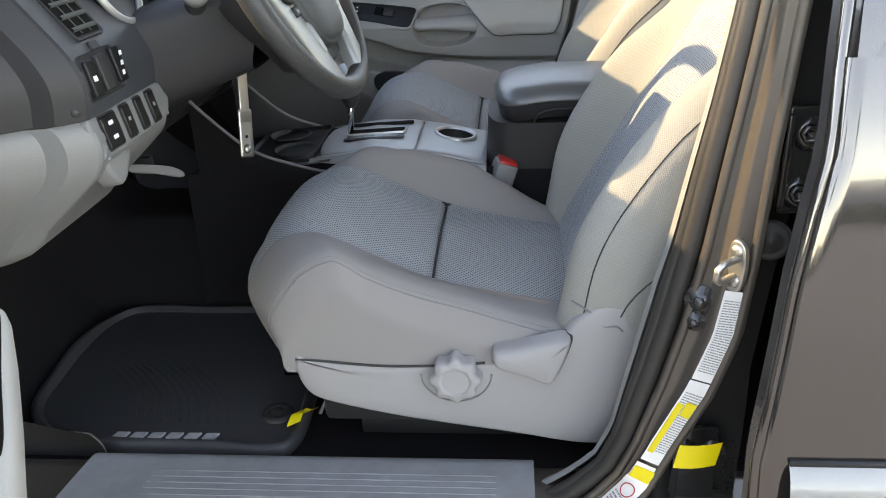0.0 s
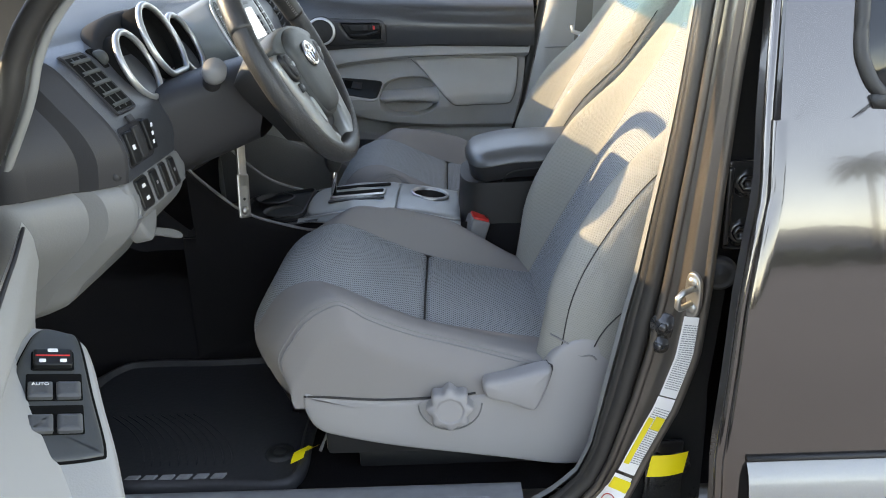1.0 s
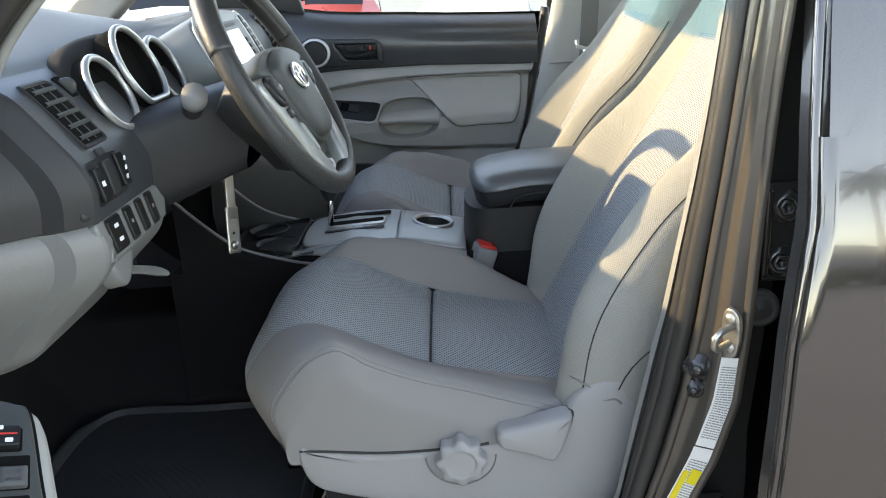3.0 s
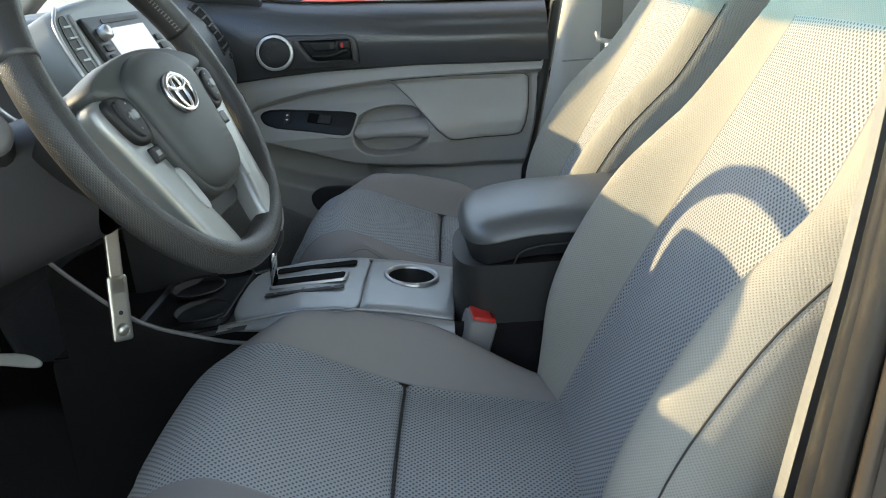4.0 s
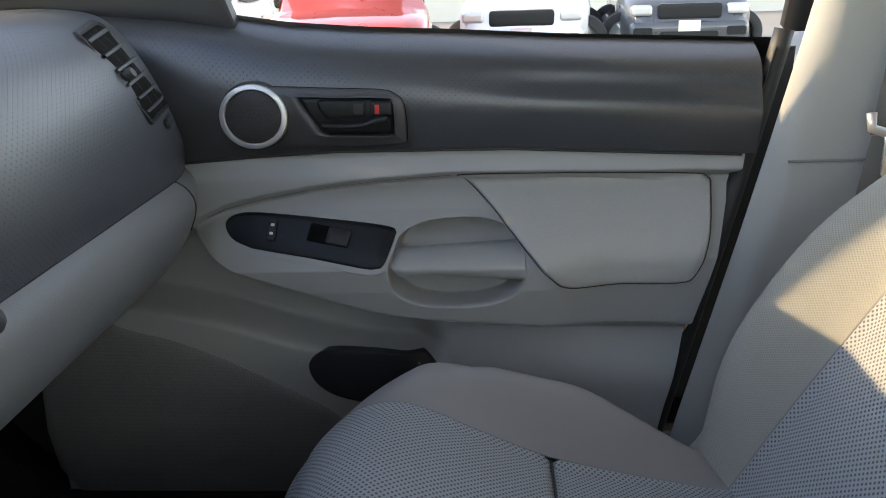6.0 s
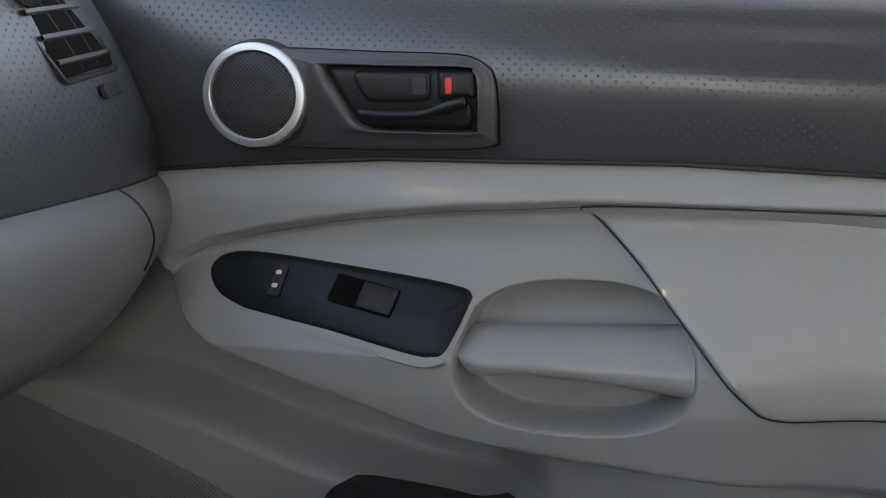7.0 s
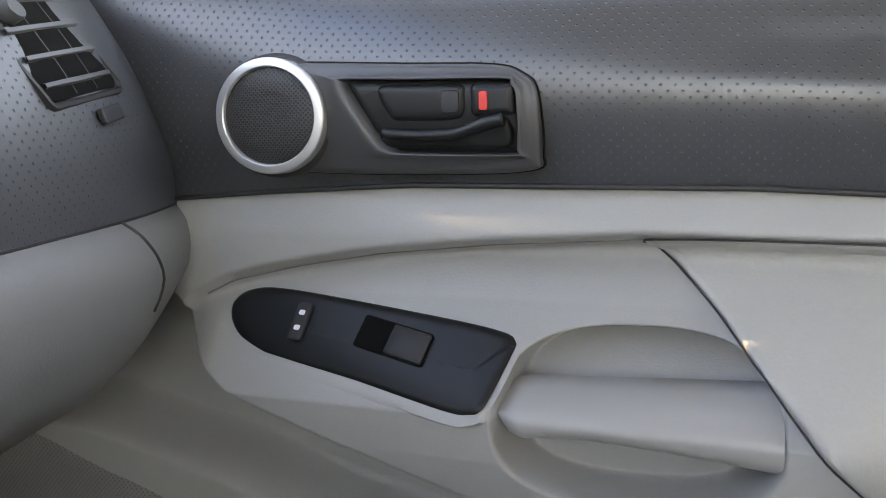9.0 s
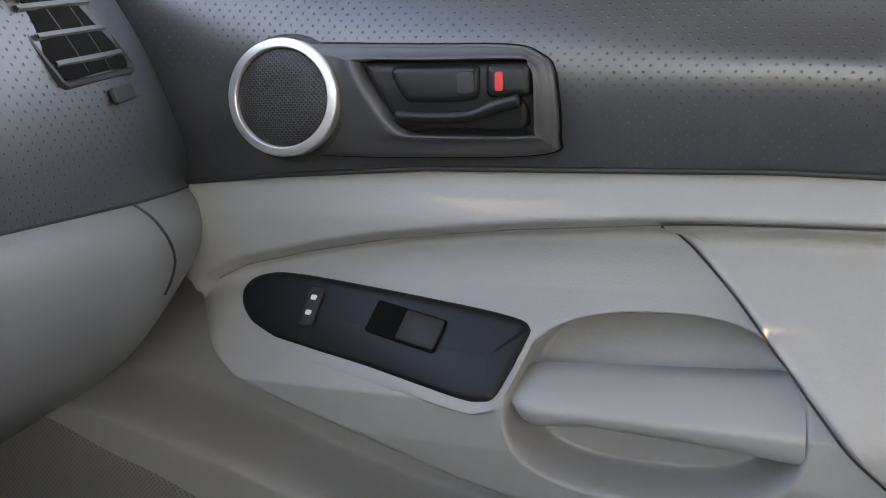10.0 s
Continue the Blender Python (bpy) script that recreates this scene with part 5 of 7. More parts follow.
sheet("front_tray", [[(x, y, lerp_table(x, TOPZ) - 0.006) for y in np.linspace(-0.13, 0.13, 6)] for x in np.linspace(-0.46, -0.17, 8)], BLACK, console, flip=True)
for cx, cy in ((-0.262, -0.030), (-0.300, 0.075)):
    m = Matrix.Translation((cx, cy, 0.312))
    lathe("cup_holder", [(0.046, 0.006), (0.043, 0.0075), (0.040, 0.005), (0.038, -0.05), (0.0, -0.05)], m, RUBBER, console, "black front cup holder", n=40)
slab("tray_rim", rounded(0.16, 0.215, 0.02), on(Matrix.Translation((-0.285, 0.012, 0.3115)) @ pose(0, 0, 0, 0, -6, 0)), [(0, 0), (0.0015, 0.008), (0.004, 0.0085), (0.007, 0.002), (0.01, 0.0008)], BLACK_GLOSS, console)


def plate_pt(x, y, h):
    return Vector((x, y, lerp_table(x, TOPZ) + h - 0.35 * (y / 0.118) ** 2 * 0.012))


for sg in (-1, 1):
    edge_line = spline([(-0.17, 0.302), (-0.20, 0.307), (-0.25, 0.321), (-0.30, 0.338), (-0.34, 0.362), (-0.392, 0.410), (-0.43, 0.45)], 6, closed=False)
    sheet("front_wing", [[(x, sg * 0.128, z), (x, sg * 0.136, z - 0.006), (x, sg * 0.138, z - 0.03), (x, sg * 0.140, 0.10)] for x, z in edge_line], CARPET, console, "black console wing", flip=sg < 0)
    sheet("wing_inner", [[(x, sg * 0.128, z), (x, sg * 0.124, z - 0.02), (x, sg * 0.122, 0.29)] for x, z in edge_line], BLACK, console, flip=sg > 0)
    tube("wing_edge", [(x, sg * 0.130, z) for x, z in edge_line], 0.0032, GREY_DARK, console, "grey trim edge", n=8)
# silver plate: shifter half and cup holder half
half1 = spline([(-0.195, -0.085), (-0.15, -0.102), (-0.05, -0.105), (-0.008, -0.102), (-0.006, 0.0), (-0.008, 0.102), (-0.05, 0.105), (-0.15, 0.102), (-0.195, 0.085), (-0.205, 0.0)], 6)
sp1 = slab("shifter_plate", half1, plate_pt, [(0, -0.008), (0.0, 0.002), (0.002, 0.004), (0.005, 0.0045)], SILVER_DARK, console, "satin silver shifter plate", rings=8)
CUP = (0.066, 0.030)


def to_edge(q):
    """The distance from the cup's centre to the plate's edge in a direction."""
    c, s_ = math.cos(q), math.sin(q)
    d1 = ((0.134 if c > 0 else -0.004) - CUP[0]) / c if abs(c) > 1e-6 else 9
    d2 = ((0.104 if s_ > 0 else -0.104) - CUP[1]) / s_ if abs(s_) > 1e-6 else 9
    return min(d1, d2)


corner = [math.atan2(v - CUP[1], u - CUP[0]) for u in (-0.004, 0.134) for v in (-0.104, 0.104)]
turns = sorted(list(np.linspace(-math.pi, math.pi, 72, endpoint=False)) + corner)
rows = []
for k, h in ((0, -0.004), (0, 0.0045), (0.05, 0.0045), (0.25, 0.0045), (0.5, 0.0045), (0.75, 0.0045), (0.97, 0.0045), (1, 0.002), (1, -0.010)):
    rows.append([plate_pt(CUP[0] + (0.041 + (to_edge(q) - 0.041) * k) * math.cos(q), CUP[1] + (0.041 + (to_edge(q) - 0.041) * k) * math.sin(q), h) for q in turns])
sp2 = sheet("cup_plate", rows, SILVER_DARK, console, "satin silver plate with a cup holder", wrap=True)
slab("gate", rounded(0.125, 0.040, 0.008), lambda a, b, h: plate_pt(a - 0.095, b + 0.005, h + 0.003), [(0, 0.004), (0.0012, 0.0075), (0.0035, 0.0075), (0.005, 0.0052), (0.007, 0.0048)], SILVER, sp1)
# Gate slot and tray are near black sheets in place of shaded hollows.
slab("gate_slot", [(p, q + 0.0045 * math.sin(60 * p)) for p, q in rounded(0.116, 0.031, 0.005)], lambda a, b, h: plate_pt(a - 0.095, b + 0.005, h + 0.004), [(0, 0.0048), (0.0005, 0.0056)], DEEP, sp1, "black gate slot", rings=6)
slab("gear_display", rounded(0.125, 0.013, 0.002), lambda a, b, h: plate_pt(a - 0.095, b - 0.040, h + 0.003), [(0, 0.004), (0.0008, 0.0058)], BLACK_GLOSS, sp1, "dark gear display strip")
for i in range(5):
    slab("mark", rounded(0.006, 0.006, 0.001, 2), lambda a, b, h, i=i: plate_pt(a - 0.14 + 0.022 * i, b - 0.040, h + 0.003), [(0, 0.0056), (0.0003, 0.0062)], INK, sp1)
slab("side_tray", rounded(0.135, 0.024, 0.005), lambda a, b, h: plate_pt(a - 0.092, b + 0.066, h + 0.003), [(0, 0.004), (0.0008, 0.0062), (0.002, 0.0060)], DEEP, sp1, "narrow tray shown as a near black sheet")
lathe("cup_ring", [(0.045, 0.0), (0.045, 0.006), (0.042, 0.009), (0.039, 0.008), (0.037, 0.003)], Matrix.Translation((0.066, 0.030, 0.322)) @ pose(0, 0, 0, 0, 9, 0), SILVER, sp2, "silver cup holder ring", n=48)
lathe("cup_well", [(0.0385, 0.004), (0.037, -0.02), (0.034, -0.07), (0.0, -0.072)], Matrix.Translation((0.066, 0.030, 0.322)) @ pose(0, 0, 0, 0, 9, 0), RUBBER, sp2, "dark cup holder well", n=40)
# silver arch along the side
for sg in (-1, 1):
    rows = []
    for x in np.linspace(-0.215, 0.134, 24):
        z = lerp_table(x, TOPZ) - 0.002
        k = smooth_step(-0.215, -0.12, x)
        rows.append([(x, sg * 0.104, z), (x, sg * 0.112, z - 0.004), (x, sg * 0.1195, z - 0.009 * k - 0.003), (x, sg * 0.121, z - 0.015 * k - 0.004), (x, sg * 0.116, z - 0.018 * k - 0.004)])
    sheet("side_trim", rows, SILVER_DARK, console, "satin silver side trim", flip=sg < 0)
    tube("trim_edge", [(x, sg * 0.107, lerp_table(x, TOPZ) - 0.001) for x in np.linspace(-0.2, 0.134, 20)], 0.0016, SILVER, console, n=6)
# shift lever
lever = thing("shift_lever", "shift lever with a silver and black knob", "shift lever", (-0.15, 0.0, 0.34))
tube("lever_rod", [(0, 0, 0), (0.004, 0, 0.04), (0.008, 0, 0.08)], 0.006, CHROME, lever, "chrome rod")
lathe("knob", [(0.0, 0.155), (0.014, 0.153), (0.022, 0.145), (0.025, 0.130), (0.024, 0.112), (0.020, 0.10)], pose(0.006, 0, -0.01), SILVER, lever, "satin silver shift knob", n=32)
lathe("knob_skirt", [(0.020, 0.101), (0.021, 0.095), (0.018, 0.08), (0.010, 0.066)], pose(0.006, 0, -0.01), LEATHER, lever, "black leather knob skirt", n=32)

# armrest box
rest = thing("console_armrest", "dark padded armrest lid on the console box", "armrest", (0.15, 0, 0.3))
lid = spline([(0.008, -0.080), (0.035, -0.118), (0.10, -0.122), (0.22, -0.120), (0.31, -0.118), (0.325, -0.10), (0.328, 0.0), (0.325, 0.10), (0.31, 0.118), (0.22, 0.120), (0.10, 0.122), (0.035, 0.118), (0.008, 0.080), (0.0, 0.0)], 6)


def lid_pt(a, b, h):
    return Vector((a, b, h + 0.012 * smooth_step(0.0, 0.12, a) - 0.01 * (b / 0.12) ** 2 * smooth_step(0.11, 0.14, h)))


slab("lid", lid, lid_pt, [(0.004, 0.120), (0.0, 0.124), (0.0, 0.130), (0.004, 0.140), (0.012, 0.148), (0.03, 0.152)], ARM, rest, "dark padded vinyl lid", rings=6)
slab("lid_base", lid, lid_pt, [(0.016, 0.084), (0.010, 0.088), (0.004, 0.116), (0.003, 0.125)], BLACK, rest, "black plastic lid base")
slab("box_body", [(-0.012 + a * 1.0, b * 0.90) for a, b in lid], lambda a, b, h: Vector((a - 0.06 * (0.10 - h) * smooth_step(0.2, 0.0, a), b, h)), [(0.0, -0.30), (0.0, 0.02), (0.0, 0.086), (0.01, 0.088)], RUBBER, rest, "black storage box")
tube("latch_gap", [Vector((x, -0.1195 - 0.001, z + 0.094)) for x, z in spline([(0.075, -0.004), (0.085, 0.012), (0.11, 0.020), (0.15, 0.022), (0.2, 0.022)], 5, closed=False)], 0.0018, RUBBER, rest, n=6)

# belt buckle by the driver seat
buckle = thing("belt_buckle", "grey seat belt buckle with a red button", "belt buckle", (0.174, -0.112, 0.312))
bmx = pose(0, 0, 0, 0, 18, 0) @ pose(0, 0, 0, 0, 0, 8)
box("buckle_body", (0.040, 0.062, 0.088), bmx @ Matrix.Translation((0.0, 0, -0.042)), GREY_DARK, buckle, "grey plastic buckle body", bevel=0.006, seg=3)
box("button", (0.034, 0.052, 0.012), bmx @ Matrix.Translation((0.0, 0, 0.001)), RED, buckle, "red release button", bevel=0.003)
box("buckle_slot", (0.006, 0.040, 0.006), bmx @ Matrix.Translation((0.012, 0, 0.004)), RUBBER, buckle, bevel=0.001)
tube("stem", [bmx @ Vector((0, 0, -0.08)), Vector((0.05, 0, -0.20)), Vector((0.06, 0.0, -0.28))], 0.012, BLACK, buckle, "black buckle stem", flat=1.6)


# ---- centre stack, gauges and switches ----
sm = facing((-0.288, 0.0, 0.66), (0.90, 0, 0.43))
smd = dinv @ sm
right = [(0.064, -0.088), (0.101, -0.076), (0.132, -0.060), (0.151, -0.043), (0.172, -0.020), (0.190, 0.010), (0.197, 0.038), (0.193, 0.073), (0.181, 0.108), (0.150, 0.130)]
slab("stack_frame", spline([(0, -0.093)] + right + [(0, 0.142)] + [(-p, q) for p, q in right[::-1]], 5), on(smd), [(0, -0.13), (0.0, 0.008), (0.003, 0.016), (0.008, 0.020), (0.016, 0.019)], STACK, dash, "silver grey centre stack surround", rings=6)
rad = slab("radio", [(p, q + 0.057) for p, q in rounded(0.240, 0.106, 0.006)], on(smd @ Matrix.Translation((0, 0, 0.017))), edge(0.008, 0.002), BLACK_GLOSS, dash, "black radio with a lit screen")
slab("display", rounded(0.142, 0.068, 0.003), on(smd @ Matrix.Translation((-0.002, 0.056, 0.0251))), [(0, 0), (0.0005, 0.0012)], SCREEN, rad, "pale blue lit display")
slab("disc_slot", rounded(0.13, 0.007, 0.003), on(smd @ Matrix.Translation((0.0, 0.101, 0.0251))), [(0, 0), (0.0005, 0.0008)], RUBBER, rad)
lathe("dial", [(0.010, 0), (0.010, 0.010), (0.008, 0.013), (0.0, 0.013)], smd @ Matrix.Translation((-0.088, 0.083, 0.025)), SILVER, rad, "silver volume dial", n=28)
for i in range(4):
    for sg in (-1, 1):
        box("radio_button", (0.026, 0.010, 0.003), smd @ Matrix.Translation((sg * 0.094, 0.064 - 0.014 * i, 0.0258)), BLACK, rad, bevel=0.001)
slab("radio_base", rounded(0.17, 0.010, 0.002), on(smd @ Matrix.Translation((0, 0.011, 0.0251))), [(0, 0), (0.0005, 0.001)], GREY_DARK, rad)
cl = slab("climate_panel", [(p, q - 0.027) for p, q in rounded(0.225, 0.030, 0.006)], on(smd @ Matrix.Translation((0, 0, 0.017))), edge(0.006, 0.002), RUBBER, dash, "black climate panel")
slab("panel_lip", [(p, q - 0.0105) for p, q in rounded(0.230, 0.006, 0.002)], on(smd @ Matrix.Translation((0, 0, 0.018))), edge(0.004, 0.001), SILVER, dash)
for i in range(3):
    slab("warning_lamp", rounded(0.009, 0.0022, 0.0006, 2), on(smd @ Matrix.Translation((0.086 + 0.002 * i, -0.022 - 0.0035 * i, 0.0232))), edge(0.0008, 0.0002), (WHITE_MARK, RED, RED)[i], cl, "lit mark")
slab("stack_tray", spline([(-0.109, -0.046), (0, -0.045), (0.109, -0.046), (0.106, -0.062), (0.090, -0.076), (0, -0.083), (-0.090, -0.076), (-0.106, -0.062)], 5), on(smd @ Matrix.Translation((0, 0, 0.0185))), [(0, 0), (0.0008, 0.003), (0.003, 0.0022)], RUBBER, dash, "dark open tray under the radio")
lathe("dial", [(0.009, 0), (0.009, 0.014), (0.007, 0.017), (0.0, 0.017)], smd @ Matrix.Translation((0.135, -0.047, 0.017)), BLACK, cl, "small black dial", n=20)
for sg in (-1, 1):
    ol = [(0.146, 0.116), (0.166, 0.112), (0.178, 0.085), (0.183, 0.05), (0.178, 0.022), (0.164, 0.006), (0.150, 0.012), (0.156, 0.05), (0.154, 0.085)]
    v = slab("stack_vent", [(sg * p, q) for p, q in spline(ol, 5)], on(smd @ Matrix.Translation((0, 0, 0.0185))), [(0, 0), (0.0006, 0.0026), (0.002, 0.0020)], RUBBER, dash, "narrow black centre air vent")
    for i in range(7):
        box("slat", (0.020, 0.0022, 0.004), smd @ Matrix.Translation((sg * (0.168 - 0.008 * abs(i - 3) / 3), 0.012 + 0.015 * i, 0.0215)), SILVER_DARK, v, bevel=0)
    tube("strip_edge", [smd @ Vector((sg * p, q, 0.0198)) for p, q in spline([(0.128, 0.118), (0.136, 0.08), (0.139, 0.04), (0.130, 0.005), (0.118, -0.040), (0.102, -0.070)], 6, closed=False)], 0.0030, SILVER, dash, n=8)
    tube("frame_edge", [smd @ Vector((sg * p * 0.985, q * 0.985 + 0.001, 0.0175)) for p, q in spline(right[2:], 5, closed=False)], 0.0026, SILVER, dash, n=8)

# instrument hood and gauges
gm = facing((-0.352, -0.388, 0.720), (0.926, 0, 0.378))
gmd = dinv @ gm
def gauge_line(r, low, n=48):
    """A round opening cut flat along its foot."""
    out = []
    for q in np.linspace(math.pi * 1.5, -math.pi * 0.5, n, endpoint=False):
        out.append((r * math.cos(q), max(low, r * math.sin(q))))
    return out


slab("gauge_hood", spline([(-0.165, -0.055), (-0.155, 0.03), (-0.095, 0.066), (0.01, 0.076), (0.10, 0.070), (0.165, 0.04), (0.185, -0.03), (0.15, -0.07), (0, -0.09), (-0.12, -0.085)], 6), on(gmd), [(0, -0.06), (0.0, -0.035), (0.006, -0.028), (0.02, -0.026)], HOOD, dash, "black binnacle round the gauges", rings=5)
for a, b, r, low, lift in ((-0.108, -0.016, 0.053, -0.060, -0.006), (0.132, -0.010, 0.055, -0.052, -0.004), (0.007, 0.004, 0.064, -0.053, 0.006)):
    m = gmd @ Matrix.Translation((a, b, lift))
    line = gauge_line(r, low)
    g = tube("gauge_bezel", [m @ Vector((p, q, 0.0)) for p, q in line], 0.0052, SILVER, dash, "silver gauge ring", closed=True, n=10)
    sheet("gauge_bowl", [[m @ Vector((p * k, q * k, h)) for p, q in line + line[:1]] for k, h in ((1.04, -0.03), (1.03, 0.0), (0.99, 0.002), (0.95, -0.006), (0.90, -0.020))], DEEP, g, "black gauge bowl")
    slab("gauge_dial", [(p * 0.93, q * 0.93) for p, q in line], on(m), [(0, -0.022), (0.001, -0.019)], DEEP, g)

# driver-side switches: three upright ones in a shallow well, four in the grey bank
slab("switch_well", [(a, b) for a, b in rounded(0.098, 0.056, 0.012)], lambda a, b, h: dpt(dash_face(-0.643 + a, 0.614 + b), -0.643 + a, 0.614 + b) + Vector((0.97, 0, 0.2)) * h, [(0, -0.001), (0.001, 0.0016), (0.003, 0.0004)], BLACK, dash, rings=4)
for i, y in enumerate((-0.677, -0.647, -0.609)):
    sw_ = button(y, 0.614 + 0.002 * i, 0.019, 0.044, mat=RUBBER if i == 1 else BLACK_GLOSS, lab="black dash switch", mark=i == 0)
    if i == 2:
        for dz_ in (-0.012, 0.0, 0.012):
            slab("mark", rounded(0.006, 0.006, 0.001, 2), lambda a, b, h, dz_=dz_: dpt(-0.305 + h, y + a, 0.620 + dz_ + b), [(0, 0), (0.0002, 0.0008)], WHITE_MARK, sw_)
slab("button", rounded(0.020, 0.011, 0.002), on(dinv @ facing((dash_face(-0.634, 0.646) + 0.001, -0.634, 0.646), (0.85, 0, 0.5))), edge(0.003, 0.001), BLACK, dash)
slab("dimmer_well", rounded(0.036, 0.020, 0.004), on(dinv @ facing((-0.383, -0.563, 0.722), (0.75, 0, 0.66)) @ pose(0, 0, 0, 0, 0, 90)), [(0, -0.002), (0.001, 0.001), (0.003, 0.0004)], DEEP, dash, "black well of the light dimmer")
lathe("dimmer_wheel", [(0.0, 0.004), (0.010, 0.004), (0.012, 0.002), (0.012, -0.004)], dinv @ facing((-0.381, -0.563, 0.722), (0, -1, 0.0)), HUB, dash, n=24)
sw = dinv @ facing((-0.3165, -0.592, 0.5435), (0.975, -0.02, 0.20))
slab("switch_bank", spline([(-0.108, 0.024), (-0.096, -0.018), (-0.085, -0.029), (0.075, -0.024), (0.095, -0.018), (0.112, 0.004), (0.112, 0.016), (0.095, 0.026), (-0.06, 0.027)], 5), on(sw), [(0, -0.025), (0, 0.002), (0.002, 0.005), (0.006, 0.006)], GREY_DASH_SHADED, dash, "light grey switch panel")
for i, w in enumerate((0.038, 0.021, 0.018, 0.020)):
    a = (-0.066, -0.020, 0.018, 0.054)[i]
    m = sw @ Matrix.Translation((a, 0.001, 0.0052))
    slab("switch_gap", rounded(w + 0.006, 0.046, 0.005), on(m), [(0, 0), (0.0005, 0.0012)], RUBBER, dash)
    b = slab("switch", rounded(w, 0.041, 0.003), on(m), edge(0.004, 0.0015), BLACK_GLOSS, dash, "black dash switch")
    if i == 2:
        continue
    for q in ((0.010, -0.008) if i == 0 else (0.002,)):
        slab("mark", rounded(w * 0.30, 0.005, 0.0008, 2), on(m @ Matrix.Translation((0, q, 0.004))), edge(0.0004, 0.0001), WHITE_MARK if i == 0 else INK, b)
slab("bank_tongue", spline([(-0.085, -0.028), (-0.02, -0.025), (-0.035, -0.052), (-0.062, -0.068), (-0.080, -0.058)], 5), on(sw), [(0, -0.03), (0, -0.010), (0.003, -0.006), (0.008, -0.005)], GREY_DASH_SHADED, dash, "rounded grey lower lip")
lathe("screw_cap", [(0.0, 0.003), (0.006, 0.003), (0.007, 0.0)], dinv @ facing((-0.3265, -0.7035, 0.582), (0.75, -0.65, 0.15)), RUBBER, dash, n=16)
# release lever under the dash
hood = thing("brake_release", "light grey release lever under the dashboard", "lever", (-0.485, -0.205, 0.335))
slab("lever_blade", spline([(-0.045, 0.008), (0.02, 0.010), (0.05, 0.0), (0.045, -0.010), (0.0, -0.006), (-0.045, -0.006)], 5), on(pose(0, 0, 0, 50, 8, 10)), edge(0.006, 0.002), GREY, hood)
box("mount", (0.03, 0.02, 0.02), pose(-0.03, 0.02, 0.012), BLACK, hood, bevel=0.003)

# metal strap hanging under the column
strap = thing("metal_bracket", "bare metal strap hanging under the steering column", "bracket", (-0.286, -0.25, 0.402))
sb = facing((0, 0, 0), (0.75, -0.64, 0.15)) @ pose(0, 0, 0, 0, 0, -10)
for nm, outline, h in (("strap_upper", [(a * 0.7, 0.085 + b) for a, b in rounded(0.026, 0.10, 0.002, 2)], 0.003), ("strap_lower", [(a, b + 0.016) for a, b in rounded(0.026, 0.085, 0.004, 3)], 0.0015)):
    slab(nm, outline, on(sb), [(0, -h), (0, 0.001), (0.0006, 0.0015)], STEEL, strap, "zinc plated strap")
lathe("bolt", [(0.0, 0.006), (0.006, 0.006), (0.0075, 0.004), (0.0085, 0.0015)], sb @ Matrix.Translation((0, -0.012, 0)), STEEL, strap, n=20)
lathe("hole", [(0.0, 0.002), (0.0028, 0.002), (0.003, 0.0012)], sb @ Matrix.Translation((0, 0.010, 0)), RUBBER, strap, n=14)

# pedals
for nm, lab, y, w in (("brake_pedal", "black rubber brake pedal", -0.42, 0.11), ("gas_pedal", "black rubber gas pedal", -0.27, 0.06)):
    p = thing(nm, lab, "pedal", (-0.80, y, 0.17))
    box("pad", (0.02, w, 0.07 if w > 0.1 else 0.16), pose(0, 0, 0, 0, -30, 0), RUBBER, p, bevel=0.006)
    tube("arm", [(-0.02, 0, 0), (-0.08, 0, 0.15), (-0.06, 0, 0.32)], 0.010, BLACK_METAL, p)

# ---- floor mats ----
def mat_thing(label, pts, at, word_at, word_rot=0):
    m = thing("floor_mat", label, "floor mat", at, "rubber floor mats")

    def mp(a, b, h):
        return Vector((a - at[0], b - at[1], h + max(0.0, carpet_z(a, b)) - at[2] + 0.004))
    o = spline(pts, 8)
    body = slab("mat_body", o, mp, [(0, 0), (0, 0.016), (0.006, 0.022), (0.012, 0.022), (0.020, 0.012), (0.03, 0.012)], MAT, m, "black ribbed rubber mat", rings=14)
    for i in range(11):
        x0 = word_at[0] - 0.07 + 0.016 * i
        tube("rib", [mp(x0 - 0.09 * t * t - 0.03 * t, word_at[1] + (0.035 + 0.17 * t) * (1 if word_at[1] < 0 else -1), 0.0122) for t in np.linspace(0.0, 1, 12)], 0.0013, MAT, body, n=5)
    for i in range(6):
        a = word_at[0] + (i - 2.5) * 0.030
        bar = [(a + p * 0.5 + 0.35 * q, word_at[1] + q) for p, q in rounded(0.044, 0.014, 0.002, 2)]
        slab("raised_bar", bar, mp, [(0, 0.012), (0.0005, 0.0145), (0.0015, 0.015)], SILVER_MAT, body, "worn grey raised bar")
    return m, mp


SILVER_MAT = surface("worn grey rubber", (0.36, 0.36, 0.36), 0.6, vary=0.5, stain=60)
drv_mat, mp = mat_thing("black rubber mat with worn raised bars on the driver floor", [(-0.165, -0.61), (-0.30, -0.617), (-0.46, -0.612), (-0.57, -0.595), (-0.64, -0.52), (-0.655, -0.42), (-0.66, -0.32), (-0.65, -0.23), (-0.61, -0.17), (-0.54, -0.16), (-0.42, -0.165), (-0.24, -0.165), (-0.16, -0.22), (-0.155, -0.45)], (-0.4, -0.4, 0.0), (-0.375, -0.585))
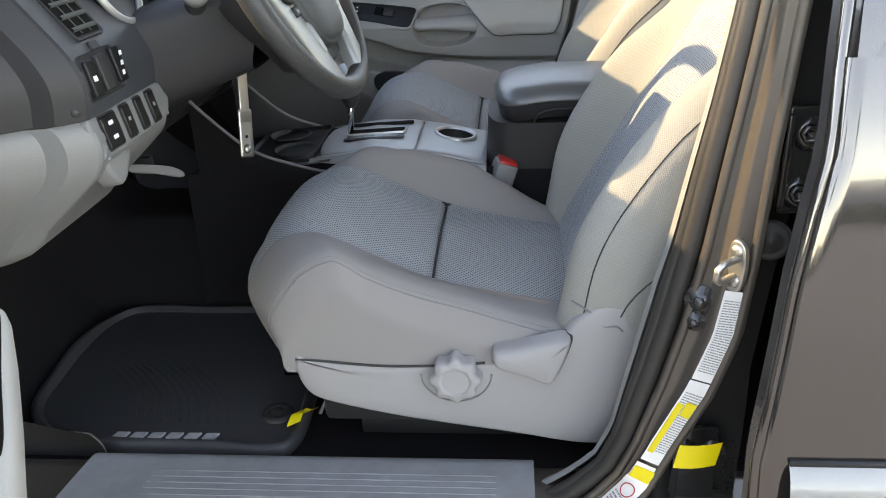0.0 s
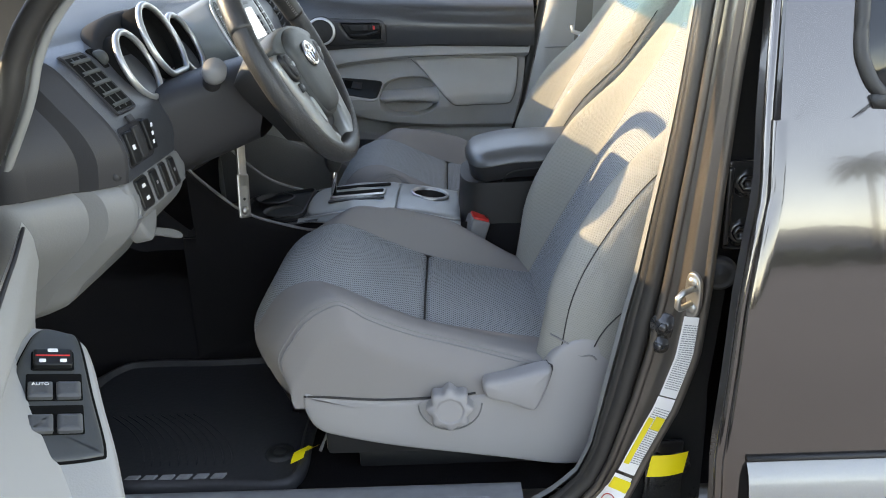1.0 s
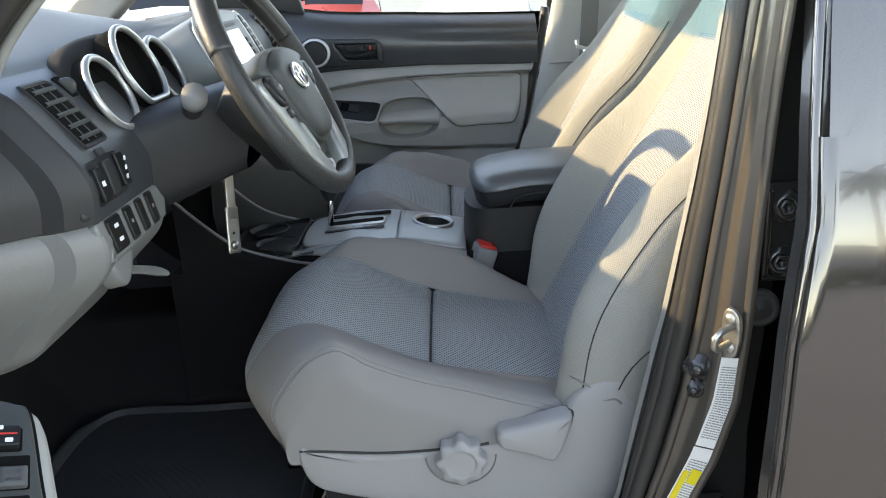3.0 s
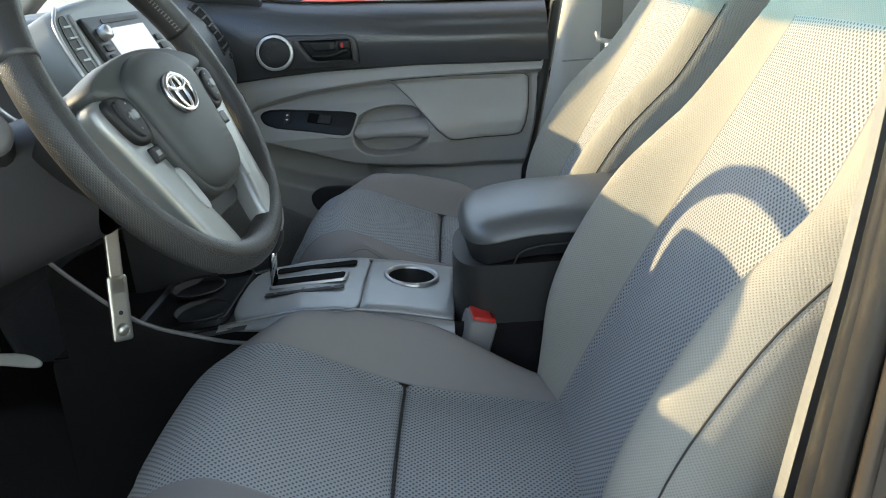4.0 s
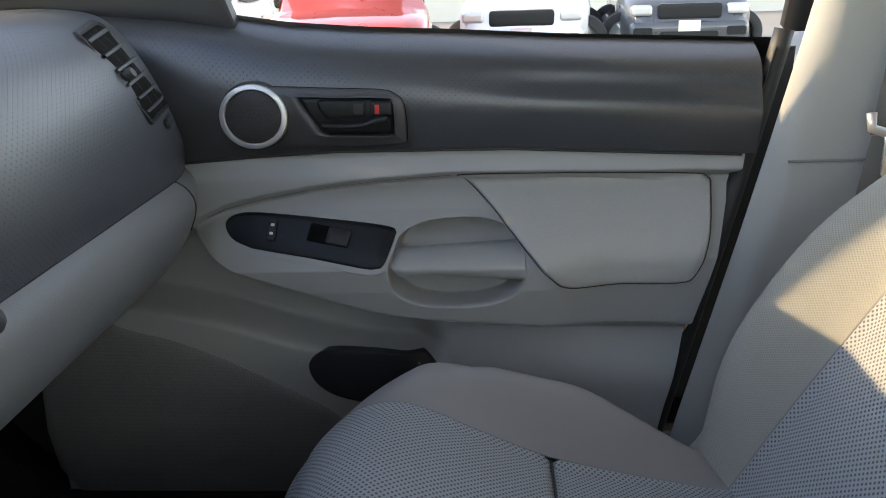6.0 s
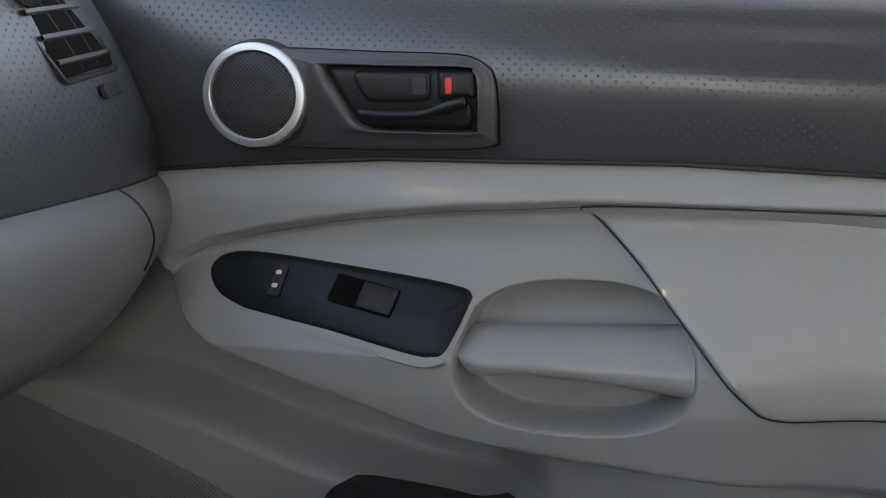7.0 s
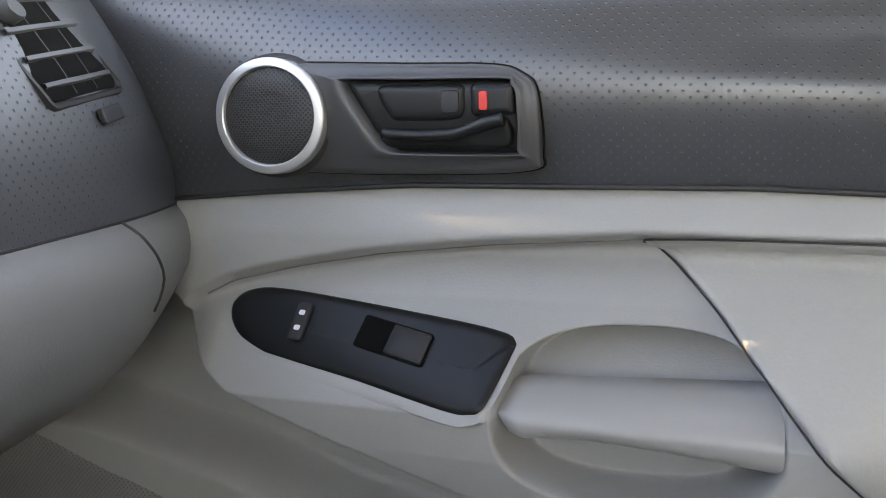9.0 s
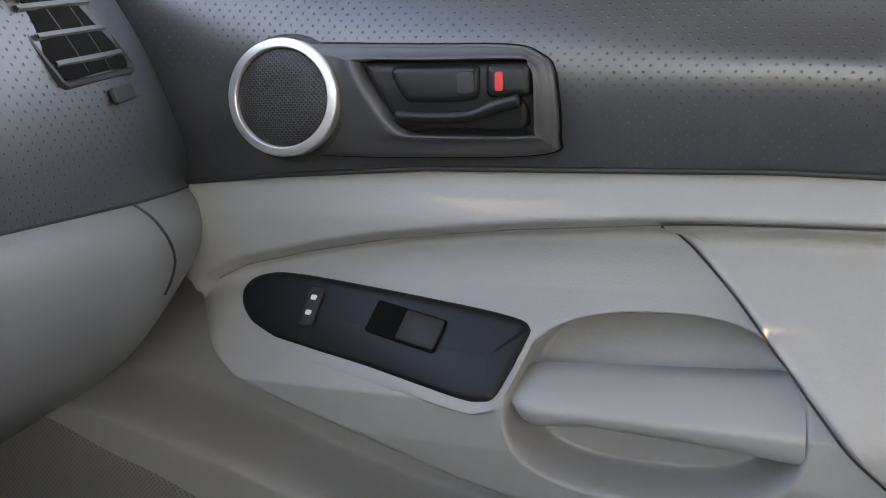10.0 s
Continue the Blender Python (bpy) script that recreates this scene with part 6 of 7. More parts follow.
lathe("mat_clip", [(0.0, 0.020), (0.010, 0.020), (0.013, 0.017), (0.014, 0.019), (0.024, 0.019), (0.027, 0.013)], Matrix.Translation((-0.205 + 0.4, -0.525 + 0.4, 0.004)), RUBBER, drv_mat, "black mat clip", n=32)
mat_thing("black rubber mat on the passenger floor", [(-0.12, 0.20), (-0.30, 0.19), (-0.60, 0.20), (-0.78, 0.26), (-0.80, 0.45), (-0.70, 0.60), (-0.50, 0.66), (-0.30, 0.67), (-0.12, 0.66)], (-0.4, 0.42, 0.0), (-0.25, 0.60))
tag = thing("yellow_tag", "small crumpled yellow tag under the seat", "tag", (-0.165, -0.545, 0.035))
sheet("tag_strip", [[Vector((0.012 * a + 0.018 * t, -0.03 + 0.055 * t + 0.004 * math.sin(9 * t), 0.012 * math.sin(5 * t) + 0.006 * a)) for a in (-1, 0, 1)] for t in np.linspace(0, 1, 9)], YELLOW, tag)
wire = thing("seat_wire", "thin grey wire under the driver seat", "wire", (-0.12, -0.53, 0.03))
tube("wire_run", [(-0.01, -0.01, 0.0), (0.0, 0.01, 0.02), (0.03, 0.0, 0.012), (0.06, 0.03, 0.03), (0.10, 0.06, 0.03)], 0.003, GREY_DARK, wire)


# ---- driver door opening: sill, pillar, rear door ----
sill = thing("door_sill", "grey ridged plastic sill plate, scuffed", "sill", (-0.1, -0.73, 0.09), kind="structure")


def sill_pt(x, t):
    """t runs from the inner to the outer edge."""
    y = -0.632 - 0.19 * t
    z = lerp_table(t, [(0, 0.012), (0.05, 0.028), (0.14, 0.038), (0.5, 0.046), (0.7, 0.050), (0.86, 0.048), (1, 0.015)])
    return Vector((x + 0.1, y + 0.73, z - 0.09))


SCUFF = surface("scuffed grey sill plastic", (0.27, 0.275, 0.28), 0.5, grain=60, bump=0.4, vary=0.35, stain=25, depth=0.0008)
sheet("sill_plate", [[sill_pt(x, t) for t in np.linspace(0, 1, 24)] for x in np.linspace(-0.455, 0.213, 40)], SCUFF, sill, "scuffed grey plastic sill plate")
for i in range(6):
    tube("ridge", [sill_pt(x, 0.34 + 0.075 * i) + Vector((0, 0, 0.0001)) for x in np.linspace(-0.34, 0.16, 20)], 0.0010, SCUFF, sill, n=5)
sheet("sill_body", [[sill_pt(x, t) - Vector((0, 0.004, 0.012)) for t in np.linspace(0.05, 1, 12)] + [Vector((x + 0.1, -0.84 + 0.73, -0.16 - 0.09))] for x in np.linspace(-0.8, 0.6, 10)], PAINT_DARK, sill, "body coloured rocker")
kick = thing("kick_panel", "light grey kick panel at the foot of the front pillar", "trim panel", (-0.6, -0.68, 0.2), kind="structure")
sheet("panel", [[Vector((x + 0.6, 0.065 * (1 - smooth_step(0.0, 0.14, u * lerp_table(x, [(-1.0, 0.09), (-0.75, 0.09), (-0.65, 0.09), (-0.55, 0.085), (-0.455, 0.065)]))) - 0.01, u * lerp_table(x, [(-1.0, 0.09), (-0.75, 0.09), (-0.65, 0.09), (-0.55, 0.085), (-0.455, 0.065)]) - 0.2 + 0.01)) for u in np.linspace(0.0, 1.0, 20)] for x in np.linspace(-1.0, -0.455, 20)], GREY, kick)
sheet("carpet_side", [[Vector((x + 0.6, 0.065 * (1 - smooth_step(0.0, 0.14, u * lerp_table(x, [(-1.0, 0.56), (-0.75, 0.50), (-0.65, 0.26), (-0.55, 0.12), (-0.455, 0.065)]))) - 0.014, u * lerp_table(x, [(-1.0, 0.56), (-0.75, 0.50), (-0.65, 0.26), (-0.55, 0.12), (-0.455, 0.065)]) - 0.2 + 0.01)) for u in np.linspace(0.0, 1.0, 20)] for x in np.linspace(-1.0, -0.455, 20)], CARPET, kick, "black carpeted side of the footwell")

TRIM_X = [(-0.02, 0.13), (0.0, 0.17), (0.04, 0.243), (0.083, 0.292), (0.132, 0.314), (0.225, 0.332), (0.347, 0.357), (0.411, 0.372), (0.495, 0.387), (0.576, 0.402), (0.66, 0.415), (0.80, 0.432), (1.0, 0.47), (1.2, 0.52)]
JAMB_X = [(-0.02, 0.33), (0.06, 0.352), (0.152, 0.390), (0.23, 0.426), (0.311, 0.450), (0.41, 0.458), (0.54, 0.463), (0.69, 0.472), (1.2, 0.52)]
REAR_X = [(-0.02, 0.436), (0.17, 0.438), (0.23, 0.436), (0.34, 0.446), (0.43, 0.454), (0.51, 0.467), (0.56, 0.477), (0.65, 0.481), (0.80, 0.493), (1.2, 0.535)]
bp = thing("door_pillar", "grey brown body pillar between the doors with seals and labels", "pillar", (0.4, -0.74, 0.3), kind="structure")


def pil(z, k):
    """A point of the pillar at height z: k from 0 (inner trim) to 1 (rear gap)."""
    x0, x1, x2 = lerp_table(z, TRIM_X), lerp_table(z, JAMB_X), lerp_table(z, REAR_X) + 0.05
    x = x0 + (x1 - x0) * k if k <= 1 else x1 + (x2 - x1) * (k - 1) / 0.4
    y = lerp_table(k, [(0, -0.690), (0.06, -0.700), (0.10, -0.712), (0.36, -0.716), (0.40, -0.735), (0.58, -0.742), (0.62, -0.752), (0.66, -0.758), (0.95, -0.760), (1.0, -0.742), (1.05, -0.70), (1.4, -0.70)])
    return Vector((x - 0.4, y + 0.74, z - 0.3))


zz = np.linspace(-0.02, 1.2, 70)


def pil_strip(nm, k0, k1, n, mat, lab):
    return sheet(nm, [[pil(z, k) for k in np.linspace(k0, k1, n)] for z in zz], mat, bp, lab, flip=True)


sheet("inner_trim", [[pil(z, 0.0) + Vector((0.05, 0.03, 0)), pil(z, 0.0) + Vector((0.012, 0.012, 0)), pil(z, 0.0) + Vector((0.002, 0.003, 0))] + [pil(z, k) for k in (0.0, 0.02, 0.045)] for z in zz], GREY_PILLAR, bp, "light grey inner trim edge", flip=True)
pil_strip("jamb", 0.30, 1.02, 34, PAINT_DARK, "body coloured door jamb")
pil_strip("gap", 1.02, 1.4, 10, BLACK_METAL, "black gap before the rear door")
tube("inner_seal", [pil(z, 0.12) - Vector((0, 0.002, 0)) for z in zz], 0.008, SEAL, bp, "black rubber seal", n=10)
tube("door_seal", [pil(z, 0.245) - Vector((0, 0.005, 0)) for z in zz], 0.0125, SEAL, bp, "black rubber door seal", n=12)
tube("flange", [pil(z, 0.41) for z in zz], 0.006, PAINT_DARK, bp, "body coloured flange", n=8)
tube("rear_flange", [pil(z, 0.96) - Vector((0, 0.002, 0)) for z in zz], 0.007, PAINT_DARK, bp, "body coloured rear flange", n=8)


def on_pillar(z, k, lift=0.0):
    o = pil(z, k)
    du = (pil(z, k + 0.02) - pil(z, k - 0.02)).normalized()
    dv = (pil(z + 0.01, k) - pil(z - 0.01, k)).normalized()
    n = du.cross(dv).normalized()
    if n.y > 0:
        n = -n
    x = dv.cross(n)
    return Matrix.Translation(o + n * lift) @ Matrix((x, dv, n)).transposed().to_4x4()


# striker and bolts
STK = 0.72
st = thing("door_striker", "zinc plated door striker loop on the pillar", "striker", (0.437, -0.772, 0.405))
sm2 = facing((0.0, 0.012, 0), (-0.78, -0.62, 0.0))
slab("base_plate", [(p * STK, q * STK) for p, q in spline([(-0.014, -0.038), (0.010, -0.040), (0.018, -0.01), (0.016, 0.03), (0.0, 0.045), (-0.014, 0.030)], 5)], on(sm2), edge(0.006, 0.002), STEEL, st, "zinc plated base plate")
tube("loop", [sm2 @ Vector(p) for p in ((0.004, 0.012, 0), (0.004, 0.012, 0.030), (0.002, 0.006, 0.038), (0.002, -0.006, 0.038), (0.0, -0.012, 0.030), (0.0, -0.012, 0))], 0.0045, STEEL, st, "steel loop", n=10)
for dz_ in (0.019, -0.018):
    lathe("screw", [(0.0, 0.009), (0.006, 0.009), (0.008, 0.006)], sm2 @ Matrix.Translation((0, dz_, 0)), STEEL, st, n=16)
for z, k, r in ((0.350, 0.50, 0.013), (0.322, 0.50, 0.009)):
    m = on_pillar(z, k, 0.001)
    b = lathe("bolt_washer", [(r * 1.5, 0), (r * 1.4, 0.003), (r, 0.004), (r * 0.9, 0.008), (0, 0.009)], m, BLACK_METAL, bp, "black bolt", n=24)
    lathe("bolt_head", [(r * 0.6, 0.006), (r * 0.55, 0.012), (0, 0.012)], m, BLACK_METAL, b, n=6)


def sticker(nm, lab, z0, z1, ks, w, mat=None):
    s = thing(nm, lab, "sticker", (0, 0, 0))
    base = Matrix.Translation((0.4, -0.74, 0.3))
    rows = []
    for z in np.linspace(z0, z1, 10):
        m = base @ on_pillar(z, ks[0] + (ks[1] - ks[0]) * (z - z0) / (z1 - z0), 0.0025)
        rows.append([m @ Vector((w * u, 0, 0)) for u in np.linspace(-0.5, 0.5, 4)])
    sheet("paper", rows, mat or WHITE, s, flip=True)

    def at(a, b, h):
        m = base @ on_pillar((z0 + z1) / 2 + b, ks[0] + (ks[1] - ks[0]) * (0.5 + b / (z1 - z0)), 0.0032)
        return m @ Vector((a, 0, h))
    return s, at


s, at = sticker("pillar_label", "white printed tyre label on the door jamb", 0.250, 0.372, (0.78, 0.82), 0.025)
text_bars("print", 0.020, 0.10, at, INK, s, 30, 2)
s, at = sticker("warning_label", "white and yellow warning label on the door jamb", 0.125, 0.248, (0.70, 0.78), 0.027)
text_bars("print", 0.022, 0.09, at, INK, s, 26, 3)
slab("yellow_field", [(a - 0.008, b) for a, b in rounded(0.008, 0.075, 0.001, 2)], lambda a, b, h: at(a, b - 0.01, h), [(0, 0), (0.0003, 0.0006)], YELLOW, s)
slab("yellow_field", rounded(0.013, 0.020, 0.001, 2), lambda a, b, h: at(a + 0.004, b + 0.022, h), [(0, 0), (0.0003, 0.0007)], YELLOW, s)
s, at = sticker("caution_label", "yellow and white caution label low on the jamb", 0.035, 0.120, (0.62, 0.70), 0.030)
slab("yellow_field", rounded(0.028, 0.018, 0.001, 2), lambda a, b, h: at(a, b + 0.028, h), [(0, 0), (0.0003, 0.0006)], YELLOW, s)
tube("red_ring", [at(0.009 * math.cos(q), 0.009 * math.sin(q), 0.0008) for q in np.linspace(0, 2 * math.pi, 24, endpoint=False)], 0.0008, RED, s, closed=True, n=5)
text_bars("print", 0.022, 0.025, lambda a, b, h: at(a, b - 0.022, h), INK, s, 5, 4)
yt = thing("yellow_sticker", "loose yellow paper tag hanging on the jamb", "tag", (0.411, -0.768, 0.141))
sheet("paper", [[Vector((-0.026 + 0.052 * u + 0.006 * v, -0.004 * math.sin(3 * u), -0.018 + 0.036 * v + 0.006 * u)) for u in np.linspace(0, 1, 6)] for v in np.linspace(0, 1, 4)], YELLOW, yt)

# hinges in the gap
def hinge(x, z, bolts):
    h = thing("rear_door_hinge", "black rear door hinge with hexagon bolts", "hinge", (x, -0.785, z), "rear door hinges")
    box("leaf", (0.058, 0.012, 0.125), pose(0.0, 0.072, 0), BLACK_METAL, h, bevel=0.004, seg=3)
    box("leaf_rib", (0.010, 0.016, 0.11), pose(-0.026, 0.068, 0), BLACK_METAL, h, bevel=0.004, seg=3)
    for dx_, dz_ in bolts:
        m = facing((dx_, 0.066, dz_), (-0.25, -1, 0.1))
        b = lathe("bolt", [(0.021, -0.002), (0.020, 0.002), (0.016, 0.003), (0.015, 0.0055), (0.011, 0.006)], m, BLACK_METAL, h, "black bolt", n=24)
        lathe("bolt_head", [(0.0115, 0.004), (0.011, 0.011), (0.008, 0.0125), (0.006, 0.012), (0.005, 0.009), (0.0, 0.008)], m, BLACK_METAL, b, n=6)
    return h


hinge(0.512, 0.512, ((-0.004, 0.033), (-0.007, -0.036)))
hinge(0.424, 0.085, ((-0.018, 0.026), (0.018, 0.024)))
plug = thing("grommet", "round dark rubber grommet in the door gap", "grommet", (0.476, -0.735, 0.425))
lathe("cap", [(0.024, 0.0), (0.023, 0.006), (0.018, 0.008), (0.016, 0.006), (0.012, 0.010), (0.0, 0.014)], facing((0, 0, 0), (-0.2, -1, 0.1)), RUBBER, plug, n=28)

rear = thing("rear_door", "closed grey brown metallic rear door with dark window", "car door", (0.9, -0.86, 0.3), kind="structure")


def skin_y(z):
    return -0.895 + 0.257 * max(0.0, min(z, 0.62) - 0.12) ** 2 + 0.257 * max(0.0, z - 0.62) + 0.10 * max(0.0, -z) ** 2


def skin(x, z, o=0.0):
    return Vector((x - 0.9, skin_y(z) + 0.86 - o, z - 0.3))


rows = [[skin(lerp_table(z, REAR_X) + 0.014 - 0.006 * max(0, 1 - j), z, -0.02 * max(0, 1 - j) ** 2 if j < 1 else 0) for j in (0, 0.3, 0.6, 1)] + [skin(lerp_table(z, REAR_X) + 0.014 + (1.32 - lerp_table(z, REAR_X)) * j, z) for j in np.linspace(0.02, 1, 20)] for z in np.linspace(-0.14, 0.648, 64)]
sheet("outer_skin", rows, PAINT, rear, "glossy grey brown metallic skin")
# This edge is body coloured; black paints in the shade of the door gap.
rows = [[skin(lerp_table(z, REAR_X) + 0.008 + 0.02 * (1 - k), z, -0.02 - 0.025 * k) for k in (0, 0.3, 1)] for z in np.linspace(-0.14, 0.9, 30)]
sheet("door_edge", rows, BLACK_METAL, rear, "body coloured door edge, blackened for the shade in the gap")
tube("edge_roll", [skin(lerp_table(z, REAR_X) + 0.010, z, -0.012) for z in np.linspace(-0.14, 0.9, 40)], 0.007, PAINT, rear, "rolled door edge", n=8)
rows = [[skin(x, z, 0.018 * max(0.0, math.sin(math.pi * (z - 0.11) / 0.124)) ** 0.6 + 0.002) for z in np.linspace(0.11, 0.234, 10)] for x in np.linspace(0.475, 1.3, 8)]
tube("moulding_gap", [skin(x, 0.238, 0.002) for x in (0.475, 0.8, 1.3)], 0.004, RUBBER, rear, n=6)
sheet("side_moulding", rows, MOULDING, rear, "silver grey side moulding", flip=True)
# window frame: body colour round a dark pane
wo = spline([(0.592, 0.74), (0.598, 0.70), (0.618, 0.672), (0.66, 0.662), (1.2, 0.655), (1.25, 0.70), (1.15, 1.10), (1.05, 1.14), (0.70, 1.14), (0.645, 1.05), (0.603, 0.85)], 6)


def upper_at(a, b, h):
    return Vector((a - 0.9, -0.8308 + 0.257 * (b - 0.62) + 0.86 - h, b - 0.3))


fr_rows = []
c = np.array([0.9, 0.88])
for k in (1.0, 1.06, 1.12):
    fr_rows.append([upper_at(*(c + (p - c) * k), -0.0015) for p in wo] + [upper_at(*(c + (wo[0] - c) * k), -0.0015)])
outer = [upper_at(min(1.34, max(lerp_table(max(0.6, p[1]), REAR_X) + 0.012, (c + (p - c) * 1.9)[0])), min(1.22, max(0.616, (c + (p - c) * 1.9)[1])), -0.0015) for p in wo]
fr_rows.append(outer + [outer[0]])
sheet("window_surround", fr_rows, PAINT, rear, "body coloured window surround")
slab("pane", wo, upper_at, [(0, -0.004), (0.001, -0.003)], DARK_GLASS, rear, "dark tinted window pane")
tube("window_seal", [upper_at(p[0], p[1], 0.0) for p in wo], 0.008, RUBBER, rear, "black window rubber", closed=True, n=8)

# ---- far side: pillar, belt, rear side wall ----
fk = thing("kick_panel_far", "dark kick panel beside the passenger footwell", "trim panel", (-0.75, 0.80, 0.3), kind="structure")
sheet("panel", [[Vector((x + 0.75, 0.012 - 0.03 * smooth_step(-0.6, -0.9, x), z - 0.3)) for x in np.linspace(-1.08, -0.52, 10)] for z in np.linspace(-0.05, 0.74, 12)], BLACK, fk, "black moulded panel", flip=False)

fp = thing("pillar_far", "light grey trimmed pillar behind the passenger door", "pillar", (0.5, 0.74, 0.6), kind="structure")
rows = [[Vector((edge_x(min(z, 0.8)) + 0.02 + (0.05 * max(0, z - 0.8)) + w - 0.5, 0.735 + 0.025 * smooth_step(0.02, 0.0, w) - 0.055 * max(0, z - 0.75) - 0.74, z - 0.6)) for w in np.linspace(0, 0.22, 12)] for z in np.linspace(0.0, 1.2, 30)]
sheet("pillar_trim", rows, GREY, fp, "light grey moulded pillar trim", flip=True)
tube("trim_joint", [Vector((edge_x(0.565) + 0.02 + w - 0.5, 0.732 - 0.74, 0.565 - 0.6)) for w in np.linspace(0.02, 0.2, 6)], 0.002, GREY_DARK, fp, n=6)
bl = thing("seat_belt", "grey seat belt with chrome tongue on the far pillar", "seat belt", (0.50, 0.70, 0.60))
rows = [[Vector((0.02 + 0.024 * u + 0.03 * t, 0.012 - 0.035 * t, 0.55 * t)) for u in (-1, 0, 1)] for t in np.linspace(0, 1, 8)]
sheet("webbing", rows, WEBBING, bl, "grey woven webbing", flip=True)
rows = [[Vector((0.02 + 0.024 * u - 0.06 * t, 0.008 + 0.008 * t, -0.5 * t)) for u in (-1, 0, 1)] for t in np.linspace(0, 1, 8)]
sheet("webbing", rows, WEBBING, bl, flip=True)
tube("guide", [(-0.014, -0.006, 0.030), (-0.012, -0.008, 0.012), (0.012, -0.010, 0.004), (0.046, -0.010, 0.006), (0.056, -0.008, 0.016)], 0.006, SILVER, bl, "chrome belt guide", n=10)
slab("tongue", rounded(0.022, 0.05, 0.004), on(facing((0.012, -0.014, -0.02), (-0.2, -1, 0.1))), edge(0.003, 0.001), CHROME, bl, "chrome belt tongue")
for sg, nm in ((1, "wall_far"), (-1, "wall_near")):
    w = thing(nm, "grey inner side of the rear cab", "wall", (0.95, sg * 0.78, 0.3), kind="structure")
    box("side_lower", (0.70, 0.05, 0.86), pose(0.0, sg * 0.0, -0.04), GREY, w, bevel=0.01)
    if sg > 0:
        g = sheet("pane", [[(x, 0.04 - 0.15 * k, 0.39 + 0.52 * k) for x in (-0.28, 0.34)] for k in (0, 1)], GLASS, w)
        g.visible_shadow = False
        rows = [[Vector((x - 0.02, 0.11, z)) for x in np.linspace(-0.45, 0.38, 4)] for z in (-0.43, 0.38)]
        sheet("outer_skin", rows, PAINT, w)
bench = thing("rear_bench", "grey cloth rear bench", "car seat", (1.0, 0, 0.1))
box("cushion", (0.42, 1.30, 0.16), pose(-0.02, 0, 0.16), FABRIC, bench, bevel=0.05, seg=4)
box("backrest", (0.14, 1.30, 0.58), pose(0.19, 0, 0.50, 0, 12, 0), FABRIC, bench, bevel=0.05, seg=4)


# ---- outside, seen through the far window ----
CAR_RED = surface("bright orange red paint", (0.48, 0.035, 0.010), 0.3, coat=1.0, vary=0.04)
CAR_WHITE = surface("white car paint", (0.78, 0.78, 0.78), 0.3, coat=1.0, vary=0.03)
CAR_GREY = surface("dark grey car paint", (0.05, 0.055, 0.06), 0.3, coat=1.0, vary=0.05)
TYRE = surface("tyre rubber", (0.025, 0.025, 0.025), 0.8)
PALE = surface("pale tag", (0.70, 0.55, 0.55), 0.5)


def wheel_at(parent, x, y, r, sidey):
    m = facing((x, y, r), (0, sidey, 0))
    t = lathe("tyre", [(r * 0.62, -0.1), (r * 0.95, -0.11), (r, -0.08), (r, 0.08), (r * 0.95, 0.11), (r * 0.64, 0.10)], m, TYRE, parent, n=36)
    lathe("rim", [(r * 0.64, 0.09), (r * 0.58, 0.06), (r * 0.15, 0.075), (0, 0.08)], m, SILVER_DARK, t, n=36)
    for i in range(6):
        a = math.pi / 3 * i
        box("spoke", (r * 0.5, r * 0.12, 0.03), m @ pose(0, 0, 0.075, 0, 0, 60 * i) @ Matrix.Translation((r * 0.33, 0, 0)), SILVER, t, bevel=0.01)


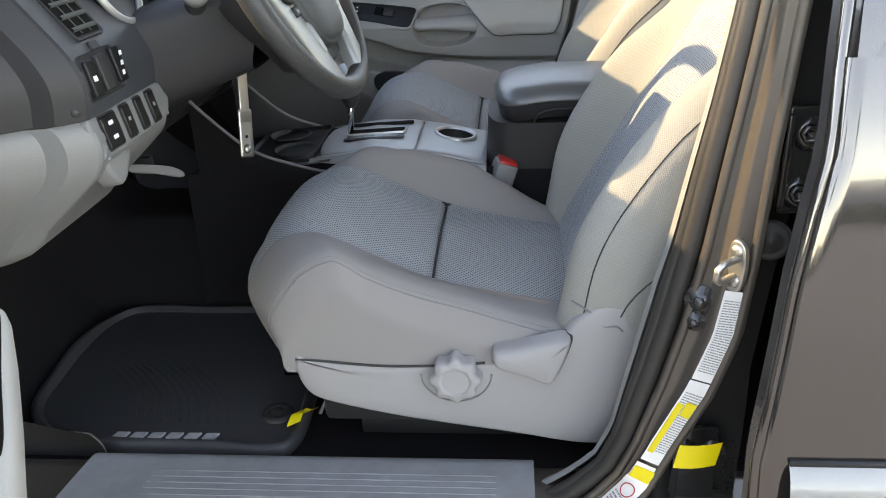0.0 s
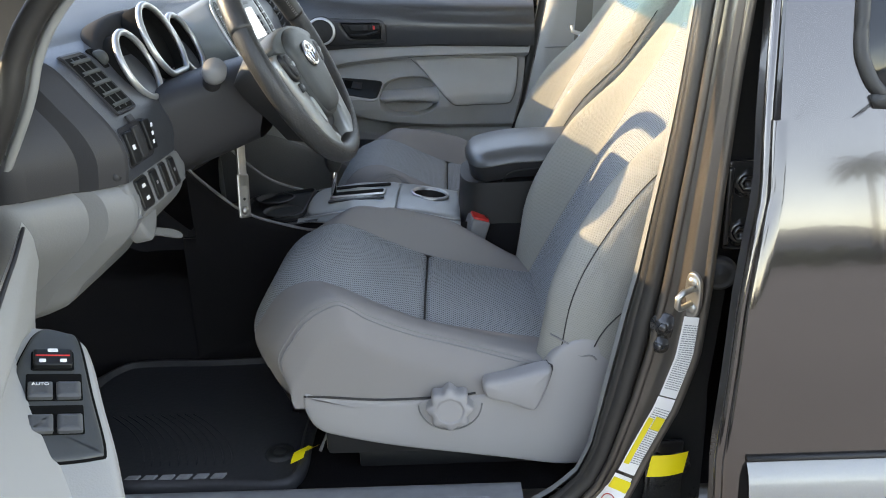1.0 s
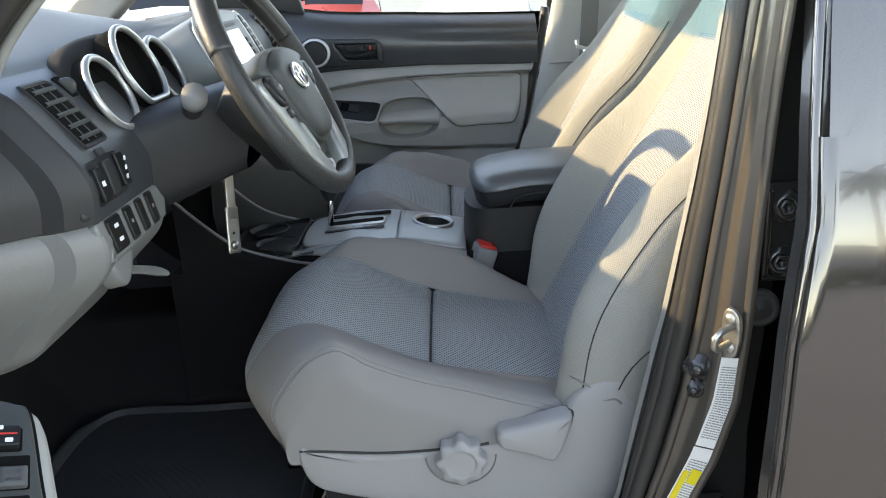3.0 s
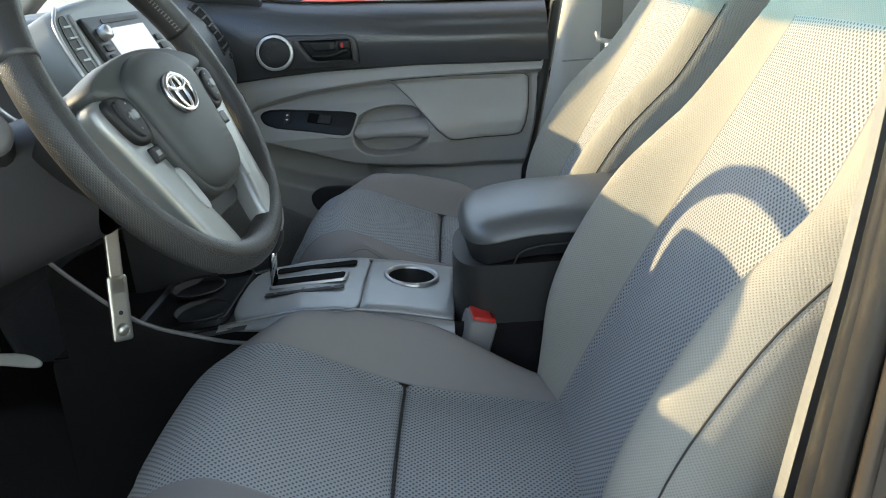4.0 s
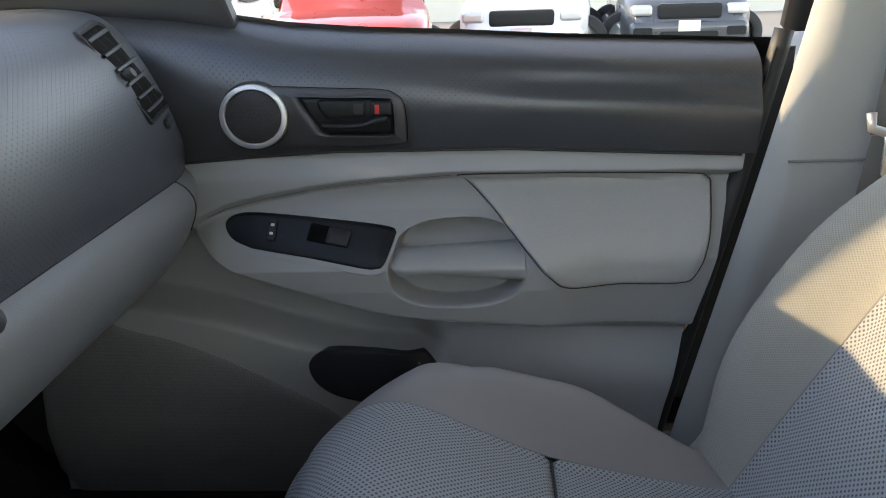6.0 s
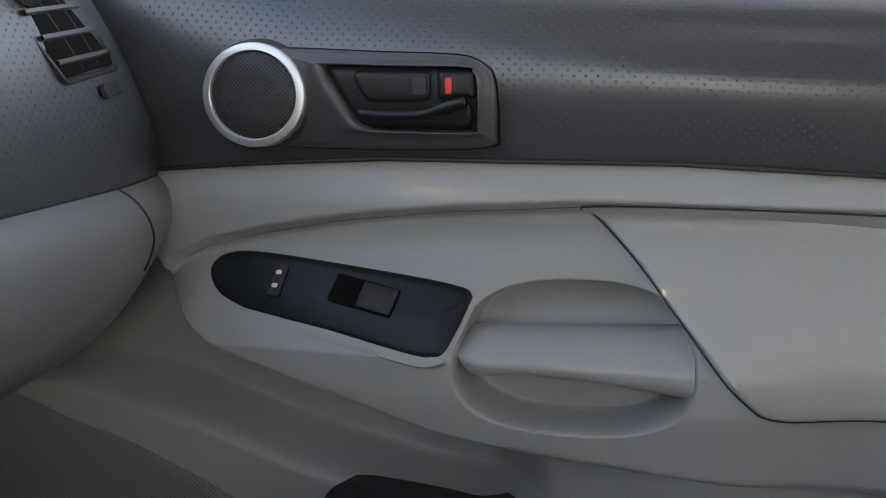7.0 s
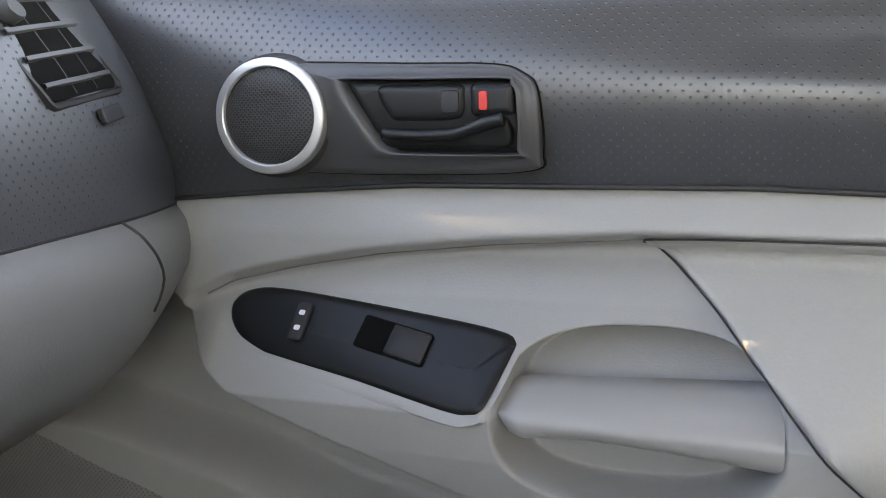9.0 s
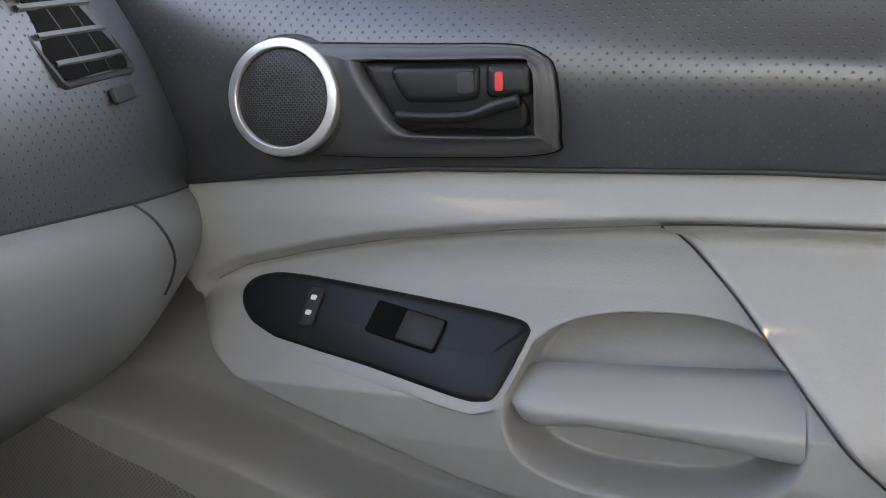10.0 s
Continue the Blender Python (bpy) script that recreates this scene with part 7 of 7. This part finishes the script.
def parked(name, label, x, y, paint, length, width, hood_h, roof_h, turn, plate):
    """A parked car, its nose along local -y."""
    c = thing(name, label, "parked car", (x, y, -0.64), "cars in the lot")
    rows = []
    st_ = [(-0.5, 0.42, 0.60), (-0.485, 0.40, hood_h * 0.80), (-0.44, 0.46, hood_h * 0.94), (-0.22, 0.49, hood_h), (-0.15, 0.49, hood_h + 0.05), (-0.02, 0.46, roof_h * 0.97), (0.1, 0.45, roof_h), (0.33, 0.45, roof_h * 0.97), (0.44, 0.47, hood_h + 0.15), (0.49, 0.46, hood_h), (0.5, 0.42, 0.62)]
    for l, w, top_ in st_:
        yy, ww = l * length, w * width
        body_h = min(top_, hood_h + 0.06)
        rows.append([(-ww, yy, 0.28), (-ww * 1.06, yy, 0.45), (-ww * 1.06, yy, body_h * 0.82), (-ww, yy, body_h * 0.97), (-ww * 0.78, yy, top_), (0, yy, top_ + 0.02), (ww * 0.78, yy, top_), (ww, yy, body_h * 0.97), (ww * 1.06, yy, body_h * 0.82), (ww * 1.06, yy, 0.45), (ww, yy, 0.28)])
    sheet("body", rows, paint, c, flip=True)
    fm = facing((0, -0.485 * length, 0.0), (0, -1, 0))
    bmp = slab("front_bumper", [(a, b + 0.44) for a, b in rounded(width * 0.92, 0.36, 0.10, 5)], on(fm), [(0, -0.10), (0, 0.05), (0.03, 0.09), (0.08, 0.11)], paint, c, "painted bumper")
    slab("grille", [(a, b + 0.76) for a, b in rounded(width * 0.50, 0.24, 0.06, 5)], on(fm), [(0, -0.02), (0.01, 0.06), (0.03, 0.065)], BLACK_GLOSS, c, "black grille")
    slab("lower_grille", [(a, b + 0.40) for a, b in rounded(width * 0.46, 0.16, 0.04, 4)], on(fm), [(0, 0.09), (0.01, 0.12)], BLACK_GLOSS, bmp)
    for sg in (-1, 1):
        slab("headlight", [(a + sg * width * 0.37, b + 0.78) for a, b in rounded(width * 0.17, 0.16, 0.05, 4)], on(fm), [(0, -0.05), (0.01, 0.05), (0.03, 0.06)], SILVER, c, "clear headlight")
        slab("fog_lamp_well", [(a + sg * width * 0.36, b + 0.47) for a, b in rounded(width * 0.16, 0.15, 0.04, 4)], on(fm), [(0, 0.05), (0.01, 0.115)], BLACK_GLOSS, bmp)
        for l in (-0.31, 0.30):
            wheel_at(c, sg * width * 0.47, l * length, 0.37, sg)
        slab("side_window", [(a * sg, b) for a, b in spline([(-0.02 * length, hood_h + 0.08), (0.04 * length, roof_h - 0.10), (0.30 * length, roof_h - 0.10), (0.38 * length, hood_h + 0.08)], 4)], lambda a, b, h, sg=sg: Vector((sg * (0.50 * width * 0.95 - 0.30 * (b - hood_h) * 0.35 + h), a * sg, b)), [(0, 0.0), (0.01, 0.012)], DARK_GLASS, c, "dark side window")
    slab("front_plate", [(a, b + 0.55) for a, b in rounded(0.32, 0.16, 0.01, 2)], on(fm), [(0, 0.11), (0.002, 0.125)], plate, c, "pale front tag")
    slab("windshield", [(a, b) for a, b in rounded(width * 0.72, 0.62, 0.08, 4)], on(facing((0, -0.085 * length, (hood_h + roof_h) / 2 + 0.04), (0, -0.8, 0.62))), [(0, -0.01), (0.01, 0.02)], DARK_GLASS, c, "dark windshield")
    c.rotation_euler = (0, 0, radians(turn))
    return c


parked("red_car", "bright orange red car parked across the lot", -1.75, 10.6, CAR_RED, 4.7, 2.0, 1.02, 1.6, 4, WHITE)
parked("white_car", "white car parked nose out across the lot", 0.75, 14.6, CAR_WHITE, 4.8, 1.95, 1.05, 1.65, -6, PALE)
parked("grey_car", "dark grey car parked beside the white one", 3.2, 15.0, CAR_GREY, 4.7, 1.9, 1.0, 1.6, -4, WHITE)
parked("white_car", "second white car parked farther along the lot", -5.6, 15.8, CAR_WHITE, 4.7, 1.9, 1.0, 1.55, 0, WHITE)
fence = thing("backdrop_wall", "pale low building wall beyond the lot", "wall", (0, 26, -0.64), kind="structure")
PALE_WALL = surface("pale stucco", (0.55, 0.52, 0.46), 0.9, grain=20, bump=0.3, stain=0.3)
box("wall_face", (80, 0.4, 4.5), pose(0, 0, 2.25), PALE_WALL, fence, bevel=0)


# ---- palms across the lot, mirrored in the paint, and an added hedge darkening that horizon ----
rng = random.Random(11)
verts, faces = [], []
for i in range(420):
    cx, cy = rng.uniform(-45, 60), rng.uniform(-48, -40)
    tall = 1.3 + 0.5 * math.sin(cx * 0.21) + 0.4 * math.sin(cx * 0.67 + 1)
    cz, r = -0.4 + rng.random() * max(0.6, tall), rng.uniform(0.4, 0.8)
    k = len(verts)
    for a in range(5):
        for b in range(8):
            th, ph = math.pi * (a + 0.5) / 5, 2 * math.pi * b / 8
            q = r * rng.uniform(0.7, 1.25)
            verts.append((cx + q * math.sin(th) * math.cos(ph), cy + q * math.sin(th) * math.sin(ph), cz + q * math.cos(th)))
    for a in range(4):
        for b in range(8):
            faces.append((k + a * 8 + b, k + a * 8 + (b + 1) % 8, k + (a + 1) * 8 + (b + 1) % 8, k + (a + 1) * 8 + b))
trees = mesh_object("hedge_row", verts, faces, LEAF, smooth=False)
tagged(trees, "low dark green hedge, unseen, added to darken the mirrored horizon", "hedge", kind="stuff")


def palm(x, y, h):
    p = thing("palm_tree", "tall palm tree beyond the lot", "palm tree", (x, y, -0.64), "palms beyond the lot")
    tube("trunk", [(0, 0, 0), (0.1, 0, h * 0.5), (0.0, 0.1, h)], [0.26, 0.2, 0.17], CARPET, p, "brown palm trunk", n=8)
    vs, fs = [], []
    for i in range(34):
        a, el = rng.uniform(0, 2 * math.pi), rng.uniform(-0.9, 1.1)
        for j in range(6):
            t = j / 5
            out, up = 2.2 * t, 2.2 * t * math.sin(el) * 0.8 - 1.3 * t * t
            for s_ in (-1, 1):
                w = 0.28 * math.sin(math.pi * min(1, 0.12 + t * 0.85))
                vs.append((out * math.cos(a) - s_ * w * math.sin(a), out * math.sin(a) + s_ * w * math.cos(a), h + up))
        k = len(vs) - 12
        fs += [(k + 2 * j, k + 2 * j + 1, k + 2 * j + 3, k + 2 * j + 2) for j in range(5)]
    mesh_object("crown", vs, fs, LEAF, p, "green palm fronds", smooth=False)


for px_, py_, ph_ in ((9.5, -38, 9.0), (22, -42, 10.5), (-14, -40, 9.5)):
    palm(px_, py_, ph_)

# ---- unseen hills, added to cover the bright horizon mirrored in the paint ----
HILL = surface("hazy blue grey hills", (0.17, 0.19, 0.22), 0.95, grain=0.05, bump=0.2, vary=0.15, stain=0.01, spec=0.1)
rows = []
for k in np.linspace(0, 1, 6):
    rows.append([(x, -330 - 60 * k, -0.64 + math.sin(0.5 * math.pi * k) * (20 + 5 * math.sin(x * 0.013) + 4 * math.sin(x * 0.041 + 1) + 2 * math.sin(x * 0.11))) for x in np.linspace(-390, 390, 90)])
hills = sheet("backdrop_hills", rows, HILL)
tagged(hills, "added blue grey hills that cover the mirrored horizon glow", "hills", kind="structure")
